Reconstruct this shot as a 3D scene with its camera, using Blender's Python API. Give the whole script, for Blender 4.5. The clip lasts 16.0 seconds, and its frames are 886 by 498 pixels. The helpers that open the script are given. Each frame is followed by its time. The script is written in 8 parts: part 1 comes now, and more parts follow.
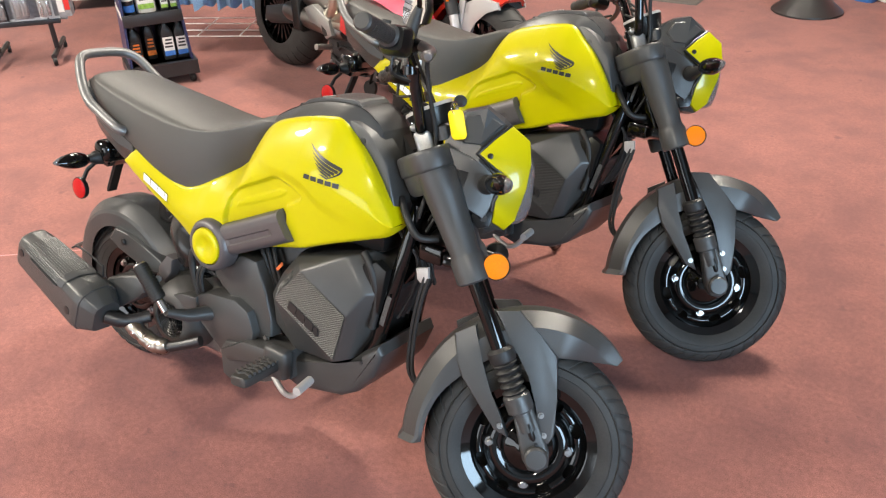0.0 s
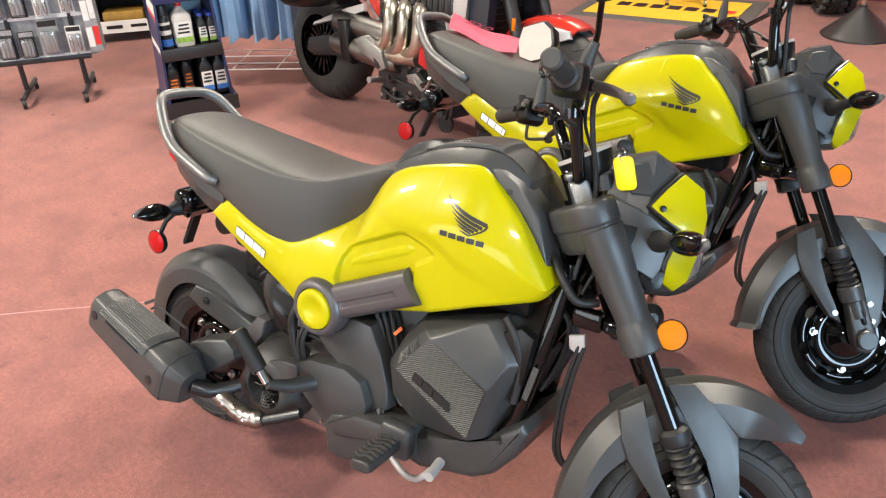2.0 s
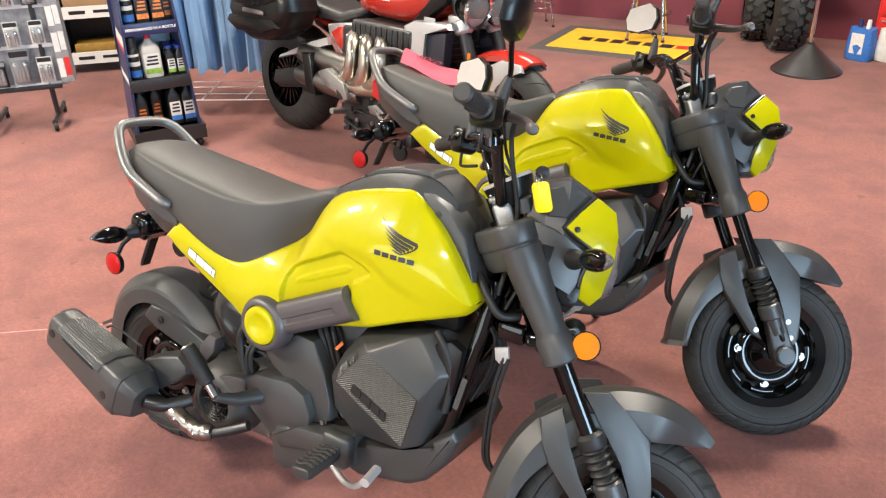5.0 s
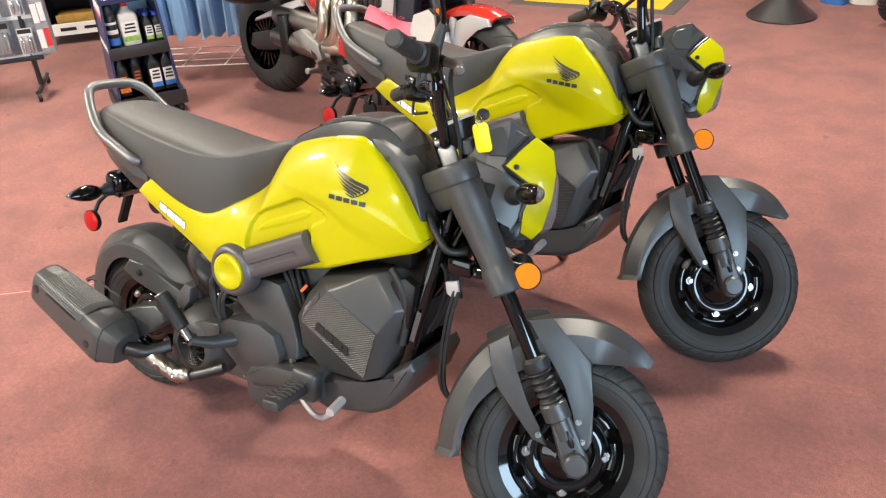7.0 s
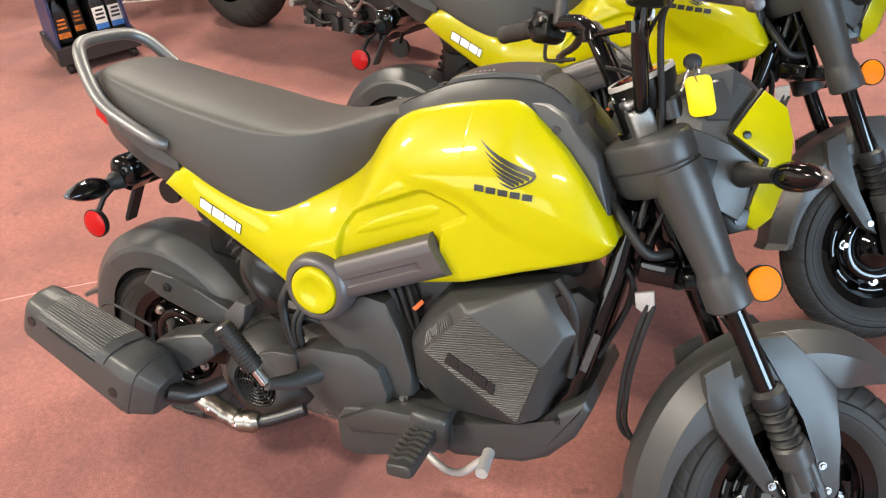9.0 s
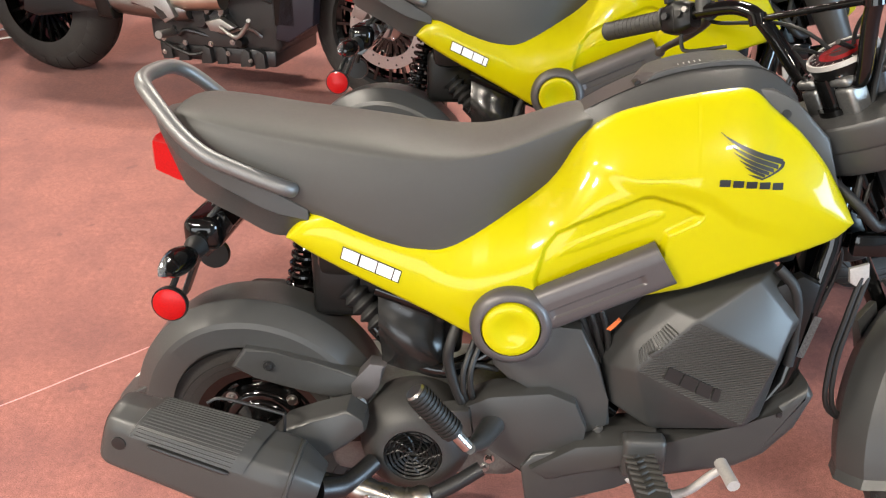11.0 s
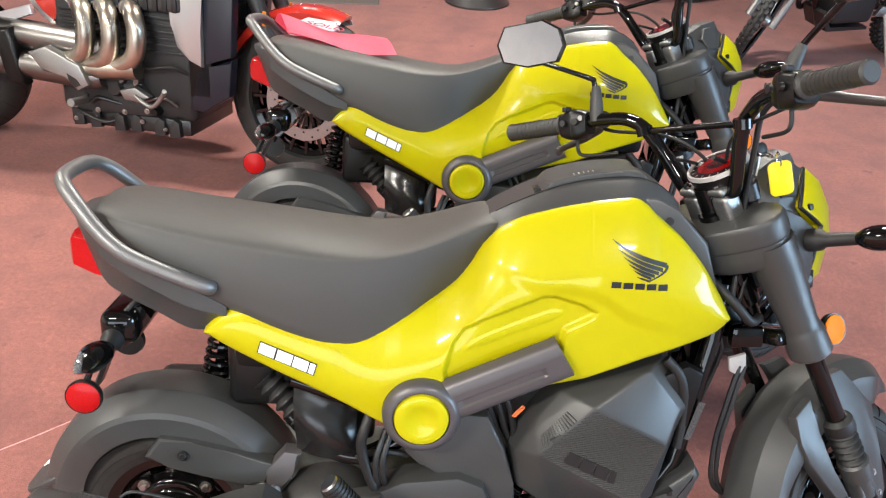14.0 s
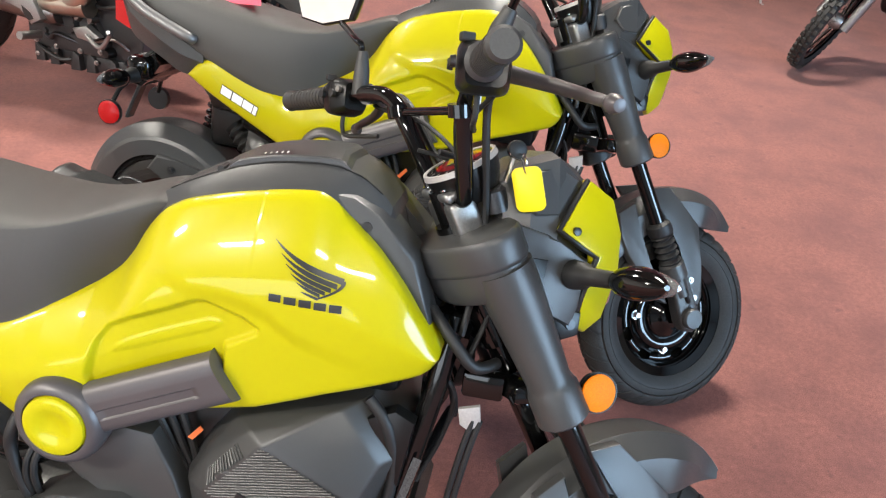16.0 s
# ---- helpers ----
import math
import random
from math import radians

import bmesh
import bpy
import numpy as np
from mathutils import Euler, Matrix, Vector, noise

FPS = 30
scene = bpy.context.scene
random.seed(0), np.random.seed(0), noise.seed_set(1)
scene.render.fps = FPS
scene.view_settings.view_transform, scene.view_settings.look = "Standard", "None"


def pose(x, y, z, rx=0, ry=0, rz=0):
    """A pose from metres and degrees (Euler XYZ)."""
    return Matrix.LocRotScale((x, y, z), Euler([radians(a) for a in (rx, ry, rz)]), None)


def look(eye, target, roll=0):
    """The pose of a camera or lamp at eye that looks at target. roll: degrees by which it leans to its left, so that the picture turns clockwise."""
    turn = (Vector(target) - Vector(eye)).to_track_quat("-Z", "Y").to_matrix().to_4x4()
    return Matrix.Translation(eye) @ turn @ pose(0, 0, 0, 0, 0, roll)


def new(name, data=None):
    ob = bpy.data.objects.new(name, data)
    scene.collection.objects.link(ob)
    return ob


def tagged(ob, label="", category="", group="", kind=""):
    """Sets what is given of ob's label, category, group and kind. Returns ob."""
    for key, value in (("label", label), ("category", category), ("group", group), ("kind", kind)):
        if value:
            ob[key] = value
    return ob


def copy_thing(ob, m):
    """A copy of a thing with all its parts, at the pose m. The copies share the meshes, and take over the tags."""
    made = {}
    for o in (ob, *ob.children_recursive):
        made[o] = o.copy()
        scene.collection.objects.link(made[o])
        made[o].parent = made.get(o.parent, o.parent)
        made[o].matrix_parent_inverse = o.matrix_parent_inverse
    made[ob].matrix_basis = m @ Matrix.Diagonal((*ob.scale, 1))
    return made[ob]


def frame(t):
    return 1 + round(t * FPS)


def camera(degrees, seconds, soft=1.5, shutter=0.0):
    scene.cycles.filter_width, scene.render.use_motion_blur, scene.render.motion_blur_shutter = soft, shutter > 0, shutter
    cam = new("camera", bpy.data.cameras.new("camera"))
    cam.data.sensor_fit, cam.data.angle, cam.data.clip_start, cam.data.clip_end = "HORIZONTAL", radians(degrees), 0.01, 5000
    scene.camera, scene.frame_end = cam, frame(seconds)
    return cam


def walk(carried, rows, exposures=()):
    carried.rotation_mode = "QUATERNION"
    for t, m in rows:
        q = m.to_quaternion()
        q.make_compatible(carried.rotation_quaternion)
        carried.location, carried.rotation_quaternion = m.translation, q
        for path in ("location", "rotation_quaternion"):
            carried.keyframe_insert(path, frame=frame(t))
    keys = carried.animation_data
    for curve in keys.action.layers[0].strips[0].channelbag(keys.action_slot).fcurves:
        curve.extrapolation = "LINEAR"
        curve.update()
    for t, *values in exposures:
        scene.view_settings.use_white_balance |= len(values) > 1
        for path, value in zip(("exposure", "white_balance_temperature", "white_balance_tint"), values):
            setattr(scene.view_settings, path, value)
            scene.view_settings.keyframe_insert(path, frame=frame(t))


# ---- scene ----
cam = camera(57.3, 16.0, soft=1.2)
PATH = [
    (0, (1.8932, -1.1508, 1.5618), (0.9256, 0.2587, 0.5239), -1.91),
    (0.5, (1.7584, -1.1486, 1.5568), (0.8282, 0.3108, 0.5545), -2.27),
    (1, (1.5876, -1.1385, 1.5427), (0.6801, 0.3438, 0.5532), -2.35),
    (1.5, (1.5311, -1.1373, 1.5280), (0.6068, 0.3356, 0.5400), -2.45),
    (2, (1.5096, -1.1311, 1.5251), (0.5325, 0.3102, 0.5411), -2.56),
    (2.5, (1.4951, -1.1197, 1.5263), (0.4920, 0.3188, 0.5648), -2.58),
    (3, (1.4810, -1.1276, 1.5327), (0.4843, 0.3427, 0.6136), -1.76),
    (3.5, (1.4825, -1.1398, 1.5351), (0.5154, 0.3544, 0.6231), -0.85),
    (4, (1.4983, -1.1419, 1.5381), (0.5681, 0.3778, 0.6296), -0.21),
    (6.5, (1.8600, -1.2336, 1.5849), (0.8706, 0.2101, 0.6170), -4.53),
    (7, (1.8070, -1.2233, 1.5599), (0.8744, 0.2374, 0.5614), -3.82),
    (7.5, (1.6173, -1.1835, 1.5398), (0.7666, 0.3088, 0.5153), -3.31),
    (8, (1.4386, -1.1401, 1.5266), (0.6510, 0.3625, 0.4674), -3.30),
    (8.5, (1.3175, -1.1092, 1.4880), (0.5748, 0.3837, 0.3836), -3.20),
    (9, (1.1727, -0.9922, 1.4509), (0.4399, 0.4592, 0.2862), -4.50),
    (9.5, (1.0293, -0.8880, 1.4097), (0.3432, 0.5491, 0.1997), -4.88),
    (10, (0.8290, -0.9520, 1.3650), (0.2845, 0.5539, 0.1667), -3.06),
    (12.5, (0.0462, -1.1047, 1.4535), (0.3413, 0.5488, 0.3677), -1.17),
    (13, (0.0762, -1.1237, 1.4625), (0.3500, 0.5362, 0.3811), -0.65),
    (13.5, (0.1999, -1.1070, 1.4787), (0.3731, 0.5616, 0.3896), 0.41),
    (14, (0.3963, -1.0772, 1.4986), (0.4849, 0.6322, 0.4641), 3.23),
    (14.5, (0.5359, -1.0408, 1.4792), (0.7228, 0.6687, 0.4581), 6.04),
    (15, (0.6898, -0.9224, 1.4496), (0.8140, 0.7768, 0.4020), 6.37),
    (15.5, (0.8811, -0.8180, 1.4218), (0.8775, 0.8744, 0.3561), 6.71),
    (16, (1.0391, -0.7835, 1.4182), (0.8474, 0.8802, 0.3249), 5.43),
]
walk(cam, [(t, look(eye, target, roll)) for t, eye, target, roll in PATH],
     [(0, 0.0, 6500, 10), (8.5, 0.02, 6550, 10), (9.5, 0.04, 6700, 10), (10, 0.05, 6700, 10), (12.5, 0.03, 6200, 10), (16, 0.0, 6150, 10)])

# ---- light ----
world = bpy.data.worlds.new("world")
scene.world = world
world.use_nodes = True
wn = world.node_tree
sky = wn.nodes.new("ShaderNodeTexSky")
sky.sky_type, sky.sun_disc, sky.sun_elevation, sky.sun_rotation = "NISHITA", False, radians(40), radians(60)
wn.nodes["Background"].inputs["Strength"].default_value = 0.1
wn.links.new(sky.outputs["Color"], wn.nodes["Background"].inputs["Color"])

HX, HY0, HY1, HX0, HH = 7.5, -6.5, 5.92, -6.5, 3.6     # the hall: walls and ceiling


def area(name, m, sx, sy, power, colour):
    d = bpy.data.lights.new(name, "AREA")
    d.shape, d.size, d.size_y, d.energy, d.color = "RECTANGLE", sx, sy, power, colour
    ob = new(name, d)
    ob.matrix_world = m
    return ob


# daylight in the shop window's opening, and the ceiling's tube lights
area("daylight_and_fill", pose(HX - 0.05, -3.05, 1.75, 0, 90, 0), 2.3, 4.1, 660, (0.55, 0.78, 1.0))
# fill light added on the south side to lift the bikes' near sides
area("daylight_and_fill", pose(-1.5, HY0 + 0.05, 1.75, 90, 0, 0), 6.0, 2.2, 170, (0.92, 0.96, 1.0))
LAMPS = [(1.2, 2.7, 245), (-2.3, 2.2, 165), (-1.9, -2.6, 320), (1.9, -2.8, 130), (-3.7, -1.1, 230), (-4.6, 4.0, 50), (-0.6, 5.4, 35)]
for lx, ly, watts in LAMPS:
    area("ceiling_lamp", pose(lx, ly, HH - 0.09), 0.85, 0.25, watts, (1.0, 0.92, 0.79))

# ---- materials ----


def mat(name, base, rough=0.5, metal=0.0, grain=0.0, scale=200.0, bump=0.0, blot=0.0, blot_scale=6.0, coat=0.0, rvar=0.0, extra=None):
    """A procedural surface: base colour with fine grain and large blotches, bump and varied gloss."""
    m = bpy.data.materials.new(name)
    m.use_nodes = True
    nt = m.node_tree
    n, l = nt.nodes, nt.links
    b = n["Principled BSDF"]
    b.inputs["Roughness"].default_value, b.inputs["Metallic"].default_value = rough, metal
    b.inputs["Coat Weight"].default_value = coat
    b.inputs["Coat Roughness"].default_value = 0.04
    b.inputs["Base Color"].default_value = (*base, 1)
    tc = n.new("ShaderNodeTexCoord")
    fine = n.new("ShaderNodeTexNoise")
    fine.inputs["Scale"].default_value, fine.inputs["Detail"].default_value = scale, 3
    big = n.new("ShaderNodeTexNoise")
    big.inputs["Scale"].default_value, big.inputs["Detail"].default_value = blot_scale, 4
    for t in (fine, big):
        l.new(tc.outputs["Object"], t.inputs["Vector"])
    last = None
    for tex, amount in ((fine, grain), (big, blot)):
        if amount:
            mr = n.new("ShaderNodeMapRange")
            mr.inputs["From Min"].default_value, mr.inputs["From Max"].default_value = 0.3, 0.7
            mr.inputs["To Min"].default_value, mr.inputs["To Max"].default_value = 1 - amount, 1 + amount
            l.new(tex.outputs["Fac"], mr.inputs["Value"])
            mx = n.new("ShaderNodeVectorMath")
            mx.operation = "SCALE"
            if last is None:
                mx.inputs[0].default_value = base
            else:
                l.new(last, mx.inputs[0])
            l.new(mr.outputs["Result"], mx.inputs["Scale"])
            last = mx.outputs["Vector"]
    if last is not None:
        l.new(last, b.inputs["Base Color"])
    if rvar:
        mr = n.new("ShaderNodeMapRange")
        mr.inputs["To Min"].default_value, mr.inputs["To Max"].default_value = max(0.02, rough - rvar), min(1, rough + rvar)
        l.new(big.outputs["Fac"], mr.inputs["Value"])
        l.new(mr.outputs["Result"], b.inputs["Roughness"])
    if bump:
        bp = n.new("ShaderNodeBump")
        bp.inputs["Strength"].default_value, bp.inputs["Distance"].default_value = bump, 0.001
        l.new(fine.outputs["Fac"], bp.inputs["Height"])
        l.new(bp.outputs["Normal"], b.inputs["Normal"])
    for key, value in (extra or {}).items():
        b.inputs[key].default_value = value
    return m


YELLOW = mat("yellow_paint", (0.430, 0.386, 0.0005), 0.32, blot=0.02, coat=0.48, extra={"Coat Roughness": 0.03, "Specular IOR Level": 0.15})
PLASTIC = mat("dark_grey_plastic", (0.040, 0.0405, 0.0405), 0.37, grain=0.12, scale=900, bump=0.25, blot=0.1, rvar=0.06, extra={"Specular IOR Level": 0.50})
PLASTIC_BLACK = mat("black_plastic", (0.006, 0.006, 0.006), 0.30, grain=0.15, scale=700, bump=0.2, rvar=0.08, extra={"Specular IOR Level": 0.32})
GREY_COVER = mat("grey_textured_plastic", (0.038, 0.038, 0.0375), 0.37, grain=0.1, scale=900, bump=0.25, blot=0.08, rvar=0.06, extra={"Specular IOR Level": 0.5})
TUBE_GREY = mat("metallic_grey_cover", (0.088, 0.081, 0.083), 0.40, metal=0.35, grain=0.06, scale=800, blot=0.05)
VINYL = mat("seat_vinyl", (0.051, 0.0490, 0.0455), 0.50, grain=0.12, scale=1100, bump=0.35, blot=0.06, rvar=0.05)
RUBBER = mat("tyre_rubber", (0.029, 0.0285, 0.0275), 0.60, grain=0.2, scale=300, bump=0.3, blot=0.18, blot_scale=12, extra={"Specular IOR Level": 0.3})
RUBBER_SOFT = mat("black_rubber", (0.009, 0.009, 0.009), 0.55, grain=0.15, scale=400, bump=0.2)
GLOSS = mat("gloss_black_enamel", (0.003, 0.003, 0.003), 0.07, rvar=0.03, extra={"Specular IOR Level": 0.5})
CHROME = mat("chrome", (0.62, 0.62, 0.61), 0.12, metal=1.0, rvar=0.06)
STEEL = mat("brushed_steel", (0.40, 0.39, 0.38), 0.32, metal=1.0, grain=0.1, scale=300, rvar=0.1)
ALLOY = mat("cast_alloy", (0.33, 0.33, 0.325), 0.38, metal=0.9, grain=0.1, scale=250, bump=0.3, rvar=0.1)
DARK_METAL = mat("dark_metal", (0.05, 0.05, 0.052), 0.38, metal=0.8, grain=0.15, scale=300, bump=0.2, rvar=0.1)
ENGINE = mat("engine_casting", (0.026, 0.026, 0.027), 0.5, metal=0.3, grain=0.15, scale=250, bump=0.4, rvar=0.1)
ORANGE = mat("amber_reflector", (0.74, 0.185, 0.001), 0.5, grain=0.12, scale=420, bump=0.5, extra={"Specular IOR Level": 0.15})
RED_LENS = mat("red_lens", (0.36, 0.003, 0.004), 0.30, coat=0.2, grain=0.2, scale=420, bump=0.4, extra={"Specular IOR Level": 0.2})
CLEAR = mat("clear_lens", (0.55, 0.56, 0.57), 0.06, coat=1.0, extra={"Transmission Weight": 0.8})
MIRROR = mat("mirror_glass", (0.85, 0.86, 0.86), 0.02, metal=1.0)
WHITE_INK = mat("white_print", (0.82, 0.82, 0.80), 0.4)
# black for print, also for painted shade in gaps and holes
BLACK_INK_AND_SHADE = mat("black_print_and_shade", (0.012, 0.012, 0.012), 0.35)
GRAB = mat("satin_grey_metal", (0.17, 0.17, 0.17), 0.46, metal=0.7, grain=0.08, scale=500, rvar=0.06)
SILVER_PAINT = mat("silver_painted_steel", (0.36, 0.345, 0.335), 0.4, metal=0.2, grain=0.08, scale=300, blot=0.1)


def carpet():
    m = mat("maroon_carpet", (0.220, 0.089, 0.075), 0.95, grain=0.34, scale=330, bump=0.25, blot=0.15, blot_scale=70,
            extra={"Sheen Weight": 0.12, "Sheen Roughness": 0.5, "Specular IOR Level": 0.2})
    nt = m.node_tree
    n, l = nt.nodes, nt.links
    b = n["Principled BSDF"]
    src = b.inputs["Base Color"].links[0].from_socket
    tc = [x for x in n if x.type == "TEX_COORD"][0]
    v = n.new("ShaderNodeTexNoise")
    v.inputs["Scale"].default_value, v.inputs["Detail"].default_value, v.inputs["Roughness"].default_value = 3.4, 10, 0.66
    l.new(tc.outputs["Object"], v.inputs["Vector"])
    ramp = n.new("ShaderNodeValToRGB")
    ramp.color_ramp.elements[0].position, ramp.color_ramp.elements[1].position = 0.42, 0.64
    l.new(v.outputs["Fac"], ramp.inputs["Fac"])
    sp = n.new("ShaderNodeTexNoise")
    sp.inputs["Scale"].default_value, sp.inputs["Detail"].default_value = 14, 3
    l.new(tc.outputs["Object"], sp.inputs["Vector"])
    r2 = n.new("ShaderNodeValToRGB")
    r2.color_ramp.elements[0].position, r2.color_ramp.elements[1].position = 0.66, 0.72
    l.new(sp.outputs["Fac"], r2.inputs["Fac"])
    mx = n.new("ShaderNodeMix")
    mx.data_type = "RGBA"
    mx.inputs["B"].default_value = (0.115, 0.050, 0.050, 1)
    f = n.new("ShaderNodeMath")
    f.operation = "MULTIPLY"
    f.inputs[1].default_value = 0.66
    add = n.new("ShaderNodeMath")
    add.operation = "MAXIMUM"
    half = n.new("ShaderNodeMath")
    half.operation = "MULTIPLY"
    half.inputs[1].default_value = 0.85
    l.new(ramp.outputs["Color"], half.inputs[0])
    l.new(half.outputs[0], add.inputs[0])
    l.new(r2.outputs["Color"], add.inputs[1])
    l.new(add.outputs[0], f.inputs[0])
    l.new(f.outputs[0], mx.inputs["Factor"])
    l.new(src, mx.inputs["A"])
    l.new(mx.outputs["Result"], b.inputs["Base Color"])
    return m


CARPET = carpet()
WALL_MAROON = mat("maroon_wall_paint", (0.16, 0.03, 0.045), 0.6, grain=0.05, scale=60, bump=0.2, blot=0.1, blot_scale=2)
WALL_WHITE = mat("grey_wall_paint", (0.22, 0.21, 0.20), 0.6, grain=0.03, scale=80, bump=0.2, blot=0.05)
WALL_PALE = mat("pale_wall_paint", (0.62, 0.58, 0.52), 0.6, grain=0.03, scale=80, bump=0.2, blot=0.05)
CEILING = mat("ceiling_board", (0.20, 0.19, 0.18), 0.8, grain=0.06, scale=150, bump=0.4)

# ---- mesh helpers ----


def part(name, bm, material, parent=None, label="", smooth=True, sharp=38):
    me = bpy.data.meshes.new(name)
    bmesh.ops.recalc_face_normals(bm, faces=bm.faces)
    bm.to_mesh(me)
    bm.free()
    me.materials.append(material)
    if smooth:
        me.polygons.foreach_set("use_smooth", [True] * len(me.polygons))
        me.set_sharp_from_angle(angle=radians(sharp))
    ob = new(name, me)
    if parent is not None:
        ob.parent = parent
    if label:
        ob["label"] = label
    return ob


def thing(name, label, category, m=None, group="", kind=""):
    ob = new(name)
    ob.empty_display_size = 0.1
    if m is not None:
        ob.matrix_world = m
    return tagged(ob, label, category, group, kind)


def interp(table, x):
    """Linear reading of a table of pairs."""
    if x <= table[0][0]:
        return table[0][1]
    for (a, u), (b, v) in zip(table, table[1:]):
        if x <= b:
            return u + (v - u) * (x - a) / (b - a) if b > a else v
    return table[-1][1]


def curve(table, x):
    """Smooth reading of a table of pairs (Catmull-Rom)."""
    if x <= table[0][0]:
        return table[0][1]
    for i in range(len(table) - 1):
        (a, u), (b, v) = table[i], table[i + 1]
        if x <= b:
            p, q = table[max(i - 1, 0)], table[min(i + 2, len(table) - 1)]
            h = b - a
            m0 = (v - p[1]) / (b - p[0]) if i else (v - u) / h
            m1 = (q[1] - u) / (q[0] - a) if i + 2 < len(table) else (v - u) / h
            t = (x - a) / h
            return (2 * t**3 - 3 * t * t + 1) * u + (t**3 - 2 * t * t + t) * h * m0 + (-2 * t**3 + 3 * t * t) * v + (t**3 - t * t) * h * m1
    return table[-1][1]


def smooth01(v):
    v = min(1.0, max(0.0, v))
    return v * v * (3 - 2 * v)


def grid_faces(bm, rows, closed=False):
    vs = [[bm.verts.new(p) for p in row] for row in rows]
    for a, b in zip(vs, vs[1:]):
        n = len(a)
        for i in range(n if closed else n - 1):
            j = (i + 1) % n
            bm.faces.new((a[i], a[j], b[j], b[i]))
    return vs


def loft(bm, rings, caps=True):
    """Closed rings of equal length, joined one to the next."""
    vs = grid_faces(bm, rings, closed=True)
    if caps:
        bm.faces.new(vs[0])
        bm.faces.new(vs[-1][::-1])
    return bm


def frames_along(pts):
    pts = [Vector(p) for p in pts]
    tang = [((pts[min(i + 1, len(pts) - 1)] - pts[max(i - 1, 0)]).normalized()) for i in range(len(pts))]
    n = tang[0].orthogonal().normalized()
    out = []
    for p, t in zip(pts, tang):
        n = (n - t * n.dot(t)).normalized()
        out.append((p, t, n, t.cross(n)))
    return out


def tube(bm, pts, r, seg=12, caps=True):
    """A round bar along pts; r is one radius or one for each point."""
    fr = frames_along(pts)
    rs = r if isinstance(r, (list, tuple)) else [r] * len(fr)
    rings = [[p + n * (R * math.cos(2 * math.pi * k / seg)) + b * (R * math.sin(2 * math.pi * k / seg)) for k in range(seg)] for (p, t, n, b), R in zip(fr, rs)]
    return loft(bm, rings, caps)


def spline(pts, steps=6):
    """A smooth line through pts."""
    pts = [Vector(p) for p in pts]
    out = []
    for i in range(len(pts) - 1):
        p0, p1, p2, p3 = pts[max(i - 1, 0)], pts[i], pts[i + 1], pts[min(i + 2, len(pts) - 1)]
        for k in range(steps):
            t = k / steps
            out.append(0.5 * ((2 * p1) + (p2 - p0) * t + (2 * p0 - 5 * p1 + 4 * p2 - p3) * t * t + (3 * p1 - p0 - 3 * p2 + p3) * t**3))
    return out + [pts[-1]]


def lathe(bm, profile, origin, axis, seg=48, closed=False):
    """profile: pairs of radius and height along the axis."""
    axis = Vector(axis).normalized()
    u = axis.orthogonal().normalized()
    if abs(axis.y) > 0.9:
        u = Vector((1, 0, 0))
    w = axis.cross(u)
    o = Vector(origin)
    prof = list(profile) + ([profile[0]] if closed else [])
    rows = []
    for k in range(seg):
        a = 2 * math.pi * k / seg
        d = u * math.cos(a) + w * math.sin(a)
        rows.append([o + d * r + axis * h for r, h in prof])
    rows.append(rows[0])
    grid_faces(bm, rows)
    bmesh.ops.remove_doubles(bm, verts=bm.verts, dist=1e-5)
    return bm


def box(bm, x0, x1, y0, y1, z0, z1, bevel=0.0, seg=2):
    m = Matrix.Translation(((x0 + x1) / 2, (y0 + y1) / 2, (z0 + z1) / 2)) @ Matrix.Diagonal((abs(x1 - x0), abs(y1 - y0), abs(z1 - z0), 1))
    made = bmesh.ops.create_cube(bm, size=1, matrix=m)
    if bevel:
        es = list({e for v in made["verts"] for e in v.link_edges})
        bmesh.ops.bevel(bm, geom=es, offset=bevel, segments=seg, affect="EDGES", profile=0.5)
    return bm


def plate(bm, outline, y0, y1, bevel=0.0, seg=2, slope=None):
    """A plate of the given outline in x and z, from y0 to y1. slope(x, z) moves the y1 side."""
    a = [bm.verts.new((x, y0, z)) for x, z in outline]
    b = [bm.verts.new((x, y1 + (slope(x, z) if slope else 0), z)) for x, z in outline]
    n = len(a)
    fa, fb = bm.faces.new(a), bm.faces.new(b[::-1])
    for i in range(n):
        bm.faces.new((a[i], b[i], b[(i + 1) % n], a[(i + 1) % n]))
    if bevel:
        bmesh.ops.bevel(bm, geom=list(fb.edges), offset=bevel, segments=seg, affect="EDGES", profile=0.5)
    return bm


def moved(bm, m):
    bmesh.ops.transform(bm, matrix=m, verts=bm.verts)
    return bm


def nb():
    return bmesh.new()


def text_mesh(name, body, size, m, material, parent, extrude=0.0006, shear=0.0, bold=0.0, width=1.0):
    c = bpy.data.curves.new(name, "FONT")
    c.body, c.size, c.extrude, c.shear, c.offset = body, size, extrude, shear, bold
    c.align_x, c.align_y = "CENTER", "CENTER"
    tmp = bpy.data.objects.new("tmp", c)
    scene.collection.objects.link(tmp)
    bpy.context.view_layer.update()
    me = bpy.data.meshes.new_from_object(tmp.evaluated_get(bpy.context.evaluated_depsgraph_get()))
    bpy.data.objects.remove(tmp)
    me.name = name
    me.transform(m @ Matrix.Diagonal((width, 1, 1, 1)))
    me.materials.clear()
    me.materials.append(material)
    ob = new(name, me)
    ob.parent = parent
    return ob

# ---- the hall ----


def wall(name, x0, x1, y0, y1, z0, z1, material, label, category="wall"):
    bm = box(nb(), x0, x1, y0, y1, z0, z1)
    return tagged(part(name, bm, material, smooth=False), label, category, kind="structure")


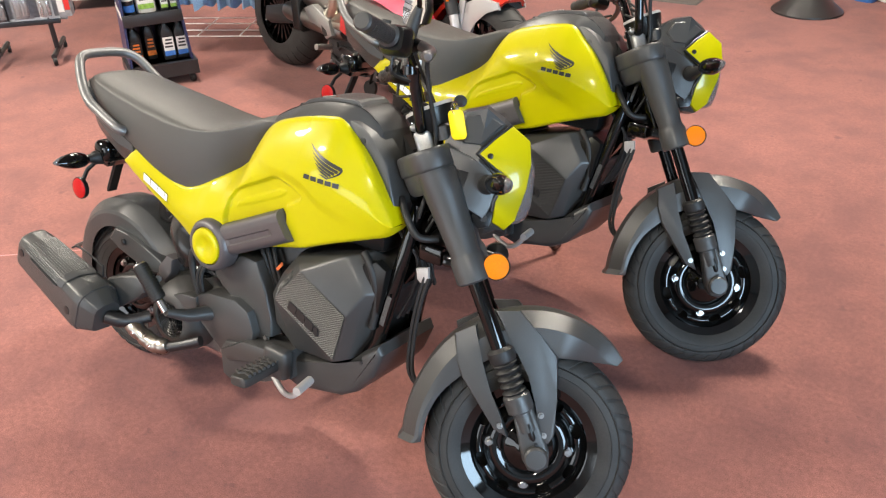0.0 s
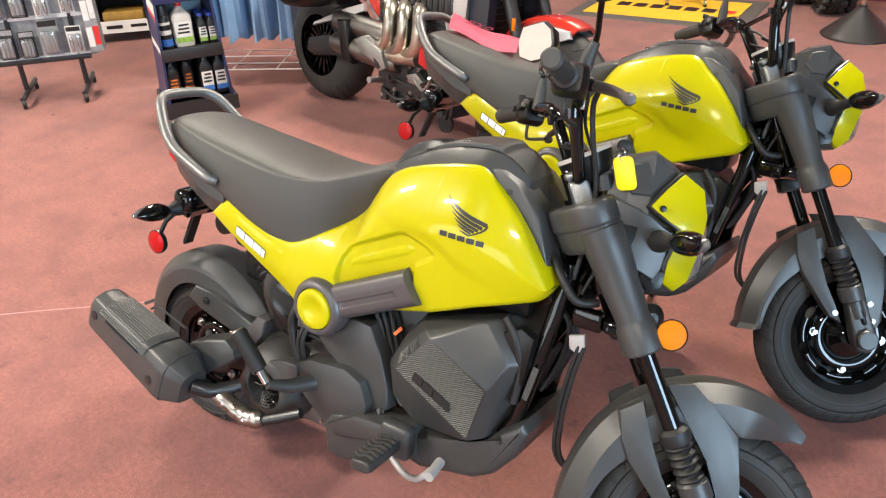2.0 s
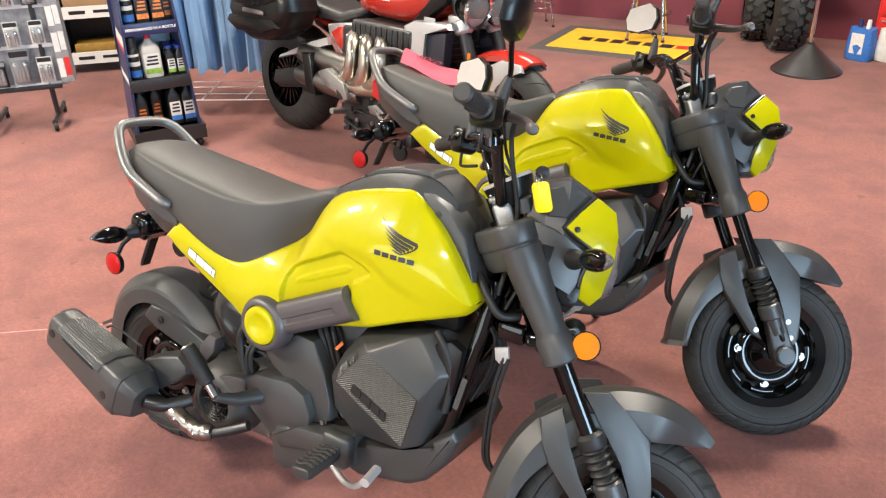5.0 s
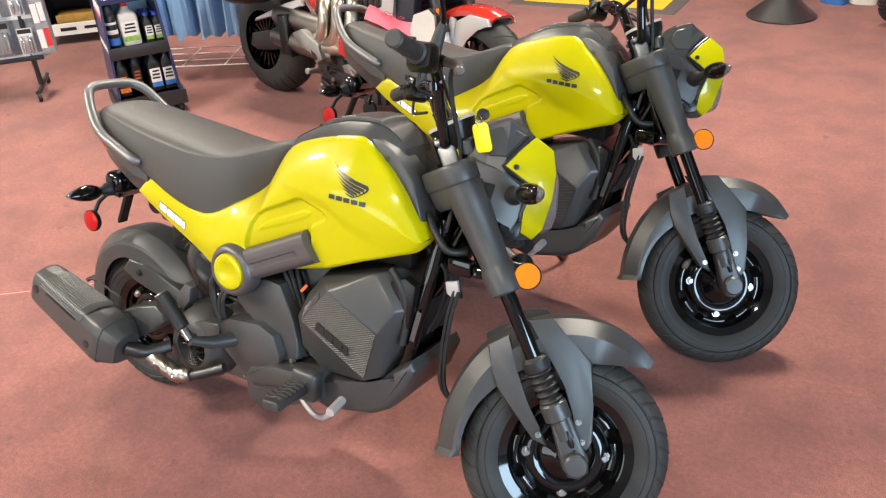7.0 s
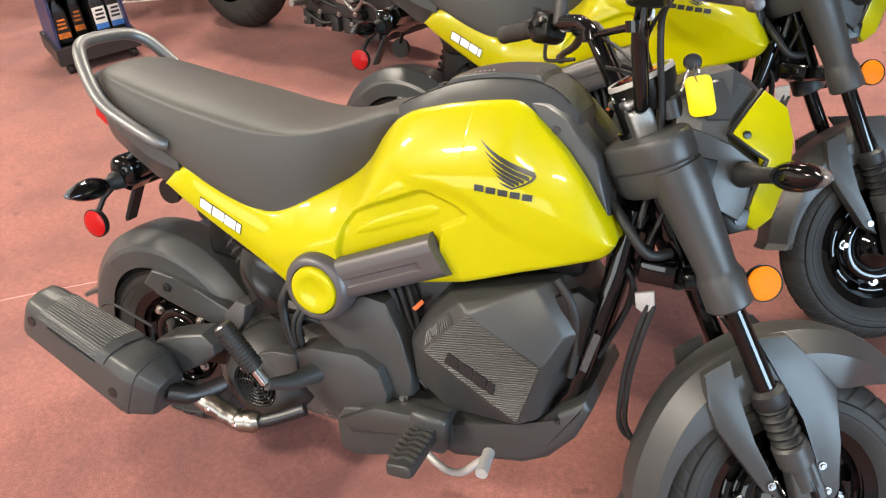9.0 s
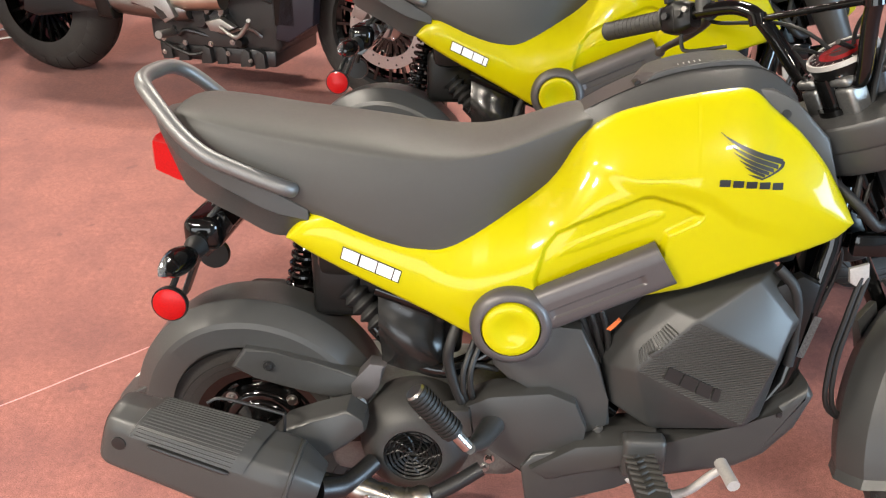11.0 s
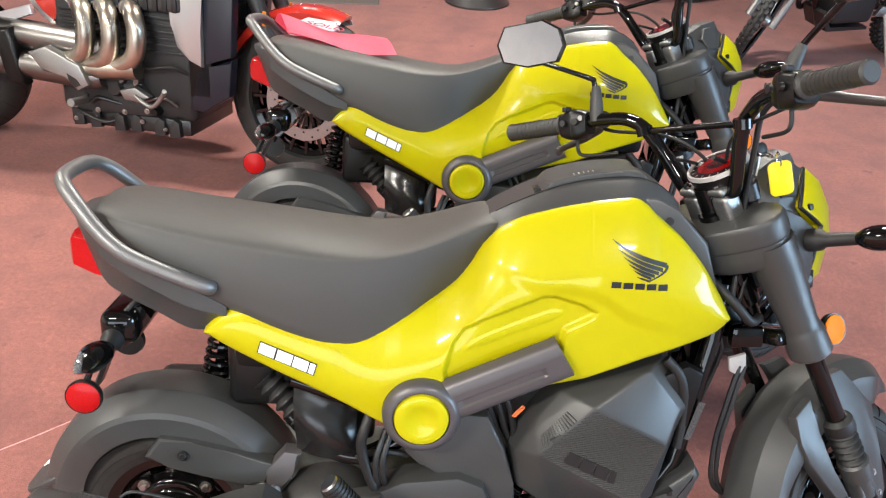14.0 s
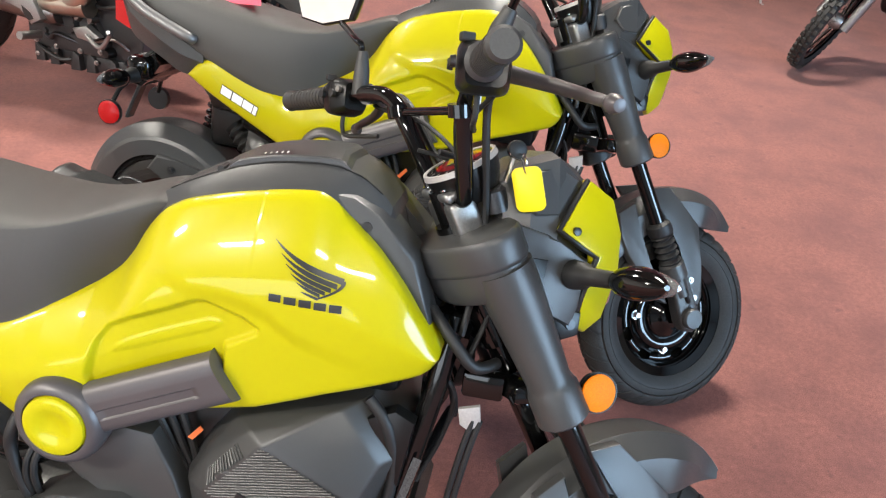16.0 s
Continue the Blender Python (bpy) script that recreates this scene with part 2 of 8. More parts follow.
def floor_sheet():
    bm = box(nb(), HX0 - 0.2, HX + 0.2, HY0 - 0.2, HY1 + 0.2, -0.12, 0)
    return tagged(part("floor", bm, CARPET, smooth=False), "worn maroon short-pile carpet floor", "floor", kind="structure")


floor_sheet()
# out of view; its dark colour holds down the light bounced onto the bikes
wall("ceiling", HX0 - 0.2, HX + 0.2, HY0 - 0.2, HY1 + 0.2, HH, HH + 0.15, CEILING, "unseen ceiling board, darkened to limit bounced light", "ceiling")
wall("wall_north", HX0, HX, HY1, HY1 + 0.2, 0, HH, WALL_MAROON, "dark maroon painted showroom wall")
# unseen south wall, its opening added for the fill light
wall("wall_south_sill", HX0, HX, HY0 - 0.2, HY0, 0, 0.6, WALL_WHITE, "plain grey wall under an unseen window opening")
wall("wall_south_head", HX0, HX, HY0 - 0.2, HY0, 2.9, HH, WALL_WHITE, "plain grey wall over an unseen window opening")
wall("wall_south_pier", HX0, -4.55, HY0 - 0.2, HY0, 0.6, 2.9, WALL_WHITE, "plain grey wall beside an unseen window opening")
wall("wall_south_pier", 1.55, HX, HY0 - 0.2, HY0, 0.6, 2.9, WALL_WHITE, "plain grey wall beside an unseen window opening")
# out of view; pale so that it reflects in the mirrors and fills from the left
wall("wall_west", HX0 - 0.2, HX0, HY0 - 0.2, HY1 + 0.2, 0, HH, WALL_PALE, "unseen cream wall, added pale to brighten mirror reflections")
# the window wall: sill, head and jambs round one long opening
wall("wall_east_sill", HX, HX + 0.2, HY0 - 0.2, HY1 + 0.2, 0, 0.55, WALL_WHITE, "plain grey wall under an unseen window opening")
wall("wall_east_head", HX, HX + 0.2, HY0 - 0.2, HY1 + 0.2, 2.95, HH, WALL_WHITE, "plain grey wall over an unseen window opening")
wall("wall_east_jamb", HX, HX + 0.2, HY0 - 0.2, -5.1, 0.55, 2.95, WALL_WHITE, "plain grey wall beside an unseen window opening")
wall("wall_east_jamb", HX, HX + 0.2, -1.0, HY1 + 0.2, 0.55, 2.95, WALL_WHITE, "plain grey wall beside an unseen window opening")

# ---- the yellow motorcycles: x ahead from the rear axle, y to the left, z up ----
STEER_P, RAKE, STEER = Vector((0.925, 0, 0.85)), radians(27), radians(31)
STEER_AX = Vector((-math.sin(RAKE), 0, math.cos(RAKE)))
SM = Matrix.Translation(STEER_P) @ Matrix.Rotation(STEER, 4, STEER_AX) @ Matrix.Translation(-STEER_P)
FA = Vector((1.283, 0, 0.203))                         # front axle
RA = Vector((-0.038, 0, 0.187))                        # rear axle
GUARD_F, GUARD_R = Vector((1.286, 0, 0.233)), Vector((-0.050, 0, 0.212))   # centres of the mudguards' arcs
LEAN, DROP = -12.76, 0.0289                            # lean on the side stand; height of the bike's own origin

PANEL_TOP = [(0.060, 0.622), (0.075, 0.640), (0.092, 0.654), (0.115, 0.663), (0.136, 0.664), (0.160, 0.656), (0.183, 0.646), (0.235, 0.626), (0.280, 0.611), (0.305, 0.608), (0.330, 0.613), (0.355, 0.625), (0.390, 0.645), (0.446, 0.680), (0.482, 0.709),
             (0.503, 0.737), (0.519, 0.766), (0.535, 0.788), (0.555, 0.808), (0.590, 0.827), (0.640, 0.843), (0.692, 0.856), (0.754, 0.866), (0.776, 0.865), (0.794, 0.855), (0.812, 0.838), (0.849, 0.808), (0.866, 0.791), (0.897, 0.755), (0.920, 0.722), (0.935, 0.701), (0.945, 0.685), (0.951, 0.673), (0.953, 0.667)]
PANEL_LOW = [(0.060, 0.613), (0.082, 0.597), (0.176, 0.547), (0.274, 0.498), (0.364, 0.454), (0.43, 0.474), (0.50, 0.494), (0.708, 0.550), (0.801, 0.588), (0.854, 0.607), (0.900, 0.623), (0.917, 0.628), (0.932, 0.634), (0.943, 0.643), (0.950, 0.654), (0.953, 0.664)]
PANEL_OUT = [(0.060, 0.121), (0.11, 0.130), (0.28, 0.134), (0.38, 0.146), (0.50, 0.144), (0.62, 0.146), (0.73, 0.152), (0.81, 0.149), (0.88, 0.142), (0.93, 0.128), (0.953, 0.117)]
PANEL_EDGE = [(0.28, 0.124), (0.33, 0.114), (0.39, 0.098), (0.45, 0.070), (0.52, 0.067), (0.58, 0.079), (0.64, 0.086), (0.70, 0.089)]   # upper edge beside the seat
RECESS = [(0.462, 0.564), (0.475, 0.616), (0.495, 0.645), (0.528, 0.664), (0.579, 0.687), (0.622, 0.708), (0.640, 0.710), (0.692, 0.696), (0.716, 0.682), (0.711, 0.671), (0.668, 0.645), (0.664, 0.606), (0.472, 0.515)]
RECESS_IN = [(0.498, 0.600), (0.503, 0.618), (0.530, 0.634), (0.640, 0.683), (0.658, 0.683), (0.664, 0.675), (0.646, 0.660), (0.540, 0.614)]
SHOULDER = [(0.50, 0.752), (0.555, 0.736), (0.613, 0.716), (0.67, 0.716), (0.725, 0.700), (0.765, 0.670), (0.86, 0.640), (0.95, 0.60)]
COVER_TOP = [(0.515, 0.802), (0.55, 0.826), (0.60, 0.852), (0.65, 0.873), (0.70, 0.886), (0.75, 0.892), (0.785, 0.892), (0.820, 0.881), (0.846, 0.862), (0.860, 0.846)]


def inside_by(poly, x, z):
    """How far (x, z) lies inside the convex-ish outline poly (negative: outside)."""
    best, inside = 9.0, False
    n = len(poly)
    for i in range(n):
        (x1, z1), (x2, z2) = poly[i], poly[(i + 1) % n]
        if (z1 > z) != (z2 > z) and x < (x2 - x1) * (z - z1) / (z2 - z1) + x1:
            inside = not inside
        dx, dz = x2 - x1, z2 - z1
        t = min(1, max(0, ((x - x1) * dx + (z - z1) * dz) / (dx * dx + dz * dz)))
        best = min(best, math.hypot(x - x1 - t * dx, z - z1 - t * dz))
    return best if inside else -best


def panel_y(x, z, zt, zb):
    """How far out the painted side panel stands at (x, z)."""
    h = max(zt - zb, 1e-4)
    u = (z - zb) / h
    out = curve(PANEL_OUT, x)
    tank = smooth01((x - 0.45) / 0.12)
    crest = 0.60 - 0.10 * smooth01((x - 0.6) / 0.3)
    out -= tank * ((0.018 + 0.042 * smooth01((0.92 - x) / 0.14)) * max(0, (u - crest) / (1 - crest)) ** 1.7 + 0.016 * max(0, (crest - u) / crest) ** 1.4)
    out -= (1 - tank) * 0.012 * (2 * u - 1) ** 2
    # beside the seat the upper edge turns inwards
    if 0.28 < x < 0.70:
        edge = curve(PANEL_OUT, x) - tank * 0.060 - (1 - tank) * 0.012
        out -= max(0.0, edge - interp(PANEL_EDGE, x)) * max(0.0, 1 - (zt - z) / (0.55 * h)) ** 1.7
    # the tank's shoulder stands proud of the lower panel
    over = z - interp(SHOULDER, x)
    out += tank * 0.0060 * (smooth01(over / 0.030 + 0.3) - 0.5) * smooth01((x - 0.50) / 0.10) * smooth01((0.92 - x) / 0.22)
    d = inside_by(RECESS, x, z)
    out -= 0.0105 * smooth01((d + 0.002) / 0.010)
    out += 0.0020 * smooth01(inside_by(RECESS_IN, x, z) / 0.007)
    e = min(u, 1 - u) * h
    r = 0.012
    if e < r:
        out -= r * (1 - math.sqrt(max(0, 1 - (1 - e / r) ** 2)))
    return out


def side_panel(sign):
    bm = nb()
    rows = []
    n, k = 400, 130
    x0, x1 = 0.060, 0.953
    for i in range(n + 1):
        s = i / n
        x = x0 + (x1 - x0) * (s - 0.10 * math.sin(2 * math.pi * s) / (2 * math.pi))
        zt, zb = curve(PANEL_TOP, x), interp(PANEL_LOW, x)
        row = []
        for j in range(k + 1):
            u = j / k + 0.10 * math.sin(2 * math.pi * j / k) / (2 * math.pi) * -1
            z = zb + (zt - zb) * u
            row.append((x, sign * panel_y(x, z, zt, zb), z))
        row = [(x, sign * (abs(row[0][1]) - 0.03), row[0][2] + 0.004)] + row + [(x, sign * (abs(row[-1][1]) - 0.03), row[-1][2] - 0.004)]
        rows.append(row)
    grid_faces(bm, rows)
    return bm


def cover_point(x, t, lift=0.0):
    """A point on the dark tank cover; t runs across from -1 to 1."""
    zt = curve(PANEL_TOP, x)
    edge = min(curve(PANEL_OUT, x) - 0.062, interp(PANEL_EDGE, x) if x < 0.68 else 9)
    top = curve(COVER_TOP, x)
    fold = min(1.0, max(0.0, (1 - abs(t)) / 0.42))
    return Vector((x, t * edge, zt - 0.004 + (top - zt + 0.004) * fold * (1.22 - 0.22 * fold) + lift))


def tank_cover():
    """The dark cover between the two painted panels, folded down at its sides and front."""
    bm = nb()
    rows = []
    for i in range(61):
        x = 0.515 + 0.345 * i / 60
        rows.append([cover_point(x, t) for t in (-1, -0.9, -0.79, -0.68, -0.60, -0.57, -0.4, -0.2, 0, 0.2, 0.4, 0.57, 0.60, 0.68, 0.79, 0.9, 1)])
    for i in range(1, 13):
        s = i / 12
        x, drop = 0.860 + 0.050 * s, 0.15 * s
        rows.append([(x, p[1] * (1 - 0.16 * s), p[2] - drop) for p in rows[60]])
    grid_faces(bm, rows)
    for sgn in (-1, 1):
        sk = []
        for i in range(41):
            x = 0.515 + 0.41 * i / 40
            zt = curve(PANEL_TOP, min(x, 0.938))
            o = sgn * (min(curve(PANEL_OUT, x) - 0.062, interp(PANEL_EDGE, x) if x < 0.68 else 9) + 0.03 * smooth01((x - 0.80) / 0.12))
            sk.append([(x, o, zt - 0.002), (x, o * 0.98, zt - 0.03), (x, o * 0.9, zt - 0.07)])
        grid_faces(bm, sk)
    return bm


def tank_lid():
    """The raised lid on the cover, with chamfered edges."""
    bm = nb()
    rows = []
    for i in range(25):
        s = i / 24
        row = []
        for t, lift in ((-0.575, -0.002), (-0.57, 0.0065), (-0.54, 0.0085), (-0.25, 0.0085), (0, 0.0085), (0.25, 0.0085), (0.54, 0.0085), (0.57, 0.0065), (0.575, -0.002)):
            x = 0.628 + 0.018 * (1 - abs(t) / 0.565) * -1 + (0.172 + 0.012 * (1 - abs(t) / 0.565)) * s
            end = 0.0 if i in (0, 24) else (0.7 if i in (1, 23) else 1.0)
            row.append(cover_point(x, t, lift * end + 0.0005))
        rows.append(row)
    grid_faces(bm, rows)
    return bm


def shroud(sign):
    """Dark infill behind the fork, along the panel's front edge."""
    bm = nb()
    pts = [(0.775, 0.865), (0.815, 0.862), (0.85, 0.845), (0.905, 0.79), (0.934, 0.700), (0.940, 0.668), (0.920, 0.652), (0.90, 0.66), (0.93, 0.70), (0.88, 0.765), (0.82, 0.82), (0.775, 0.848)]
    plate(bm, pts, sign * 0.02, sign * 0.082, 0.006, 2, slope=lambda x, z: sign * 0.10 * max(0, x - 0.82))
    return bm


def seat_body():
    """Two-up seat: flat sides up to a stitched fold, a crowned top above it."""
    bm = nb()
    top = [(-0.135, 0.806), (-0.115, 0.822), (-0.06, 0.822), (0.06, 0.806), (0.19, 0.791), (0.29, 0.776), (0.37, 0.770), (0.44, 0.786), (0.50, 0.810), (0.535, 0.818), (0.552, 0.812)]
    fold = [(-0.135, 0.798), (-0.115, 0.806), (-0.08, 0.803), (0.008, 0.785), (0.098, 0.769), (0.191, 0.756), (0.287, 0.749), (0.385, 0.758), (0.485, 0.788), (0.535, 0.806), (0.552, 0.806)]
    low = [(-0.135, 0.790), (-0.10, 0.775), (-0.05, 0.742), (0.04, 0.700), (0.10, 0.672), (0.17, 0.640), (0.24, 0.614), (0.285, 0.600), (0.33, 0.602), (0.390, 0.634), (0.446, 0.668), (0.482, 0.697), (0.503, 0.725), (0.519, 0.754), (0.535, 0.778), (0.552, 0.794)]
    foot = [(-0.135, 0.060), (-0.115, 0.085), (-0.06, 0.108), (0.06, 0.124), (0.20, 0.130), (0.28, 0.124), (0.33, 0.115), (0.39, 0.099), (0.45, 0.072), (0.52, 0.066), (0.552, 0.062)]
    half = [(-0.135, 0.060), (-0.115, 0.085), (-0.06, 0.108), (0.06, 0.124), (0.20, 0.132), (0.30, 0.128), (0.40, 0.112), (0.48, 0.090), (0.535, 0.074), (0.552, 0.064)]
    rings = []
    m = 22
    for i in range(81):
        x = -0.135 + 0.687 * i / 80
        zt, zl, w, wl = curve(top, x), curve(low, x), curve(half, x), curve(foot, x)
        zf = min(max(curve(fold, x), zl + 0.004), zt - 0.003)
        right = []
        for j in range(9):
            u = j / 8
            right.append((x, -(wl + (w - wl) * u) * (0.985 + 0.03 * math.sin(math.pi * u) - 0.030 * u ** 4), zl + (zf - zl) * u))
        for j in range(1, m + 1):
            a = math.pi / 2 * j / m
            y = -w * (0.955 * math.cos(a) ** 0.92)
            right.append((x, y, zf + 0.0006 + (zt - zf - 0.0006) * math.sin(a) ** 0.95))
        ring = right + [(x, -y, z) for x, y, z in reversed(right[:-1])]
        ring += [(x, w * 0.9, zl - 0.012), (x, -w * 0.9, zl - 0.012)]
        rings.append(ring)
    loft(bm, rings)
    return bm


def tail_cowl():
    """Black tail unit under the seat's back, closed round the rear."""
    bm = nb()
    top = [(-0.165, 0.800), (-0.12, 0.795), (-0.05, 0.750), (0.03, 0.712), (0.10, 0.672)]
    low = [(-0.165, 0.784), (-0.150, 0.766), (-0.130, 0.728), (-0.110, 0.690), (-0.078, 0.670), (-0.02, 0.643), (0.04, 0.615), (0.10, 0.622)]
    half = [(-0.165, 0.040), (-0.145, 0.075), (-0.11, 0.098), (-0.05, 0.116), (0.03, 0.126), (0.10, 0.122)]
    rings = []
    for i in range(31):
        x = -0.165 + 0.265 * i / 30
        zt, zl, w = curve(top, x), curve(low, x), curve(half, x)
        zm = zl + (zt - zl) * 0.55
        rings.append([(x, -w * 0.93, zt), (x, -w, zt - 0.006), (x, -w * 1.0, zm), (x, -w * 0.93, zm - 0.008), (x, -w * 0.80, zl), (x, 0, zl - 0.004),
                      (x, w * 0.80, zl), (x, w * 0.93, zm - 0.008), (x, w, zm), (x, w, zt - 0.006), (x, w * 0.93, zt), (x, 0, zt)])
    loft(bm, rings)
    return bm


def grab_rail():
    right = [(0.078, -0.128, 0.703), (0.066, -0.140, 0.710), (-0.005, -0.139, 0.737), (-0.055, -0.136, 0.760), (-0.097, -0.123, 0.792), (-0.143, -0.098, 0.840), (-0.165, -0.072, 0.858), (-0.172, -0.04, 0.863)]
    pts = right + [(-0.173, 0, 0.864)] + [(x, -y, z) for x, y, z in reversed(right)]
    return tube(nb(), spline(pts, 5), 0.0130, 14)


def tyre(bm, centre, R, w, rim_r, grooves=0):
    prof = []
    n = 16
    for k in range(n + 1):
        a = -1.0 + 2.0 * k / n
        ang = a * 1.75
        prof.append((R - w * 0.62 * (1 - math.cos(ang)) / 1.18, w / 2 * math.sin(ang) / 1.0))
    prof = [(rim_r, -w * 0.36)] + prof + [(rim_r, w * 0.36)]
    lathe(bm, prof, centre, (0, 1, 0), 96)
    return bm


def tyre_tread(bm, centre, R, w, count):
    """Slanted blocks that leave grooves between them."""
    for k in range(count):
        a0 = 2 * math.pi * k / count
        for sgn in (-1, 1):
            rows = []
            for j in range(6):
                t = j / 5
                ang = (0.10 + 1.05 * t) * sgn
                row = []
                for i in range(3):
                    a = a0 + (math.pi / count if sgn > 0 else 0) + (i / 2 - 0.5) * 2 * math.pi / count * 0.74 + 0.16 * t
                    r = R + 0.0028 - w * 0.62 * (1 - math.cos(ang)) / 1.18
                    row.append((centre[0] + r * math.cos(a), centre[1] + w / 2 * math.sin(ang) * 1.02, centre[2] + r * math.sin(a)))
                rows.append(row)
            vs = grid_faces(bm, rows)
            border = [vs[0][0], vs[0][1], vs[0][2]] + [r[2] for r in vs[1:]] + [vs[-1][1], vs[-1][0]] + [r[0] for r in vs[-2:0:-1]]
            low = []
            for v in border:
                d = v.co - Vector(centre)
                rad = Vector((d.x, 0, d.z)).normalized() * -0.004
                low.append(bm.verts.new(v.co + rad))
            for p in range(len(border)):
                q = (p + 1) % len(border)
                bm.faces.new((border[p], border[q], low[q], low[p]))
    return bm


def wheel_disc(bm, centre, R, turn):
    """A pressed steel disc, deeply dished and stepped, with four pairs of rounded slots cut through it."""
    n = 288
    prof = [(0.34, -0.014), (0.39, -0.020), (0.44, -0.024), (0.49, -0.026), (0.54, -0.0255), (0.58, -0.023), (0.605, -0.018), (0.625, -0.012), (0.645, -0.008)]
    prof += [(0.655 + 0.0150 * i, -0.0070 - 0.0075 * math.sin(math.pi * i / 12)) for i in range(13)] + [(0.85, -0.009), (0.875, -0.016), (0.90, -0.0175), (0.925, -0.019), (0.945, -0.027), (0.975, -0.029), (1.0, -0.028)]

    def cut(k, i):
        """Is the quad at step k, ring i inside a slot?"""
        ang = ((k + 0.5) * 2 * math.pi / n - turn - math.pi / 4 + math.pi / 4) % (math.pi / 2) - math.pi / 4
        r = (prof[i][0] + prof[i + 1][0]) / 2
        return (abs(abs(ang) - 0.335) / 0.165) ** 3.0 + (abs(r - 0.742) / 0.072) ** 3.0 < 1
    front, rear = [], []
    for k in range(n):
        a = 2 * math.pi * k / n
        for sheet, back in ((front, 0.0), (rear, 0.005)):
            sheet.append([bm.verts.new((centre[0] + R * r * math.cos(a), centre[1] + y + back, centre[2] + R * r * math.sin(a))) for r, y in prof])
    for k in range(n):
        j = (k + 1) % n
        for i in range(len(prof) - 1):
            if cut(k, i):
                # walls towards the neighbours that stay
                for out, pair in (((k - 1, i), ((k, i), (k, i + 1))), ((k + 1, i), ((j, i), (j, i + 1))), ((k, i - 1), ((k, i), (j, i))), ((k, i + 1), ((k, i + 1), (j, i + 1)))):
                    if not cut(*out):
                        (ka, ia), (kb, ib) = pair
                        bm.faces.new((front[ka][ia], front[kb][ib], rear[kb][ib], rear[ka][ia]))
                continue
            for sheet in (front, rear):
                bm.faces.new((sheet[k][i], sheet[j][i], sheet[j][i + 1], sheet[k][i + 1]))
    return bm


def rim_barrel(bm, centre, R, w):
    prof = [(R - 0.030, -w / 2 + 0.012), (R - 0.012, -w / 2 + 0.006), (R + 0.004, -w / 2), (R + 0.010, -w / 2 + 0.003), (R + 0.006, -w / 2 + 0.010), (R - 0.016, -w / 2 + 0.020), (R - 0.022, -w / 2 + 0.03),
            (R - 0.022, w / 2 - 0.03), (R - 0.016, w / 2 - 0.020), (R + 0.006, w / 2 - 0.010), (R + 0.010, w / 2 - 0.003), (R + 0.004, w / 2), (R - 0.012, w / 2 - 0.006), (R - 0.030, w / 2 - 0.012)]
    return lathe(bm, prof, centre, (0, 1, 0), 72)


def bolt(bm, p, axis, r, h):
    """A hexagon head on a washer."""
    ax = Vector(axis).normalized()
    tube(bm, [Vector(p), Vector(p) + ax * 0.0025], r * 1.45, 16)
    tube(bm, [Vector(p) + ax * 0.002, Vector(p) + ax * h, Vector(p) + ax * (h + 0.0015)], [r, r, r * 0.8], 6)
    return bm


def spring(bm, a, b, r, wire, turns, seg=8):
    a, b = Vector(a), Vector(b)
    t = (b - a).normalized()
    u = t.orthogonal().normalized()
    w = t.cross(u)
    n = int(turns * 18)
    pts = [a + (b - a) * (k / n) + u * (r * math.cos(2 * math.pi * turns * k / n)) + w * (r * math.sin(2 * math.pi * turns * k / n)) for k in range(n + 1)]
    return tube(bm, pts, wire, seg)


def bellows(bm, a, b, r, folds):
    """A ribbed rubber boot from a to b."""
    pts, rs = [], []
    a, b = Vector(a), Vector(b)
    n = folds * 8
    for k in range(n + 1):
        pts.append(a + (b - a) * (k / n))
        rs.append(r * (1 + 0.17 * math.cos(2 * math.pi * folds * k / n)))
    return tube(bm, pts, rs, 22)


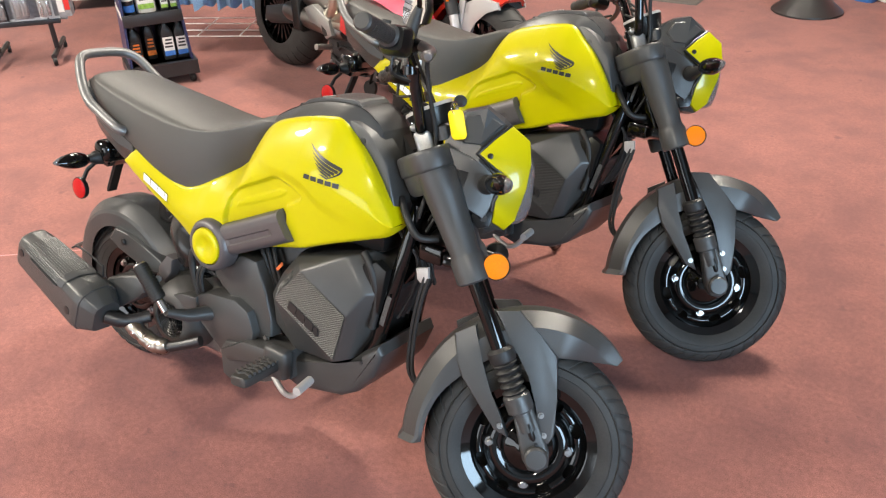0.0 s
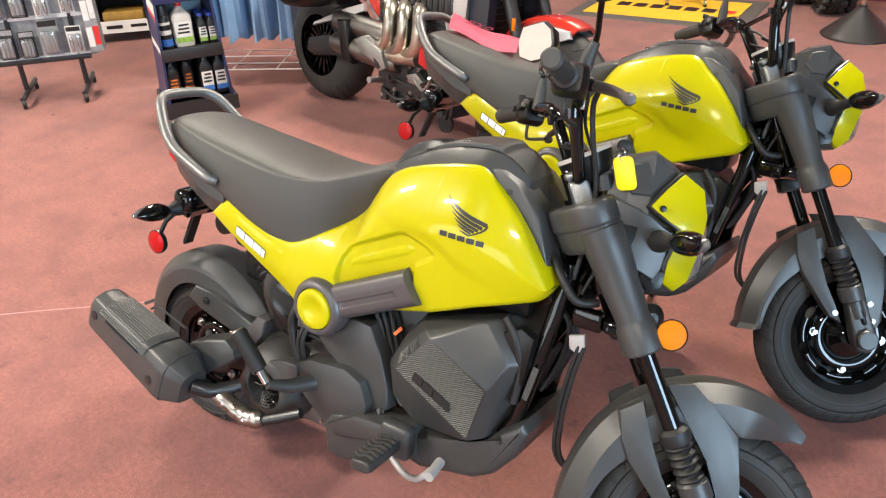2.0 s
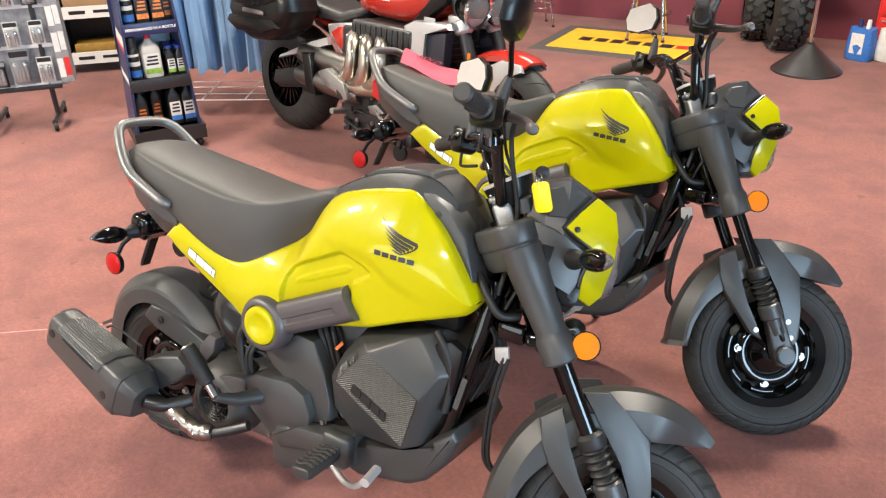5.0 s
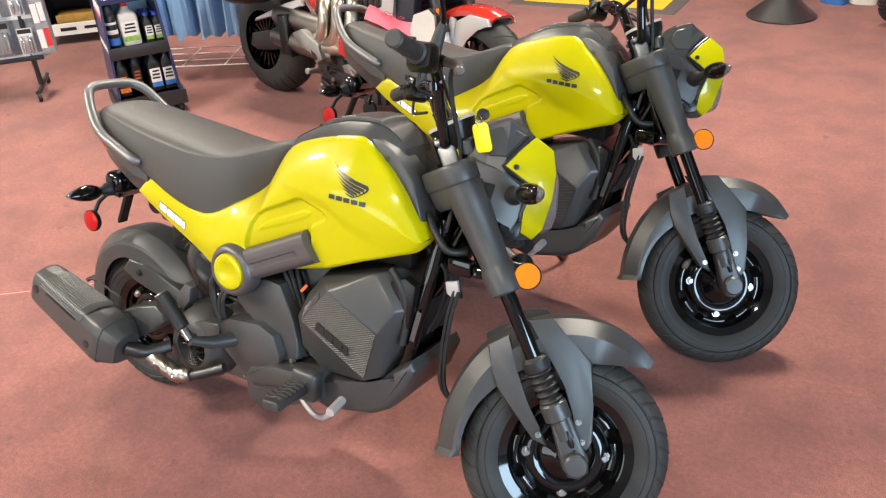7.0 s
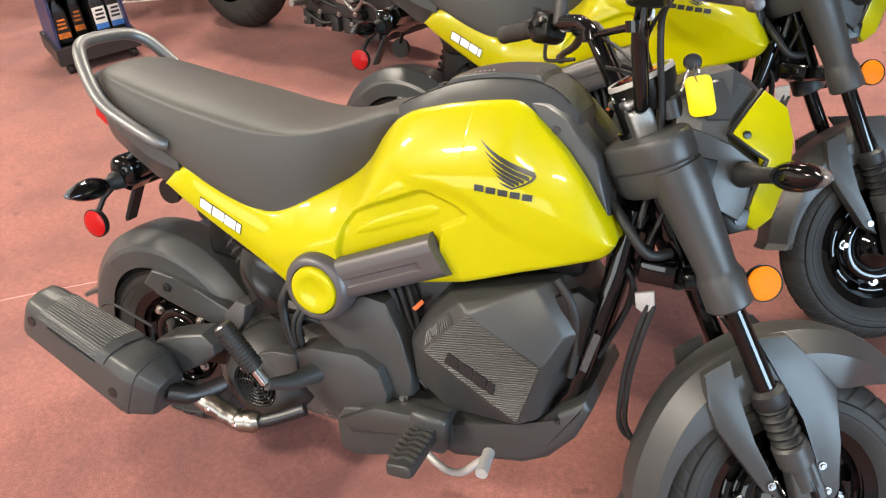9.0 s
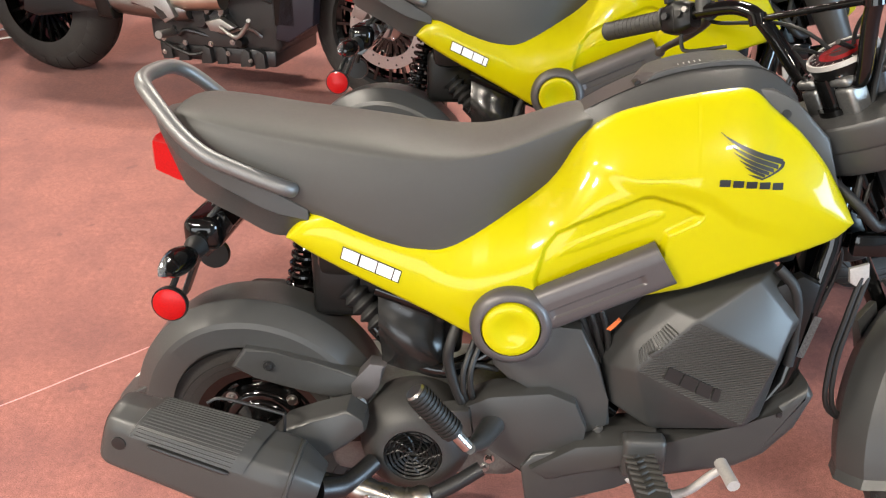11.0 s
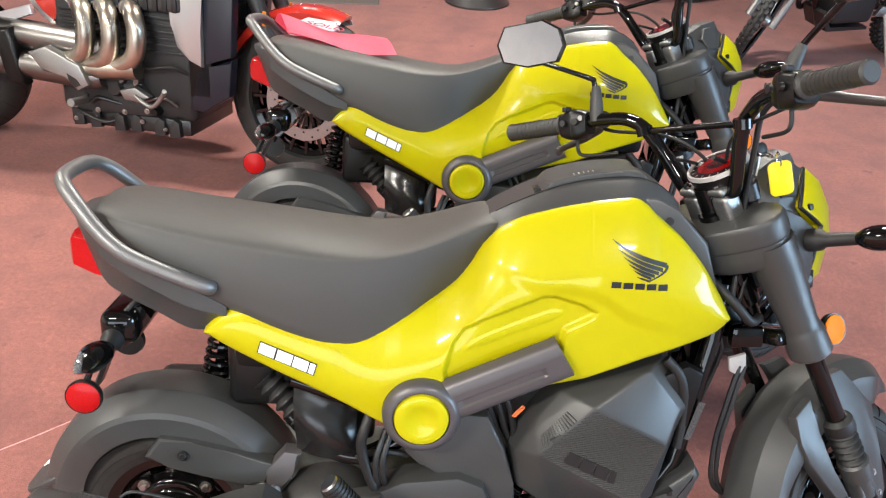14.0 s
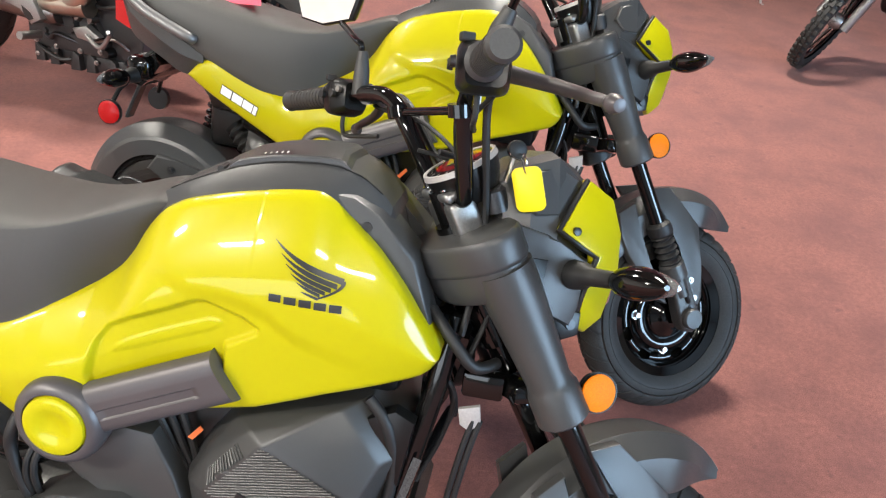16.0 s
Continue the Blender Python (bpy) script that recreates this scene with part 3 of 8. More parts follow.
def wheel(bike, name, c, R, w, rim_r, tread, bolts_a, steered, bolt_r):
    f = (lambda b: moved(b, SM)) if steered else (lambda b: b)
    t = part(name, f(tyre(nb(), c, R, w, rim_r)), RUBBER, bike, "black tubeless scooter tyre")
    part("tread", f(tyre_tread(nb(), c, R, w, tread)), RUBBER, t)
    for s in (-1, 1):
        for q, rr in enumerate((rim_r + 0.016, rim_r + 0.030, R - 0.034)):
            yy = w * (0.44, 0.505, 0.50)[q]
            part("sidewall_ring", f(lathe(nb(), [(rr - 0.0018, s * (yy - 0.003)), (rr, s * (yy + 0.0008)), (rr + 0.0018, s * (yy - 0.003))], c, (0, 1, 0), 72)), RUBBER, t)
    rim = part("rim", f(rim_barrel(nb(), c, rim_r + 0.010, w * 0.78)), GLOSS, t, "gloss black steel wheel rim")
    part("rim_well", f(lathe(nb(), [(rim_r - 0.019, -0.002), (rim_r - 0.020, 0.03), (rim_r - 0.028, 0.034), (rim_r - 0.028, 0.004)], c, (0, 1, 0), 64, True)), PLASTIC_BLACK, rim)
    part("brake_plate", f(lathe(nb(), [(0.0, 0.012), (rim_r - 0.055, 0.012), (rim_r - 0.045, 0.018), (rim_r - 0.020, 0.020), (rim_r - 0.020, 0.026), (0.0, 0.026)], c, (0, 1, 0), 48)), PLASTIC_BLACK, t)
    part("disc", f(wheel_disc(nb(), c, rim_r - 0.002, bolts_a)), GLOSS, t, "gloss black pressed disc with slots")
    prof = [(0.0, -0.046), (0.024, -0.046), (0.030, -0.042), (0.040, -0.034), (0.052, -0.030), (0.058, -0.025), (0.060, -0.018), (0.060, 0.030), (0.056, 0.040), (0.030, 0.046), (0.0, 0.046)]
    part("hub", f(lathe(nb(), prof, c, (0, 1, 0), 48)), GLOSS, t)
    for k in range(4):
        a = bolts_a + k * math.pi / 2
        p = Vector(c) + Vector((bolt_r * math.cos(a), -0.019, bolt_r * math.sin(a)))
        part("bolt_boss", f(tube(nb(), [p + Vector((0, 0.008, 0)), p + Vector((0, -0.0005, 0)), p + Vector((0, -0.001, 0))], [0.017, 0.0145, 0.012], 20)), GLOSS, t)
        part("wheel_bolt", f(bolt(nb(), p, (0, -1, 0), 0.0080, 0.009)), STEEL, t, "bright zinc wheel bolt")
    return t


def front_fender(bike):
    """Sheet guard over the front tyre, with flat side stays down to the axle."""
    bm = nb()
    c = GUARD_F
    rows = []
    a0, a1 = radians(50), radians(192)
    for i in range(49):
        s = i / 48
        a = a0 + (a1 - a0) * s
        r = curve([(50, 0.252), (62, 0.262), (80, 0.272), (100, 0.276), (137, 0.278), (165, 0.276), (192, 0.284)], math.degrees(a))
        w = 0.064 + 0.006 * math.sin(math.pi * s)
        if s < 0.22:
            w *= 0.22 + 0.78 * smooth01(s / 0.24)
        dx = Vector((math.cos(a), 0, math.sin(a)))
        deep = curve([(50, 0.008), (57, 0.034), (66, 0.056), (83, 0.077), (110, 0.077), (145, 0.064), (165, 0.046), (192, 0.036)], math.degrees(a))
        k = min(1.0, deep / 0.036)
        lift = 0.010 if i == 48 else 0
        half = [(1.0, -deep), (1.03, -max(0.030 * k, deep - 0.010)), (0.99, -0.022 * k), (0.52, 0.004), (0.44, 0.008)]
        row = [c + dx * (r + dr + lift) + Vector((0, -y * w, 0)) for y, dr in half] + [c + dx * (r + 0.011 + lift)] + [c + dx * (r + dr + lift) + Vector((0, y * w, 0)) for y, dr in reversed(half)]
        inner = [c + dx * (r + dr - 0.005) + Vector((0, y * w * 0.95, 0)) for y, dr in ((0.98, 0.004 - deep), (0.5, -0.004), (0, 0.004), (-0.5, -0.004), (-0.98, 0.004 - deep))]
        rows.append(row + inner)
    loft(bm, rows)
    part("front_fender", moved(bm, SM), PLASTIC, bike, "satin dark grey front mudguard", sharp=22)
    for sgn in (-1, 1):
        # two flat stays that frame the fork leg
        bm = nb()
        front = [(1.150, 0.505), (1.206, 0.514), (1.250, 0.476), (1.304, 0.430), (1.318, 0.339), (1.326, 0.262), (1.316, 0.240), (1.292, 0.252), (1.276, 0.316), (1.250, 0.375), (1.212, 0.435)]
        plate(bm, front, sgn * 0.056, sgn * 0.070, 0.004, 2, slope=lambda x, z: sgn * (0.10 * max(0, 0.43 - z) + 0.004))
        part("fender_stay", moved(bm, SM), PLASTIC, bike)
        bm = nb()
        back = [(1.120, 0.470), (1.075, 0.440), (1.090, 0.388), (1.108, 0.349), (1.196, 0.250), (1.230, 0.238), (1.208, 0.276), (1.170, 0.330), (1.138, 0.399)]
        plate(bm, back, sgn * 0.056, sgn * 0.069, 0.004, 2, slope=lambda x, z: sgn * (0.10 * max(0, 0.43 - z) + 0.003))
        part("fender_stay", moved(bm, SM), PLASTIC, bike)
        for x, z in ((1.290, 0.300), (1.303, 0.258), (1.207, 0.262)):
            part("stay_bolt", moved(bolt(nb(), (x, sgn * (0.074 + 0.10 * (0.43 - z)), z), (0, sgn, 0), 0.0048, 0.004), SM), STEEL, bike)


def fork_pt(side, z, fwd=0.0):
    """A point on the fork leg's line at height z; side -1 is the right leg."""
    x = 1.0925 - 0.567 * (z - 0.575) + fwd
    return Vector((x, side * 0.084, z))


def fork(bike):
    f = lambda b: moved(b, SM)
    for s in (-1, 1):
        part("fork_slider", f(tube(nb(), [fork_pt(s, 0.262), fork_pt(s, 0.300), fork_pt(s, 0.304), fork_pt(s, 0.334), fork_pt(s, 0.338)], [0.021, 0.022, 0.0300, 0.0300, 0.025], 24)), PLASTIC, bike, "dark grey fork slider")
        # flat-sided leg down to the axle, with a moulded slot
        leg = [(1.222, 0.312), (1.262, 0.330), (1.322, 0.222), (1.326, 0.192), (1.308, 0.174), (1.284, 0.176), (1.268, 0.196)]
        lg = part("fork_foot", f(plate(nb(), leg, s * 0.064, s * 0.098, 0.008, 3)), PLASTIC, bike, "satin dark grey fork foot")
        part("foot_slot", f(tube(nb(), [(1.262, s * 0.0985, 0.285), (1.264, s * 0.0988, 0.281), (1.281, s * 0.0988, 0.250), (1.283, s * 0.0985, 0.246)], [0.004, 0.0065, 0.0065, 0.004], 10)), PLASTIC_BLACK, lg)
        part("foot_screw", f(bolt(nb(), (1.290, s * 0.098, 0.236), (0, s, 0), 0.004, 0.003)), DARK_METAL, lg)
        part("axle_nut", f(tube(nb(), [FA + Vector((0.012, s * 0.06, 0.006)), FA + Vector((0.012, s * 0.108, 0.006)), FA + Vector((0.012, s * 0.113, 0.006)), FA + Vector((0.012, s * 0.1135, 0.006))], [0.026, 0.026, 0.022, 0.013], 28)), PLASTIC, bike, "round dark axle cap")
        part("fork_boot", f(bellows(nb(), fork_pt(s, 0.328), fork_pt(s, 0.412), 0.0235, 6)), RUBBER_SOFT, bike, "ribbed black rubber fork boot")
        part("fork_tube", f(tube(nb(), [fork_pt(s, 0.38), fork_pt(s, 0.60)], 0.0175, 24)), GLOSS, bike, "gloss black fork tube")
        pts = [fork_pt(s, 0.562), fork_pt(s, 0.566), fork_pt(s, 0.606), fork_pt(s, 0.612), fork_pt(s, 0.620), fork_pt(s, 0.735), fork_pt(s, 0.755), fork_pt(s, 0.775)]
        part("fork_cover", f(tube(nb(), pts, [0.034, 0.0390, 0.0375, 0.0345, 0.0320, 0.0415, 0.0425, 0.0425], 32)), PLASTIC, bike, "dark grey plastic fork cover")
        part("boot_collar", f(tube(nb(), [fork_pt(s, 0.402), fork_pt(s, 0.406), fork_pt(s, 0.424), fork_pt(s, 0.430)], [0.027, 0.0295, 0.0285, 0.020], 24)), RUBBER_SOFT, bike)
        # amber side reflector
        p = Vector((1.138, s * 0.102, 0.603))
        ax = Vector((-0.12, s, 0.06)).normalized()
        part("reflector_arm", f(tube(nb(), [p - ax * 0.02, p - Vector((0.045, s * 0.022, -0.004))], 0.008, 10)), PLASTIC_BLACK, bike)
        ho = part("reflector_holder", f(tube(nb(), [p - ax * 0.022, p - ax * 0.008, p + ax * 0.0015], [0.012, 0.0285, 0.0295], 28)), PLASTIC_BLACK, bike)
        part("reflector", f(lathe(nb(), [(0, 0.0075), (0.018, 0.0072), (0.0265, 0.005), (0.0275, 0.002)], p, ax, 40)), ORANGE, ho, "round amber side reflector")
    # upper crown: one cover round both legs, with a seam and a narrower skirt
    ax = STEER_AX
    ah = Vector((math.cos(RAKE), 0, math.sin(RAKE)))
    mid = fork_pt(0, 0.800) + Vector((0.006, 0, -0.014))

    def plan(grow, h):
        right = [(0.044, 0.030), (0.046, 0.070), (0.043, 0.096), (0.032, 0.114), (0.014, 0.124), (-0.008, 0.125), (-0.028, 0.116), (-0.046, 0.096), (-0.062, 0.070), (-0.076, 0.040), (-0.080, 0.016)]
        loop = [(u, -y) for u, y in reversed(right)] + right
        return [mid + ah * (u * grow) + Vector((0, y * (1 + (grow - 1) * 0.55), 0)) + ax * h for u, y in loop]
    rings = [plan(0.82, -0.052), plan(0.90, -0.044), plan(0.94, -0.020), plan(0.945, -0.008), plan(0.985, -0.005), plan(1.0, -0.001), plan(1.0, 0.028), plan(0.985, 0.034), plan(0.95, 0.037), plan(0.88, 0.038)]
    part("fork_crown", f(loft(nb(), rings)), PLASTIC, bike, "chunky dark grey fork crown cover", sharp=30)
    zc = 0.592
    part("fork_bridge", f(box(nb(), fork_pt(1, zc).x - 0.060, fork_pt(1, zc).x + 0.012, -0.075, 0.075, zc - 0.014, zc + 0.014, 0.008)), GLOSS, bike, "gloss black lower fork bridge")
    part("steering_stem", f(tube(nb(), [STEER_P + STEER_AX * -0.27, STEER_P + STEER_AX * 0.02], 0.019, 18)), GLOSS, bike)


def headlight(bike):
    """Cowl with dark facets, painted cheeks beside the lamp and a clear lens."""
    f = lambda b: moved(b, SM)
    stations = [(0.985, ((0.028, 0.892), (0.044, 0.884), (0.060, 0.842), (0.062, 0.775), (0.040, 0.745))),
                (1.020, ((0.034, 0.918), (0.056, 0.910), (0.074, 0.844), (0.076, 0.750), (0.046, 0.712))),
                (1.062, ((0.036, 0.932), (0.064, 0.924), (0.076, 0.836), (0.080, 0.718), (0.043, 0.684))),
                (1.102, ((0.034, 0.912), (0.046, 0.900), (0.064, 0.822), (0.068, 0.698), (0.036, 0.670))),
                (1.140, ((0.026, 0.882), (0.034, 0.872), (0.048, 0.812), (0.050, 0.700), (0.026, 0.674)))]
    rings = [[(x, -y, z) for y, z in half] + [(x, y, z) for y, z in reversed(half)] for x, half in stations]
    cowl = part("headlight_cowl", f(loft(nb(), rings)), PLASTIC, bike, "faceted dark grey headlight cowl", sharp=16)

    def ring(x, w, zt, zb, lean=0.0):
        h = zt - zb
        half = [(0.42, 1.0), (0.80, 0.86), (1.0, 0.62), (0.98, 0.34), (0.80, 0.12), (0.42, 0.0)]
        pts = [(-w * a, zb + h * b) for a, b in half] + [(w * a, zb + h * b) for a, b in reversed(half)]
        return [(x - lean * (z - zb) / h, y, z) for y, z in pts]
    # lamp lens, a little bulged, on a dark bowl
    part("lamp_bowl", f(loft(nb(), [ring(1.132, 0.064, 0.868, 0.688, 0.02), ring(1.148, 0.060, 0.862, 0.692, 0.02)])), CHROME, cowl)
    rings = [ring(1.140, 0.066, 0.872, 0.686, 0.02), ring(1.166, 0.060, 0.860, 0.692, 0.015), ring(1.182, 0.048, 0.842, 0.704, 0.010), ring(1.190, 0.028, 0.815, 0.730, 0.005)]
    part("lamp_lens", f(loft(nb(), rings)), CLEAR, cowl, "clear headlight lens")
    for s in (-1, 1):
        # painted cheek: upper wedge and the strip beside the lens
        shape = [(1.062, 0.085, 0.828), (1.090, 0.068, 0.864), (1.121, 0.046, 0.897), (1.163, 0.045, 0.872), (1.173, 0.058, 0.825), (1.172, 0.062, 0.770), (1.160, 0.050, 0.700), (1.141, 0.036, 0.675), (1.112, 0.060, 0.690), (1.112, 0.076, 0.735), (1.128, 0.080, 0.792), (1.098, 0.087, 0.806)]
        bm = nb()
        outer = [bm.verts.new((x, s * (y + 0.006), z)) for x, y, z in shape]
        inner = [bm.verts.new((x - 0.004, s * (y - 0.020), z)) for x, y, z in shape]
        n = len(shape)
        for i in range(n):
            bm.faces.new((outer[i], outer[(i + 1) % n], inner[(i + 1) % n], inner[i]))
        for tri in ((0, 1, 11), (1, 2, 11), (2, 3, 11), (3, 4, 11), (4, 10, 11), (4, 5, 10), (5, 9, 10), (5, 6, 9), (6, 8, 9), (6, 7, 8)):
            bm.faces.new([outer[k] for k in tri])
        bmesh.ops.recalc_face_normals(bm, faces=bm.faces)
        edges = [e for e in bm.edges if len(e.link_faces) == 2 and e.calc_face_angle(0) > 0.8]
        bmesh.ops.bevel(bm, geom=edges, offset=0.003, segments=2, affect="EDGES", profile=0.5)
        part("headlight_cheek", f(bm), YELLOW, cowl, "glossy yellow headlight cheek", sharp=60)
        part("screw", f(tube(nb(), [(1.083, s * 0.070, 0.826), (1.085, s * 0.0925, 0.827), (1.085, s * 0.0930, 0.827)], [0.0065, 0.0060, 0.0035], 16)), PLASTIC_BLACK, cowl)
        # shade of the gap along the cheek's rear edge, put in as a black bar
        gap = [(x - 0.004, s * (y + 0.003), z - 0.001) for x, y, z in (shape[2], shape[1], shape[0], shape[11], shape[10], shape[9], shape[8])]
        part("cheek_gap_shade", f(tube(nb(), gap, 0.0042, 8)), BLACK_INK_AND_SHADE, cowl)
        # upper facet plate with a seam round it, and the wedge under the turn signal with its inset
        pts = [(1.006, 0.868), (1.020, 0.900), (1.062, 0.914), (1.100, 0.896), (1.062, 0.846), (1.026, 0.844)]
        part("cowl_facet", f(plate(nb(), pts, s * 0.040, s * 0.0655, 0.003, 1, slope=lambda x, z: s * (0.26 * (0.902 - z) - 0.20 * max(0, x - 1.06)))), PLASTIC, cowl, sharp=20)
        pts = [(0.985, 0.785), (0.998, 0.832), (1.046, 0.820), (1.060, 0.806), (1.112, 0.788), (1.104, 0.722), (1.092, 0.690), (1.046, 0.716), (1.012, 0.742)]
        part("cowl_side", f(plate(nb(), pts, s * 0.05, s * 0.0885, 0.005, 2, slope=lambda x, z: -s * 0.12 * max(0, x - 1.06))), PLASTIC, cowl)
        pts = [(1.008, 0.790), (1.046, 0.786), (1.040, 0.752), (1.026, 0.748)]
        part("cowl_inset", f(plate(nb(), pts, s * 0.085, s * 0.0895, 0.001, 1)), PLASTIC_BLACK, cowl)
        part("lower_lug", f(plate(nb(), [(1.070, 0.722), (1.112, 0.712), (1.110, 0.680), (1.084, 0.672), (1.066, 0.692)], s * 0.04, s * 0.080, 0.004)), PLASTIC_BLACK, cowl)
        part("screw", f(tube(nb(), [(1.094, s * 0.075, 0.696), (1.094, s * 0.084, 0.696)], [0.0085, 0.0075], 14)), DARK_METAL, cowl)
        signal(bike, Vector((1.090, s * 0.096, 0.768)), Vector((0.14, s, 0.08)).normalized(), Vector((1, 0, 0)), f, 0.088)
    # instrument dial on top
    top = Vector((0.940, -0.012, 0.898))
    ax = Vector((-0.50, 0, 0.866))
    pod = part("instrument_pod", f(lathe(nb(), [(0.0, -0.05), (0.036, -0.045), (0.050, -0.015), (0.054, 0.004), (0.048, 0.006), (0.0, 0.004)], top, ax, 40)), PLASTIC_BLACK, bike, "round black instrument with a pale rim")
    part("dial_rim", f(lathe(nb(), [(0.048, 0.005), (0.0495, 0.0115), (0.0535, 0.0115), (0.055, 0.004)], top, ax, 40)), SILVER_PAINT, pod)
    part("dial_face", f(lathe(nb(), [(0.0, 0.0075), (0.048, 0.0075)], top, ax, 40)), BLACK_INK_AND_SHADE, pod, "dark round speedometer dial")
    part("dial_band", f(lathe(nb(), [(0.018, 0.0086), (0.034, 0.0086)], top, ax, 40)), RED_LENS, pod, "red band on the dial")
    for q in range(13):
        a = radians(-120 + 20 * q)
        e1, e2 = Vector((0, 1, 0)), ax.cross(Vector((0, 1, 0)))
        o = e1 * math.sin(a) + e2 * math.cos(a)
        part("dial_tick", f(tube(nb(), [top + ax * 0.0084 + o * 0.039, top + ax * 0.0084 + o * 0.045], 0.0008, 5)), WHITE_INK, pod)
    part("dial_needle", f(tube(nb(), [top + ax * 0.010, top + ax * 0.010 + Vector((-0.01, 0.026, -0.006))], 0.0016, 6)), RED_LENS, pod)
    part("dial_glass", f(lathe(nb(), [(0.0, 0.0130), (0.03, 0.0125), (0.0485, 0.0105)], top, ax, 40)), GLASS, pod)


def signal(bike, p, out, ahead, f, stalk):
    """A turn signal: rubber stalk, black shell and a clear lens ahead."""
    e = p + out * stalk
    sh = part("turn_signal", f(tube(nb(), [p - out * 0.01, p + out * 0.012, p + out * 0.02, e], [0.021, 0.019, 0.013, 0.011], 16)), RUBBER_SOFT, bike, "black turn signal on a rubber stalk")
    up = ahead.cross(out).normalized()
    rings = []
    for k in range(9):
        t = k / 8
        r = (0.55, 0.86, 1.0, 1.04, 1.0, 0.9, 0.74, 0.5, 0.16)[k]
        c = e + out * (-0.010 + 0.088 * t) + ahead * (0.006 * math.sin(t * 3))
        rings.append([c + ahead * (0.025 * r * math.cos(a)) + up * (0.0215 * r * math.sin(a)) for a in [2 * math.pi * i / 18 for i in range(18)]])
    part("shell", f(loft(nb(), rings)), GLOSS, sh)
    rings = []
    for k in range(6):
        t = k / 5
        r = (0.80, 0.84, 0.80, 0.68, 0.5, 0.16)[k]
        c = e + out * (0.018 + 0.064 * t) + ahead * 0.0145
        rings.append([c + ahead * (0.0190 * r * math.cos(a)) + up * (0.0215 * r * math.sin(a)) for a in [2 * math.pi * i / 18 for i in range(18)]])
    part("lens", f(loft(nb(), rings)), CLEAR, sh, "clear signal lens")


CASE = mat("grey_engine_case", (0.15, 0.15, 0.145), 0.45, metal=0.4, grain=0.15, scale=250, bump=0.4, rvar=0.1)
FLAP = mat("shiny_black_rubber", (0.010, 0.010, 0.010), 0.24, blot=0.2, blot_scale=20, rvar=0.10, bump=0.1, grain=0.1, scale=60)
PIPE = mat("blued_pipe_steel", (0.34, 0.32, 0.29), 0.3, metal=1.0, blot=0.4, blot_scale=30, rvar=0.12)
RUBBER_GREY = mat("worn_grey_rubber", (0.030, 0.029, 0.028), 0.5, grain=0.15, scale=400, bump=0.3)
MARK_GREY = mat("moulded_mark", (0.012, 0.012, 0.012), 0.45, grain=0.1, scale=900)
CARD_GREY = mat("printed_dark_label", (0.055, 0.055, 0.055), 0.4, grain=0.9, scale=420)
ORANGE_TAG = mat("orange_sticker", (0.70, 0.16, 0.04), 0.45, blot=0.05)
CARD_WHITE = mat("white_sticker", (0.62, 0.62, 0.60), 0.4)
GLASS = mat("thin_clear_glass", (0.95, 0.95, 0.95), 0.02, extra={"Transmission Weight": 1.0})


MIRROR_L = (-0.856, -0.517, -0.085)                    # where the left mirror looks, before steering


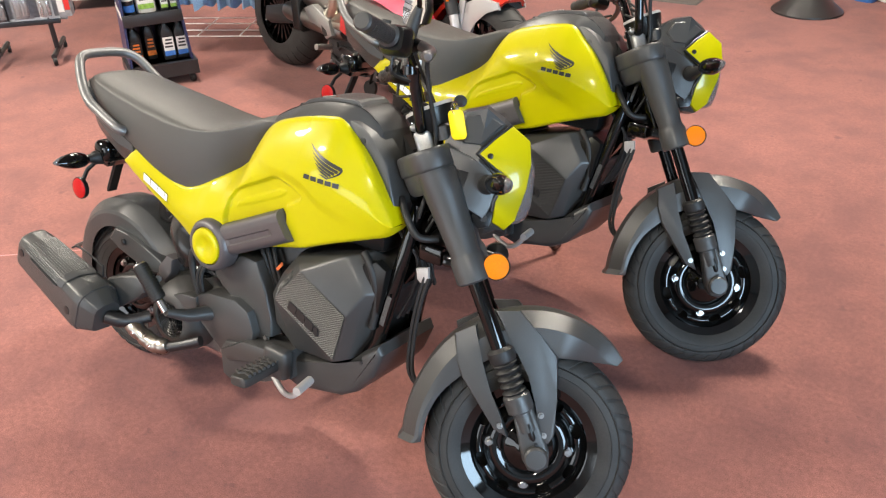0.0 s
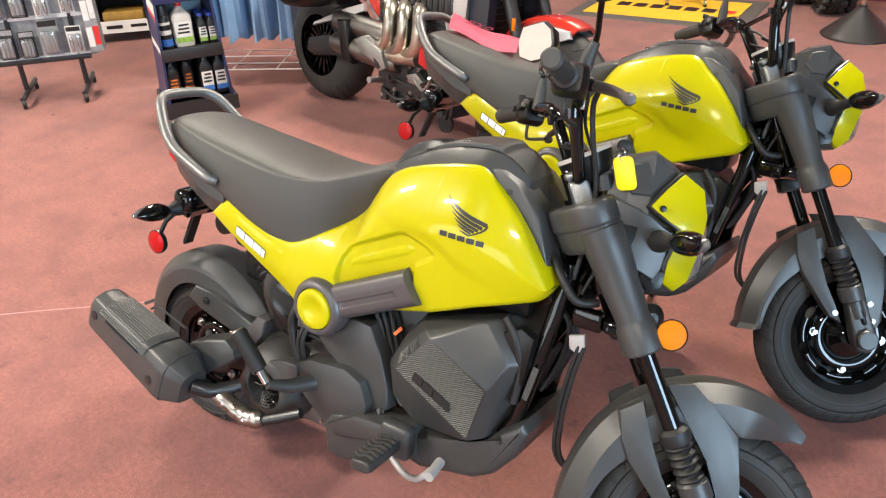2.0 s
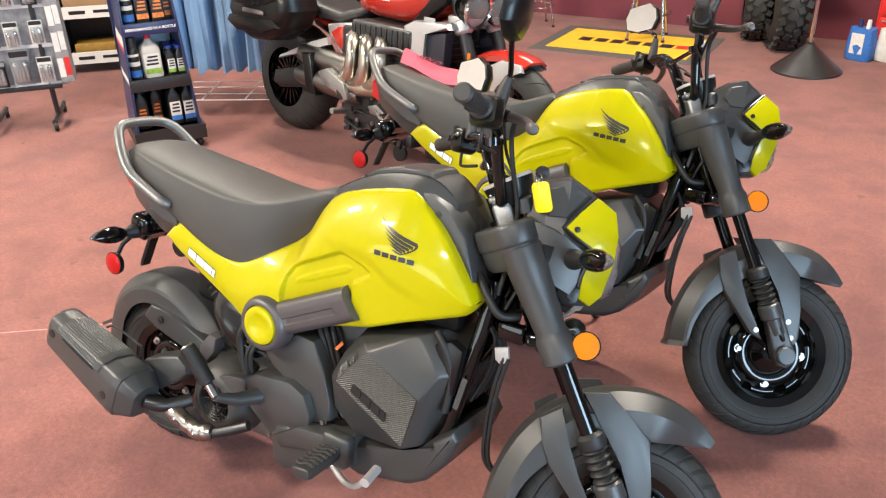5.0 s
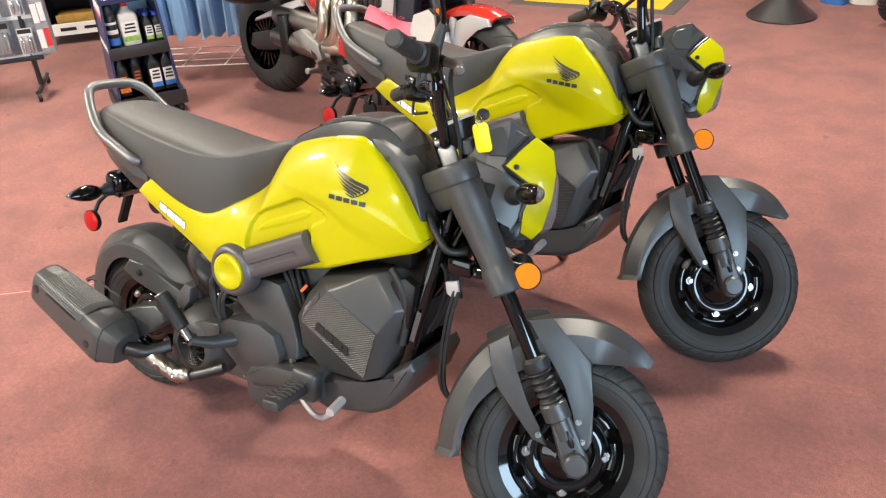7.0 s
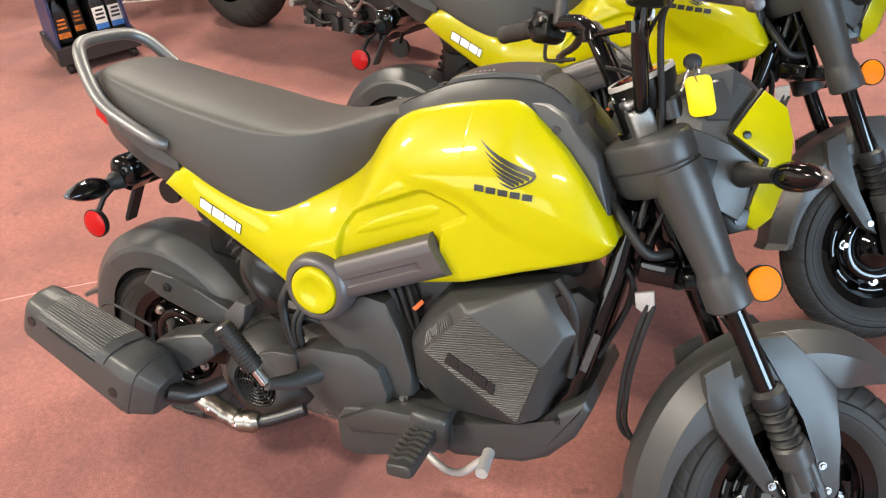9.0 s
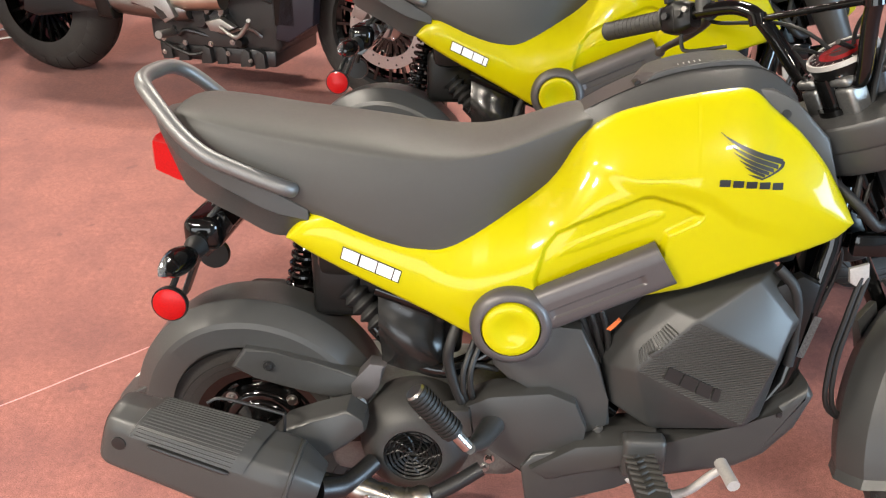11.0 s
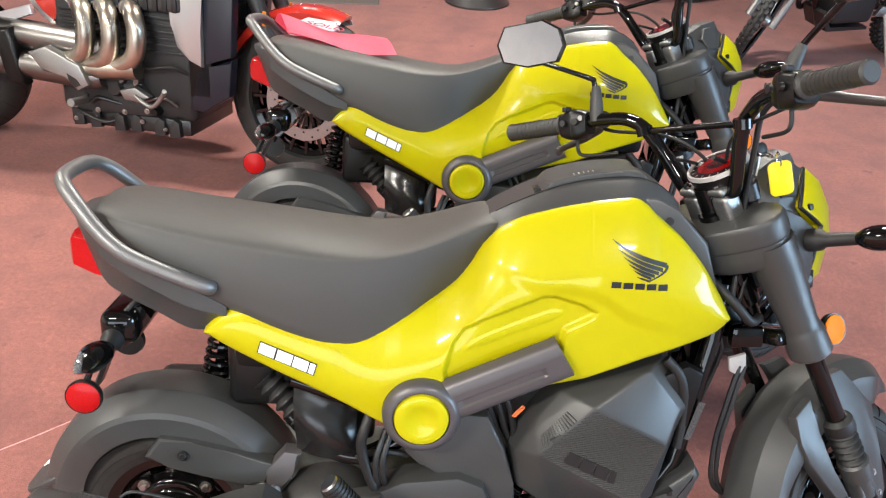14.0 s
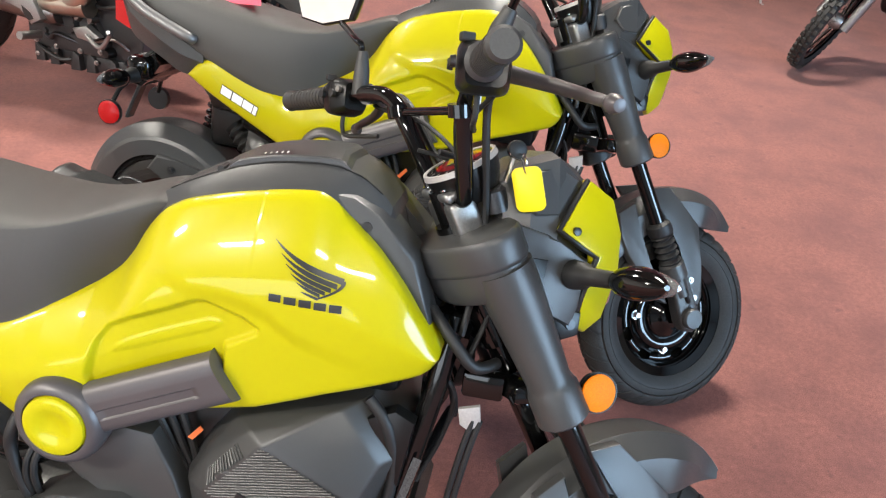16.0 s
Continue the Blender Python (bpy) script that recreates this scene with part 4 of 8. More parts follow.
def handlebar(bike):
    f = lambda b: moved(b, SM)
    base = STEER_P + STEER_AX * 0.020 + Vector((0.008, 0, 0))
    low = Vector((0.0054, 0, -0.0107))
    foot = [(0.0054, 0.0, -0.0107), (0.0054, 0.042, -0.0107), (0.002, 0.060, 0.003)]
    left = [base + Vector(p) for p in foot + [(-0.034, 0.094, 0.085), (-0.050, 0.128, 0.121), (-0.074, 0.190, 0.130), (-0.152, 0.377, 0.116)]]
    right = [base + Vector((x, -y, z)) for x, y, z in foot + [(-0.020, 0.090, 0.085), (-0.026, 0.114, 0.122), (-0.046, 0.176, 0.146), (-0.096, 0.357, 0.151)]]
    line = spline(list(reversed(right)) + left[1:], 7)
    bar = part("handlebar", f(tube(nb(), line, 0.0124, 18)), GLOSS, bike, "gloss black high-rise handlebar")
    part("cross_brace", f(tube(nb(), [left[3] + Vector((-0.010, 0.012, 0.018)), right[3] + Vector((-0.010, -0.012, 0.018))], 0.006, 10)), GLOSS, bike)
    for s in (-1, 1):
        b = base + low + Vector((0, s * 0.032, 0))
        tilt = Matrix.Translation(b) @ Matrix.Rotation(-RAKE, 4, "Y")
        r = part("riser", f(moved(box(nb(), -0.021, 0.019, -0.017, 0.017, -0.056, -0.001, 0.009, 4), tilt)), ALLOY, bike, "cast alloy handlebar riser clamp")
        part("clamp_cap", f(moved(box(nb(), -0.023, 0.021, -0.0180, 0.0180, 0.001, 0.016, 0.007, 4), tilt)), ALLOY, r)
        part("riser_bolt", f(bolt(nb(), b + STEER_AX * 0.017 - Vector((0.012, 0, 0.005)), STEER_AX, 0.005, 0.006)), CHROME, r)
        part("riser_bolt", f(bolt(nb(), b + STEER_AX * 0.018 + Vector((0.010, 0, 0)), STEER_AX, 0.005, 0.006)), CHROME, r)
        e1 = left[6] if s > 0 else right[6]
        e0 = left[5] if s > 0 else right[5]
        d = (e1 - e0).normalized()
        # grip, switch block, lever, mirror
        g0 = e1 - d * 0.118
        prof = [g0 - d * 0.004, g0, g0 + d * 0.004, g0 + d * 0.008, g0 + d * 0.112, g0 + d * 0.122, g0 + d * 0.126]
        grip = part("grip", f(tube(nb(), prof, [0.014, 0.022, 0.022, 0.0168, 0.0168, 0.0178, 0.014], 20)), RUBBER_GREY, bike, "black rubber hand grip")
        for q in range(10):
            c = g0 + d * (0.016 + 0.009 * q)
            part("grip_rib", f(tube(nb(), [c, c + d * 0.004], 0.0176, 18)), RUBBER_GREY, grip)
        sw0 = g0 - d * 0.052
        up = Vector((0, 0, 1))
        fw = d.cross(up).normalized() * (1 if s > 0 else -1)
        fw = fw if fw.x > 0 else -fw
        rings = []
        for k, sc in enumerate((0.75, 1.0, 1.06, 1.0, 0.8)):
            c = sw0 + d * (0.0135 * k - 0.005) + fw * 0.004 - up * 0.003
            rings.append([c + fw * (0.029 * sc * math.copysign(abs(math.cos(a)) ** 0.42, math.cos(a))) + up * (0.028 * sc * math.copysign(abs(math.sin(a)) ** 0.42, math.sin(a))) for a in [2 * math.pi * i / 20 for i in range(20)]])
        swb = part("switch_block", f(loft(nb(), rings)), PLASTIC_BLACK, bike)
        part("switch_seam", f(loft(nb(), [[q + d * 0.0006 * j for q in [sw0 + d * 0.022 + fw * 0.004 - up * 0.003 + fw * (0.0312 * math.copysign(abs(math.cos(a)) ** 0.42, math.cos(a))) + up * (0.0302 * math.copysign(abs(math.sin(a)) ** 0.42, math.sin(a))) for a in [2 * math.pi * i / 20 for i in range(20)]]] for j in (-1, 1)])), BLACK_INK_AND_SHADE, swb)
        part("switch_screw", f(tube(nb(), [sw0 - fw * 0.024 + up * 0.006, sw0 - fw * 0.030 + up * 0.006], 0.005, 10)), STEEL, swb)
        part("rocker", f(moved(box(nb(), -0.008, 0.008, -0.006, 0.006, -0.005, 0.005, 0.002), Matrix.Translation(sw0 + d * 0.034 - fw * 0.018 + up * 0.027))), RUBBER_SOFT, swb)
        pipe = spline([sw0 + d * 0.02 - up * 0.028, sw0 + d * 0.02 - up * 0.052, sw0 + d * 0.005 - up * 0.064, sw0 - d * 0.06 - up * 0.066 + fw * 0.01], 5)
        part("cable_elbow", f(tube(nb(), pipe, 0.0036, 8)), RUBBER_SOFT, bike)
        for dx, col in ((0.010, RUBBER_SOFT), (0.036, DARK_METAL)):
            c = sw0 + d * dx - fw * 0.029
            part("switch_button", f(tube(nb(), [c, c - fw * 0.006], [0.007, 0.006], 12)), col, swb)
        # perch and lever ahead of the grip
        pv = sw0 - d * 0.020
        part("lever_perch", f(tube(nb(), [pv - d * 0.012 + fw * 0.004, pv + fw * 0.024, pv + fw * 0.040 + d * 0.004], [0.017, 0.014, 0.010], 14)), PLASTIC_BLACK, bike)
        ball = base + Vector((0.024, -0.362, 0.110)) if s < 0 else base + Vector((-0.036, 0.372, 0.078))
        p0 = pv + fw * 0.036
        lv = spline([p0, p0.lerp(ball, 0.22) + fw * 0.018 - up * 0.002, p0.lerp(ball, 0.55) + fw * 0.016 - up * 0.002, p0.lerp(ball, 0.85) + fw * 0.001, ball], 6)
        n = len(lv)
        lever = part("brake_lever", f(tube(nb(), lv, [0.0105 - 0.0040 * min(1.0, q / (n * 0.7)) for q in range(n)], 14)), TUBE_GREY, bike, "satin grey brake lever with ball end")
        part("lever_ball", f(lathe(nb(), [(0.0, -0.0105), (0.006, -0.009), (0.0105, -0.002), (0.0105, 0.002), (0.0070, 0.009), (0.0, 0.0105)], ball, (ball - lv[-3]).normalized(), 18)), TUBE_GREY, lever)
        # mirror
        stem0 = pv + up * 0.010
        if s > 0:
            cen = SM.inverted() @ Vector((0.643, 0.355, 1.075))
            tip = cen - up * 0.036 + Vector((0.02, 0, 0))
            boot = stem0 + up * 0.055
            bends = [stem0, stem0 + up * 0.060 + d * 0.004, stem0 + up * 0.075 + d * 0.02, tip]
        else:
            cen = Vector((0.886, -0.326, 1.172))
            tip = Vector((0.890, -0.306, 1.152))
            boot = Vector((0.902, -0.206, 1.082))
            stem0 = Vector((0.890, -0.186, 1.040))
            bends = [stem0, boot, boot.lerp(tip, 0.5), tip]
        part("mirror_nut", f(tube(nb(), [stem0 - up * 0.012, stem0.lerp(boot, 0.5), boot], [0.014, 0.012, 0.008], 14)), RUBBER_GREY, bike)
        part("mirror_stem", f(tube(nb(), spline(bends, 5), 0.0052, 10)), GLOSS, bike)
        back = Vector(MIRROR_L if s > 0 else (-0.93, 0.16, 0.12)).normalized()
        sd = up.cross(back).normalized()
        vt = back.cross(sd)
        outline = [(-0.075, -0.010), (-0.058, -0.042), (0.010, -0.048), (0.066, -0.034), (0.078, 0.004), (0.060, 0.040), (-0.030, 0.046), (-0.066, 0.024)]
        flip = 1 if (sd.y > 0) == (s > 0) else -1
        rg = lambda sc, off: [cen + sd * (x * flip * sc) + vt * (z * sc) + back * off for x, z in outline]
        mh = part("mirror", f(loft(nb(), [rg(0.45, -0.030), rg(0.85, -0.020), rg(1.0, -0.004), rg(1.0, 0.004), rg(0.95, 0.006)])), PLASTIC_BLACK, bike, "black octagonal rear-view mirror")
        bm = nb()
        bm.faces.new([bm.verts.new(v) for v in rg(0.93, 0.0068)])
        part("mirror_glass", f(bm), MIRROR, mh, smooth=False)
        # control cables: bar to headstock
        e = pv + fw * 0.03
        side_bar = (left if s > 0 else right)
        cab = spline([e, e + fw * 0.010 - d * 0.035, side_bar[4] + Vector((0.028, 0, -0.004)), side_bar[3] + Vector((0.034, 0, -0.020)), base + Vector((0.040, s * 0.050, -0.02)), base + Vector((0.045, s * 0.040, -0.09)), base + Vector((0.03, s * 0.03, -0.2))], 6)
        part("control_cable", f(tube(nb(), cab, 0.0052, 8)), RUBBER_SOFT, bike)
        cab = spline([e - up * 0.014, side_bar[5] + Vector((0.030, 0, -0.022)), side_bar[3] + Vector((0.020, -s * 0.030, 0.002)), base + Vector((0.035, s * 0.012, 0.02)), base + Vector((0.05, s * 0.008, -0.10))], 6)
        part("control_cable", f(tube(nb(), cab, 0.0034, 8)), RUBBER_SOFT, bike)
    for k, (y0, z0, y1, x1) in enumerate(((0.030, 0.05, 0.02, 0.975), (-0.025, 0.05, -0.03, 0.985))):
        cab = spline([base + Vector((-0.030, y0 * 1.6, z0)), base + Vector((0.015, y0 * 1.2, z0 - 0.01)), base + Vector((0.040, (y0 + y1) / 2, 0.02)), Vector((x1 - 0.01, y1, 0.84)), Vector((x1 + 0.02, y1 * 0.8, 0.74)), Vector((x1 - 0.01, y1 * 0.7, 0.64))], 7)
        part("control_cable", f(tube(nb(), cab, 0.0042 if k % 2 else 0.0032, 8)), RUBBER_SOFT, bike)
    part("ignition_lock", f(tube(nb(), [(0.985, -0.045, 0.845), (0.975, -0.045, 0.872), (0.973, -0.045, 0.876)], [0.017, 0.017, 0.013], 18)), DARK_METAL, bike)
    for s in (-1, 1):
        part("bar_clamp", f(tube(nb(), [left[3] + Vector((-0.010, 0.012, 0.010)), left[3] + Vector((-0.013, 0.014, 0.026))] if s > 0 else [right[3] + Vector((-0.010, -0.012, 0.010)), right[3] + Vector((-0.013, -0.014, 0.026))], 0.0155, 14)), GLOSS, bike)
        c = (left if s > 0 else right)[4] + Vector((0.01, 0, 0.0))
        part("hose_clip", f(box(nb(), c.x - 0.006, c.x + 0.006, c.y - 0.005, c.y + 0.005, c.z - 0.012, c.z + 0.004, 0.002)), WHITE_INK if s < 0 else PLASTIC_BLACK, bike)
    return bar


def rear_end(bike):
    wheel(bike, "rear_wheel", tuple(RA), 0.217, 0.098, 0.130, 34, 0.78, False, 0.083)
    # rear mudguard, with a longer tongue behind
    bm = nb()
    rows = []
    for i in range(49):
        s = i / 48
        a = radians(8) + radians(182) * s
        r = 0.250 - 0.018 * smooth01((s - 0.50) / 0.45)
        hw = 0.062 + 0.014 * math.sin(math.pi * min(1, s * 1.2))
        d = Vector((math.cos(a), 0, math.sin(a)))
        rows.append([GUARD_R + d * (r + dr) + Vector((0.008, y * hw, 0)) for y, dr in ((-1.0, -0.075), (-1.03, -0.036), (-0.98, -0.026), (-0.62, 0.000), (-0.52, 0.004), (0, 0.006), (0.52, 0.004), (0.62, 0.000), (0.98, -0.026), (1.03, -0.036), (1.0, -0.075), (0.95, -0.07), (0.5, -0.006), (-0.5, -0.006), (-0.95, -0.07))])
    loft(bm, rows)
    fd = part("rear_fender", bm, PLASTIC, bike, "satin dark grey plastic rear mudguard", sharp=22)
    outline = [(0.0, -0.056), (0.075, -0.055), (0.090, -0.048), (0.098, -0.032), (0.098, 0.032), (0.090, 0.048), (0.075, 0.055), (0.0, 0.056)]
    lay = pose(-0.222, 0, 0.292, 0, 28, 180) @ Matrix.Rotation(radians(90), 4, "X")
    part("mud_tongue", moved(plate(nb(), outline, -0.005, 0.005, 0.002, 1), lay), PLASTIC, fd)
    part("caution_sticker", moved(plate(nb(), [(0.062, 0.030), (0.090, 0.026), (0.088, 0.046), (0.064, 0.050)], 0.0055, 0.0062), lay), CARD_WHITE, fd, smooth=False)
    part("caution_sticker", moved(plate(nb(), [(0.062, 0.030), (0.090, 0.026), (0.088, 0.046), (0.064, 0.050)], -0.0062, -0.0055), lay), CARD_WHITE, fd, smooth=False)
    # side stay of the mudguard
    pts = [(-0.038, 0.394), (-0.066, 0.354), (-0.025, 0.334), (0.05, 0.312), (0.117, 0.293), (0.156, 0.311), (0.188, 0.328), (0.165, 0.344), (0.079, 0.371), (0.02, 0.386)]
    st = part("fender_stay", plate(nb(), pts, -0.060, -0.092, 0.006, 2, slope=lambda x, z: 0.06 * (z - 0.36) * (1 if z > 0.36 else -1.6)), PLASTIC, fd, sharp=20)
    part("screw", bolt(nb(), (0.004, -0.092, 0.361), (0, -1, 0), 0.007, 0.004), DARK_METAL, st)
    # shock absorber on the left-hand side of the wheel, seen behind the panel
    a, b = Vector((-0.01, 0.095, 0.27)), Vector((0.075, 0.085, 0.640))
    sh = part("shock_absorber", tube(nb(), [a, a.lerp(b, 0.45), a.lerp(b, 0.5), b], [0.020, 0.020, 0.010, 0.010], 14), GLOSS, bike)
    part("spring", spring(nb(), a.lerp(b, 0.18), a.lerp(b, 0.97), 0.027, 0.0060, 15), GLOSS, sh, "gloss black shock spring")
    # air filter box and hose over the engine
    part("air_box", box(nb(), -0.10, 0.11, 0.085, 0.17, 0.29, 0.42, 0.02, 3), PLASTIC_BLACK, bike)
    part("intake_hose", bellows(nb(), (0.145, -0.030, 0.490), (0.212, -0.050, 0.425), 0.024, 5), RUBBER_SOFT, bike, "ribbed black intake hose")
    part("carburettor", box(nb(), 0.255, 0.345, -0.045, 0.05, 0.37, 0.45, 0.012, 3), ENGINE, bike)
    # bent sheet of glossy rubber over the intake
    rows = []
    for i in range(17):
        q = i / 16
        rows.append([(0.203 + 0.112 * q + 0.004 * math.sin(7 * z0), -0.066 - 0.034 * math.sin(math.pi * (0.15 + 0.7 * q)) - 0.010 * math.sin(z0 * 46 + q * 2), z0 - 0.012 * q) for z0 in [0.366 + 0.135 * j / 12 for j in range(13)]])
    bm = nb()
    grid_faces(bm, rows)
    part("inner_guard", bm, FLAP, bike, "shiny black rubber flap over the intake")
    # engine block: crankcase, fan housing with spiral grille
    part("crankcase", box(nb(), 0.10, 0.46, -0.075, 0.13, 0.12, 0.31, 0.03, 3), CASE, bike, "dark cast engine case")
    part("cvt_case", box(nb(), -0.06, 0.36, 0.10, 0.16, 0.13, 0.29, 0.05, 4), ENGINE, bike)
    fc = Vector((0.266, -0.142, 0.224))
    fan = part("fan_cover", lathe(nb(), [(0.0, 0.002), (0.050, 0.002), (0.052, -0.010), (0.060, -0.010), (0.074, -0.004), (0.092, 0.016), (0.102, 0.045), (0.104, 0.09)], fc, (0, 1, 0), 48), RUBBER_GREY, bike, "round black cooling fan cover")
    for k in range(6):
        r = 0.008 + 0.0078 * k
        part("grille_ring", lathe(nb(), [(r, -0.006), (r + 0.0030, -0.008), (r + 0.0030, 0.002), (r, 0.002)], fc, (0, 1, 0), 32, True), PLASTIC_BLACK, fan)
    for k in range(10):
        a = 2 * math.pi * k / 10
        p = [fc + Vector((r * math.cos(a + r * 14), -0.005, r * math.sin(a + r * 14))) for r in (0.006, 0.016, 0.028, 0.040, 0.050)]
        part("grille_vane", tube(nb(), p, 0.0022, 6), PLASTIC_BLACK, fan)
    for p in ((0.165, -0.0745, 0.262), (0.36, -0.0745, 0.285), (0.20, -0.0745, 0.16), (0.40, -0.0745, 0.17)):
        part("engine_bolt", bolt(nb(), p, (0, -1, 0), 0.007, 0.008), CHROME, bike)
    part("crank_flange", plate(nb(), [(0.150, 0.330), (0.185, 0.372), (0.215, 0.368), (0.20, 0.325), (0.178, 0.285), (0.150, 0.290)], -0.06, -0.092, 0.006), TUBE_GREY, bike)
    part("swing_arm", plate(nb(), [(-0.03, 0.225), (0.02, 0.244), (0.12, 0.262), (0.20, 0.265), (0.20, 0.215), (0.10, 0.205), (-0.02, 0.195)], -0.075, -0.100, 0.010), PLASTIC_BLACK, bike)
    part("axle_nut", bolt(nb(), (0.0, -0.104, 0.217), (0, -1, 0), 0.012, 0.014), STEEL, bike)
    part("peg_arm", plate(nb(), [(0.255, 0.270), (0.275, 0.300), (0.310, 0.312), (0.365, 0.322), (0.372, 0.262), (0.320, 0.258), (0.285, 0.245)], -0.112, -0.146, 0.005, 2), GREY_COVER, bike)
    for k, (px, pz) in enumerate(((0.150, 0.238), (0.345, 0.175), (0.392, 0.150), (0.225, 0.140))):
        part("case_bolt", bolt(nb(), (px, -0.0745, pz), (0, -1, 0), 0.006, 0.008), STEEL, bike)
    part("breather_hose", tube(nb(), spline([(0.345, -0.100, 0.475), (0.330, -0.120, 0.435), (0.326, -0.122, 0.400), (0.341, -0.122, 0.344), (0.362, -0.120, 0.300), (0.385, -0.105, 0.262)], 6), 0.0095, 10), RUBBER_SOFT, bike)
    part("filter_case", box(nb(), 0.075, 0.21, -0.035, 0.10, 0.43, 0.57, 0.02, 3), PLASTIC_BLACK, bike)
    part("intake_elbow", tube(nb(), spline([(0.19, -0.05, 0.43), (0.26, -0.075, 0.375), (0.33, -0.085, 0.365), (0.40, -0.075, 0.40)], 6), 0.017, 14), GLOSS, bike)
    part("plug_lead", tube(nb(), spline([(0.30, -0.09, 0.36), (0.36, -0.105, 0.385), (0.41, -0.09, 0.37)], 5), 0.006, 8), RUBBER_SOFT, bike)
    part("clamp", tube(nb(), [(0.165, -0.104, 0.300), (0.172, -0.112, 0.302)], 0.010, 12), STEEL, bike)
    # black hoses down from the carburettor
    for k in range(2):
        part("fuel_hose", tube(nb(), spline([(0.37 + 0.012 * k, -0.10, 0.43), (0.352 + 0.012 * k, -0.125, 0.38), (0.360 + 0.014 * k, -0.12, 0.32), (0.40 + 0.02 * k, -0.10, 0.29)], 6), 0.0055, 8), RUBBER_SOFT, bike)
    # silencer with a ribbed heat guard
    a, b = Vector((-0.222, -0.232, 0.328)), Vector((0.118, -0.240, 0.215))
    d = (b - a).normalized()
    side = d.cross(Vector((0, 0, 1))).normalized()
    up = side.cross(d)
    HULL = [(1.0, -0.70), (1.0, 0.42), (0.84, 0.76), (0.30, 0.98), (-0.45, 1.0), (-0.95, 0.62), (-1.0, -0.60), (-0.55, -1.0), (0.60, -0.98), (0.90, -0.88)]

    def hull_ring(c, sc):
        pts = []
        for i in range(len(HULL)):
            p0, p1, p2 = (Vector(HULL[j % len(HULL)]) for j in (i - 1, i, i + 1))
            q0, q2 = p1 + (p0 - p1).normalized() * 0.09, p1 + (p2 - p1).normalized() * 0.09
            pts += [q0, (q0 + p1 * 2 + q2) / 4, q2]
        return [c + side * (0.056 * sc * p.x) + up * (0.064 * sc * p.y) for p in pts]
    muf = part("silencer", loft(nb(), [hull_ring(a.lerp(b, t), sc) for t, sc in ((0.0, 0.60), (0.006, 0.70), (0.018, 0.78), (0.036, 0.83), (0.06, 0.865), (0.80, 1.08), (0.83, 1.08), (0.90, 0.96), (0.99, 0.72), (1.0, 0.68))]), GREY_COVER, bike, "matt dark grey exhaust silencer")
    part("end_cap", loft(nb(), [hull_ring(a.lerp(b, t), sc) for t, sc in ((-0.002, 0.60), (0.004, 0.52), (0.030, 0.48))]), BLACK_INK_AND_SHADE, muf)
    # ribbed guard over the upper faces
    path = [(1.03, 0.47), (0.87, 0.80), (0.31, 1.04), (-0.45, 1.06)]
    lens = [0.0]
    for p, q in zip(path, path[1:]):
        lens.append(lens[-1] + math.hypot(p[0] - q[0], p[1] - q[1]))

    def guard_off(s, rise):
        s *= lens[-1]
        px = interp([(l, p[0]) for l, p in zip(lens, path)], s)
        py = interp([(l, p[1]) for l, p in zip(lens, path)], s)
        return side * (0.056 * px * (1 + rise)) + up * (0.064 * py * (1 + rise))
    rows = []
    for t, rise in ((0.13, 0.0), (0.135, 0.05), (0.62, 0.05), (0.66, 0.0)):
        sc = 0.86 + 0.28 * t
        rows.append([a.lerp(b, t + 0.06 * s) + guard_off(s, rise) * sc for s in [i / 16 for i in range(17)]])
    bm = nb()
    grid_faces(bm, rows)
    hg = part("heat_guard", bm, GREY_COVER, muf, "ribbed grey heat guard plate")
    for k in range(17):
        s = 0.04 + 0.92 * k / 16
        ends = [a.lerp(b, t + 0.06 * s) + guard_off(s, 0.06) * (0.86 + 0.28 * t) for t in (0.15, 0.60)]
        part("guard_rib", tube(nb(), ends, 0.0010, 6), GREY_COVER, hg)
    ends = [a.lerp(b, t) + (side * 0.0575 + up * 0.0225) * (0.86 + 0.28 * t) for t in (0.22, 0.24, 0.58, 0.60)]
    part("guard_slot", tube(nb(), ends, [0.002, 0.0045, 0.0045, 0.002], 8), BLACK_INK_AND_SHADE, muf)
    for t, h in ((0.09, 0.004), (0.76, -0.020)):
        c = a.lerp(b, t) + side * 0.056 * (0.86 + 0.28 * t) + up * h
        part("guard_bolt", tube(nb(), [c - side * 0.004, c + side * 0.0015, c + side * 0.002], [0.0125, 0.0115, 0.006], 16), BLACK_INK_AND_SHADE, muf)
    part("collar_strap", loft(nb(), [hull_ring(a.lerp(b, t), sc) for t, sc in ((0.855, 1.03), (0.858, 1.07), (0.872, 1.05), (0.875, 1.0))], False), GREY_COVER, muf)
    part("silencer_neck", tube(nb(), spline([b, b + Vector((0.04, 0.03, -0.01)), b + Vector((0.08, 0.08, 0.0))], 5), [0.020] * 5 + [0.017] * 6, 16), DARK_METAL, muf)
    part("silencer_bracket", plate(nb(), [(-0.005, 0.232), (0.045, 0.288), (0.100, 0.310), (0.156, 0.326), (0.184, 0.306), (0.187, 0.284), (0.150, 0.250), (0.098, 0.218), (0.030, 0.178)], -0.120, -0.172, 0.007, 2, slope=lambda x, z: -0.25 * max(0, 0.08 - x)), PLASTIC, bike, "smooth dark grey silencer bracket")
    part("wire_loop", tube(nb(), spline([(-0.070, -0.205, 0.352), (-0.043, -0.200, 0.359), (0.048, -0.200, 0.336), (0.057, -0.200, 0.330), (0.055, -0.200, 0.300)], 5), 0.0030, 8), DARK_METAL, bike)
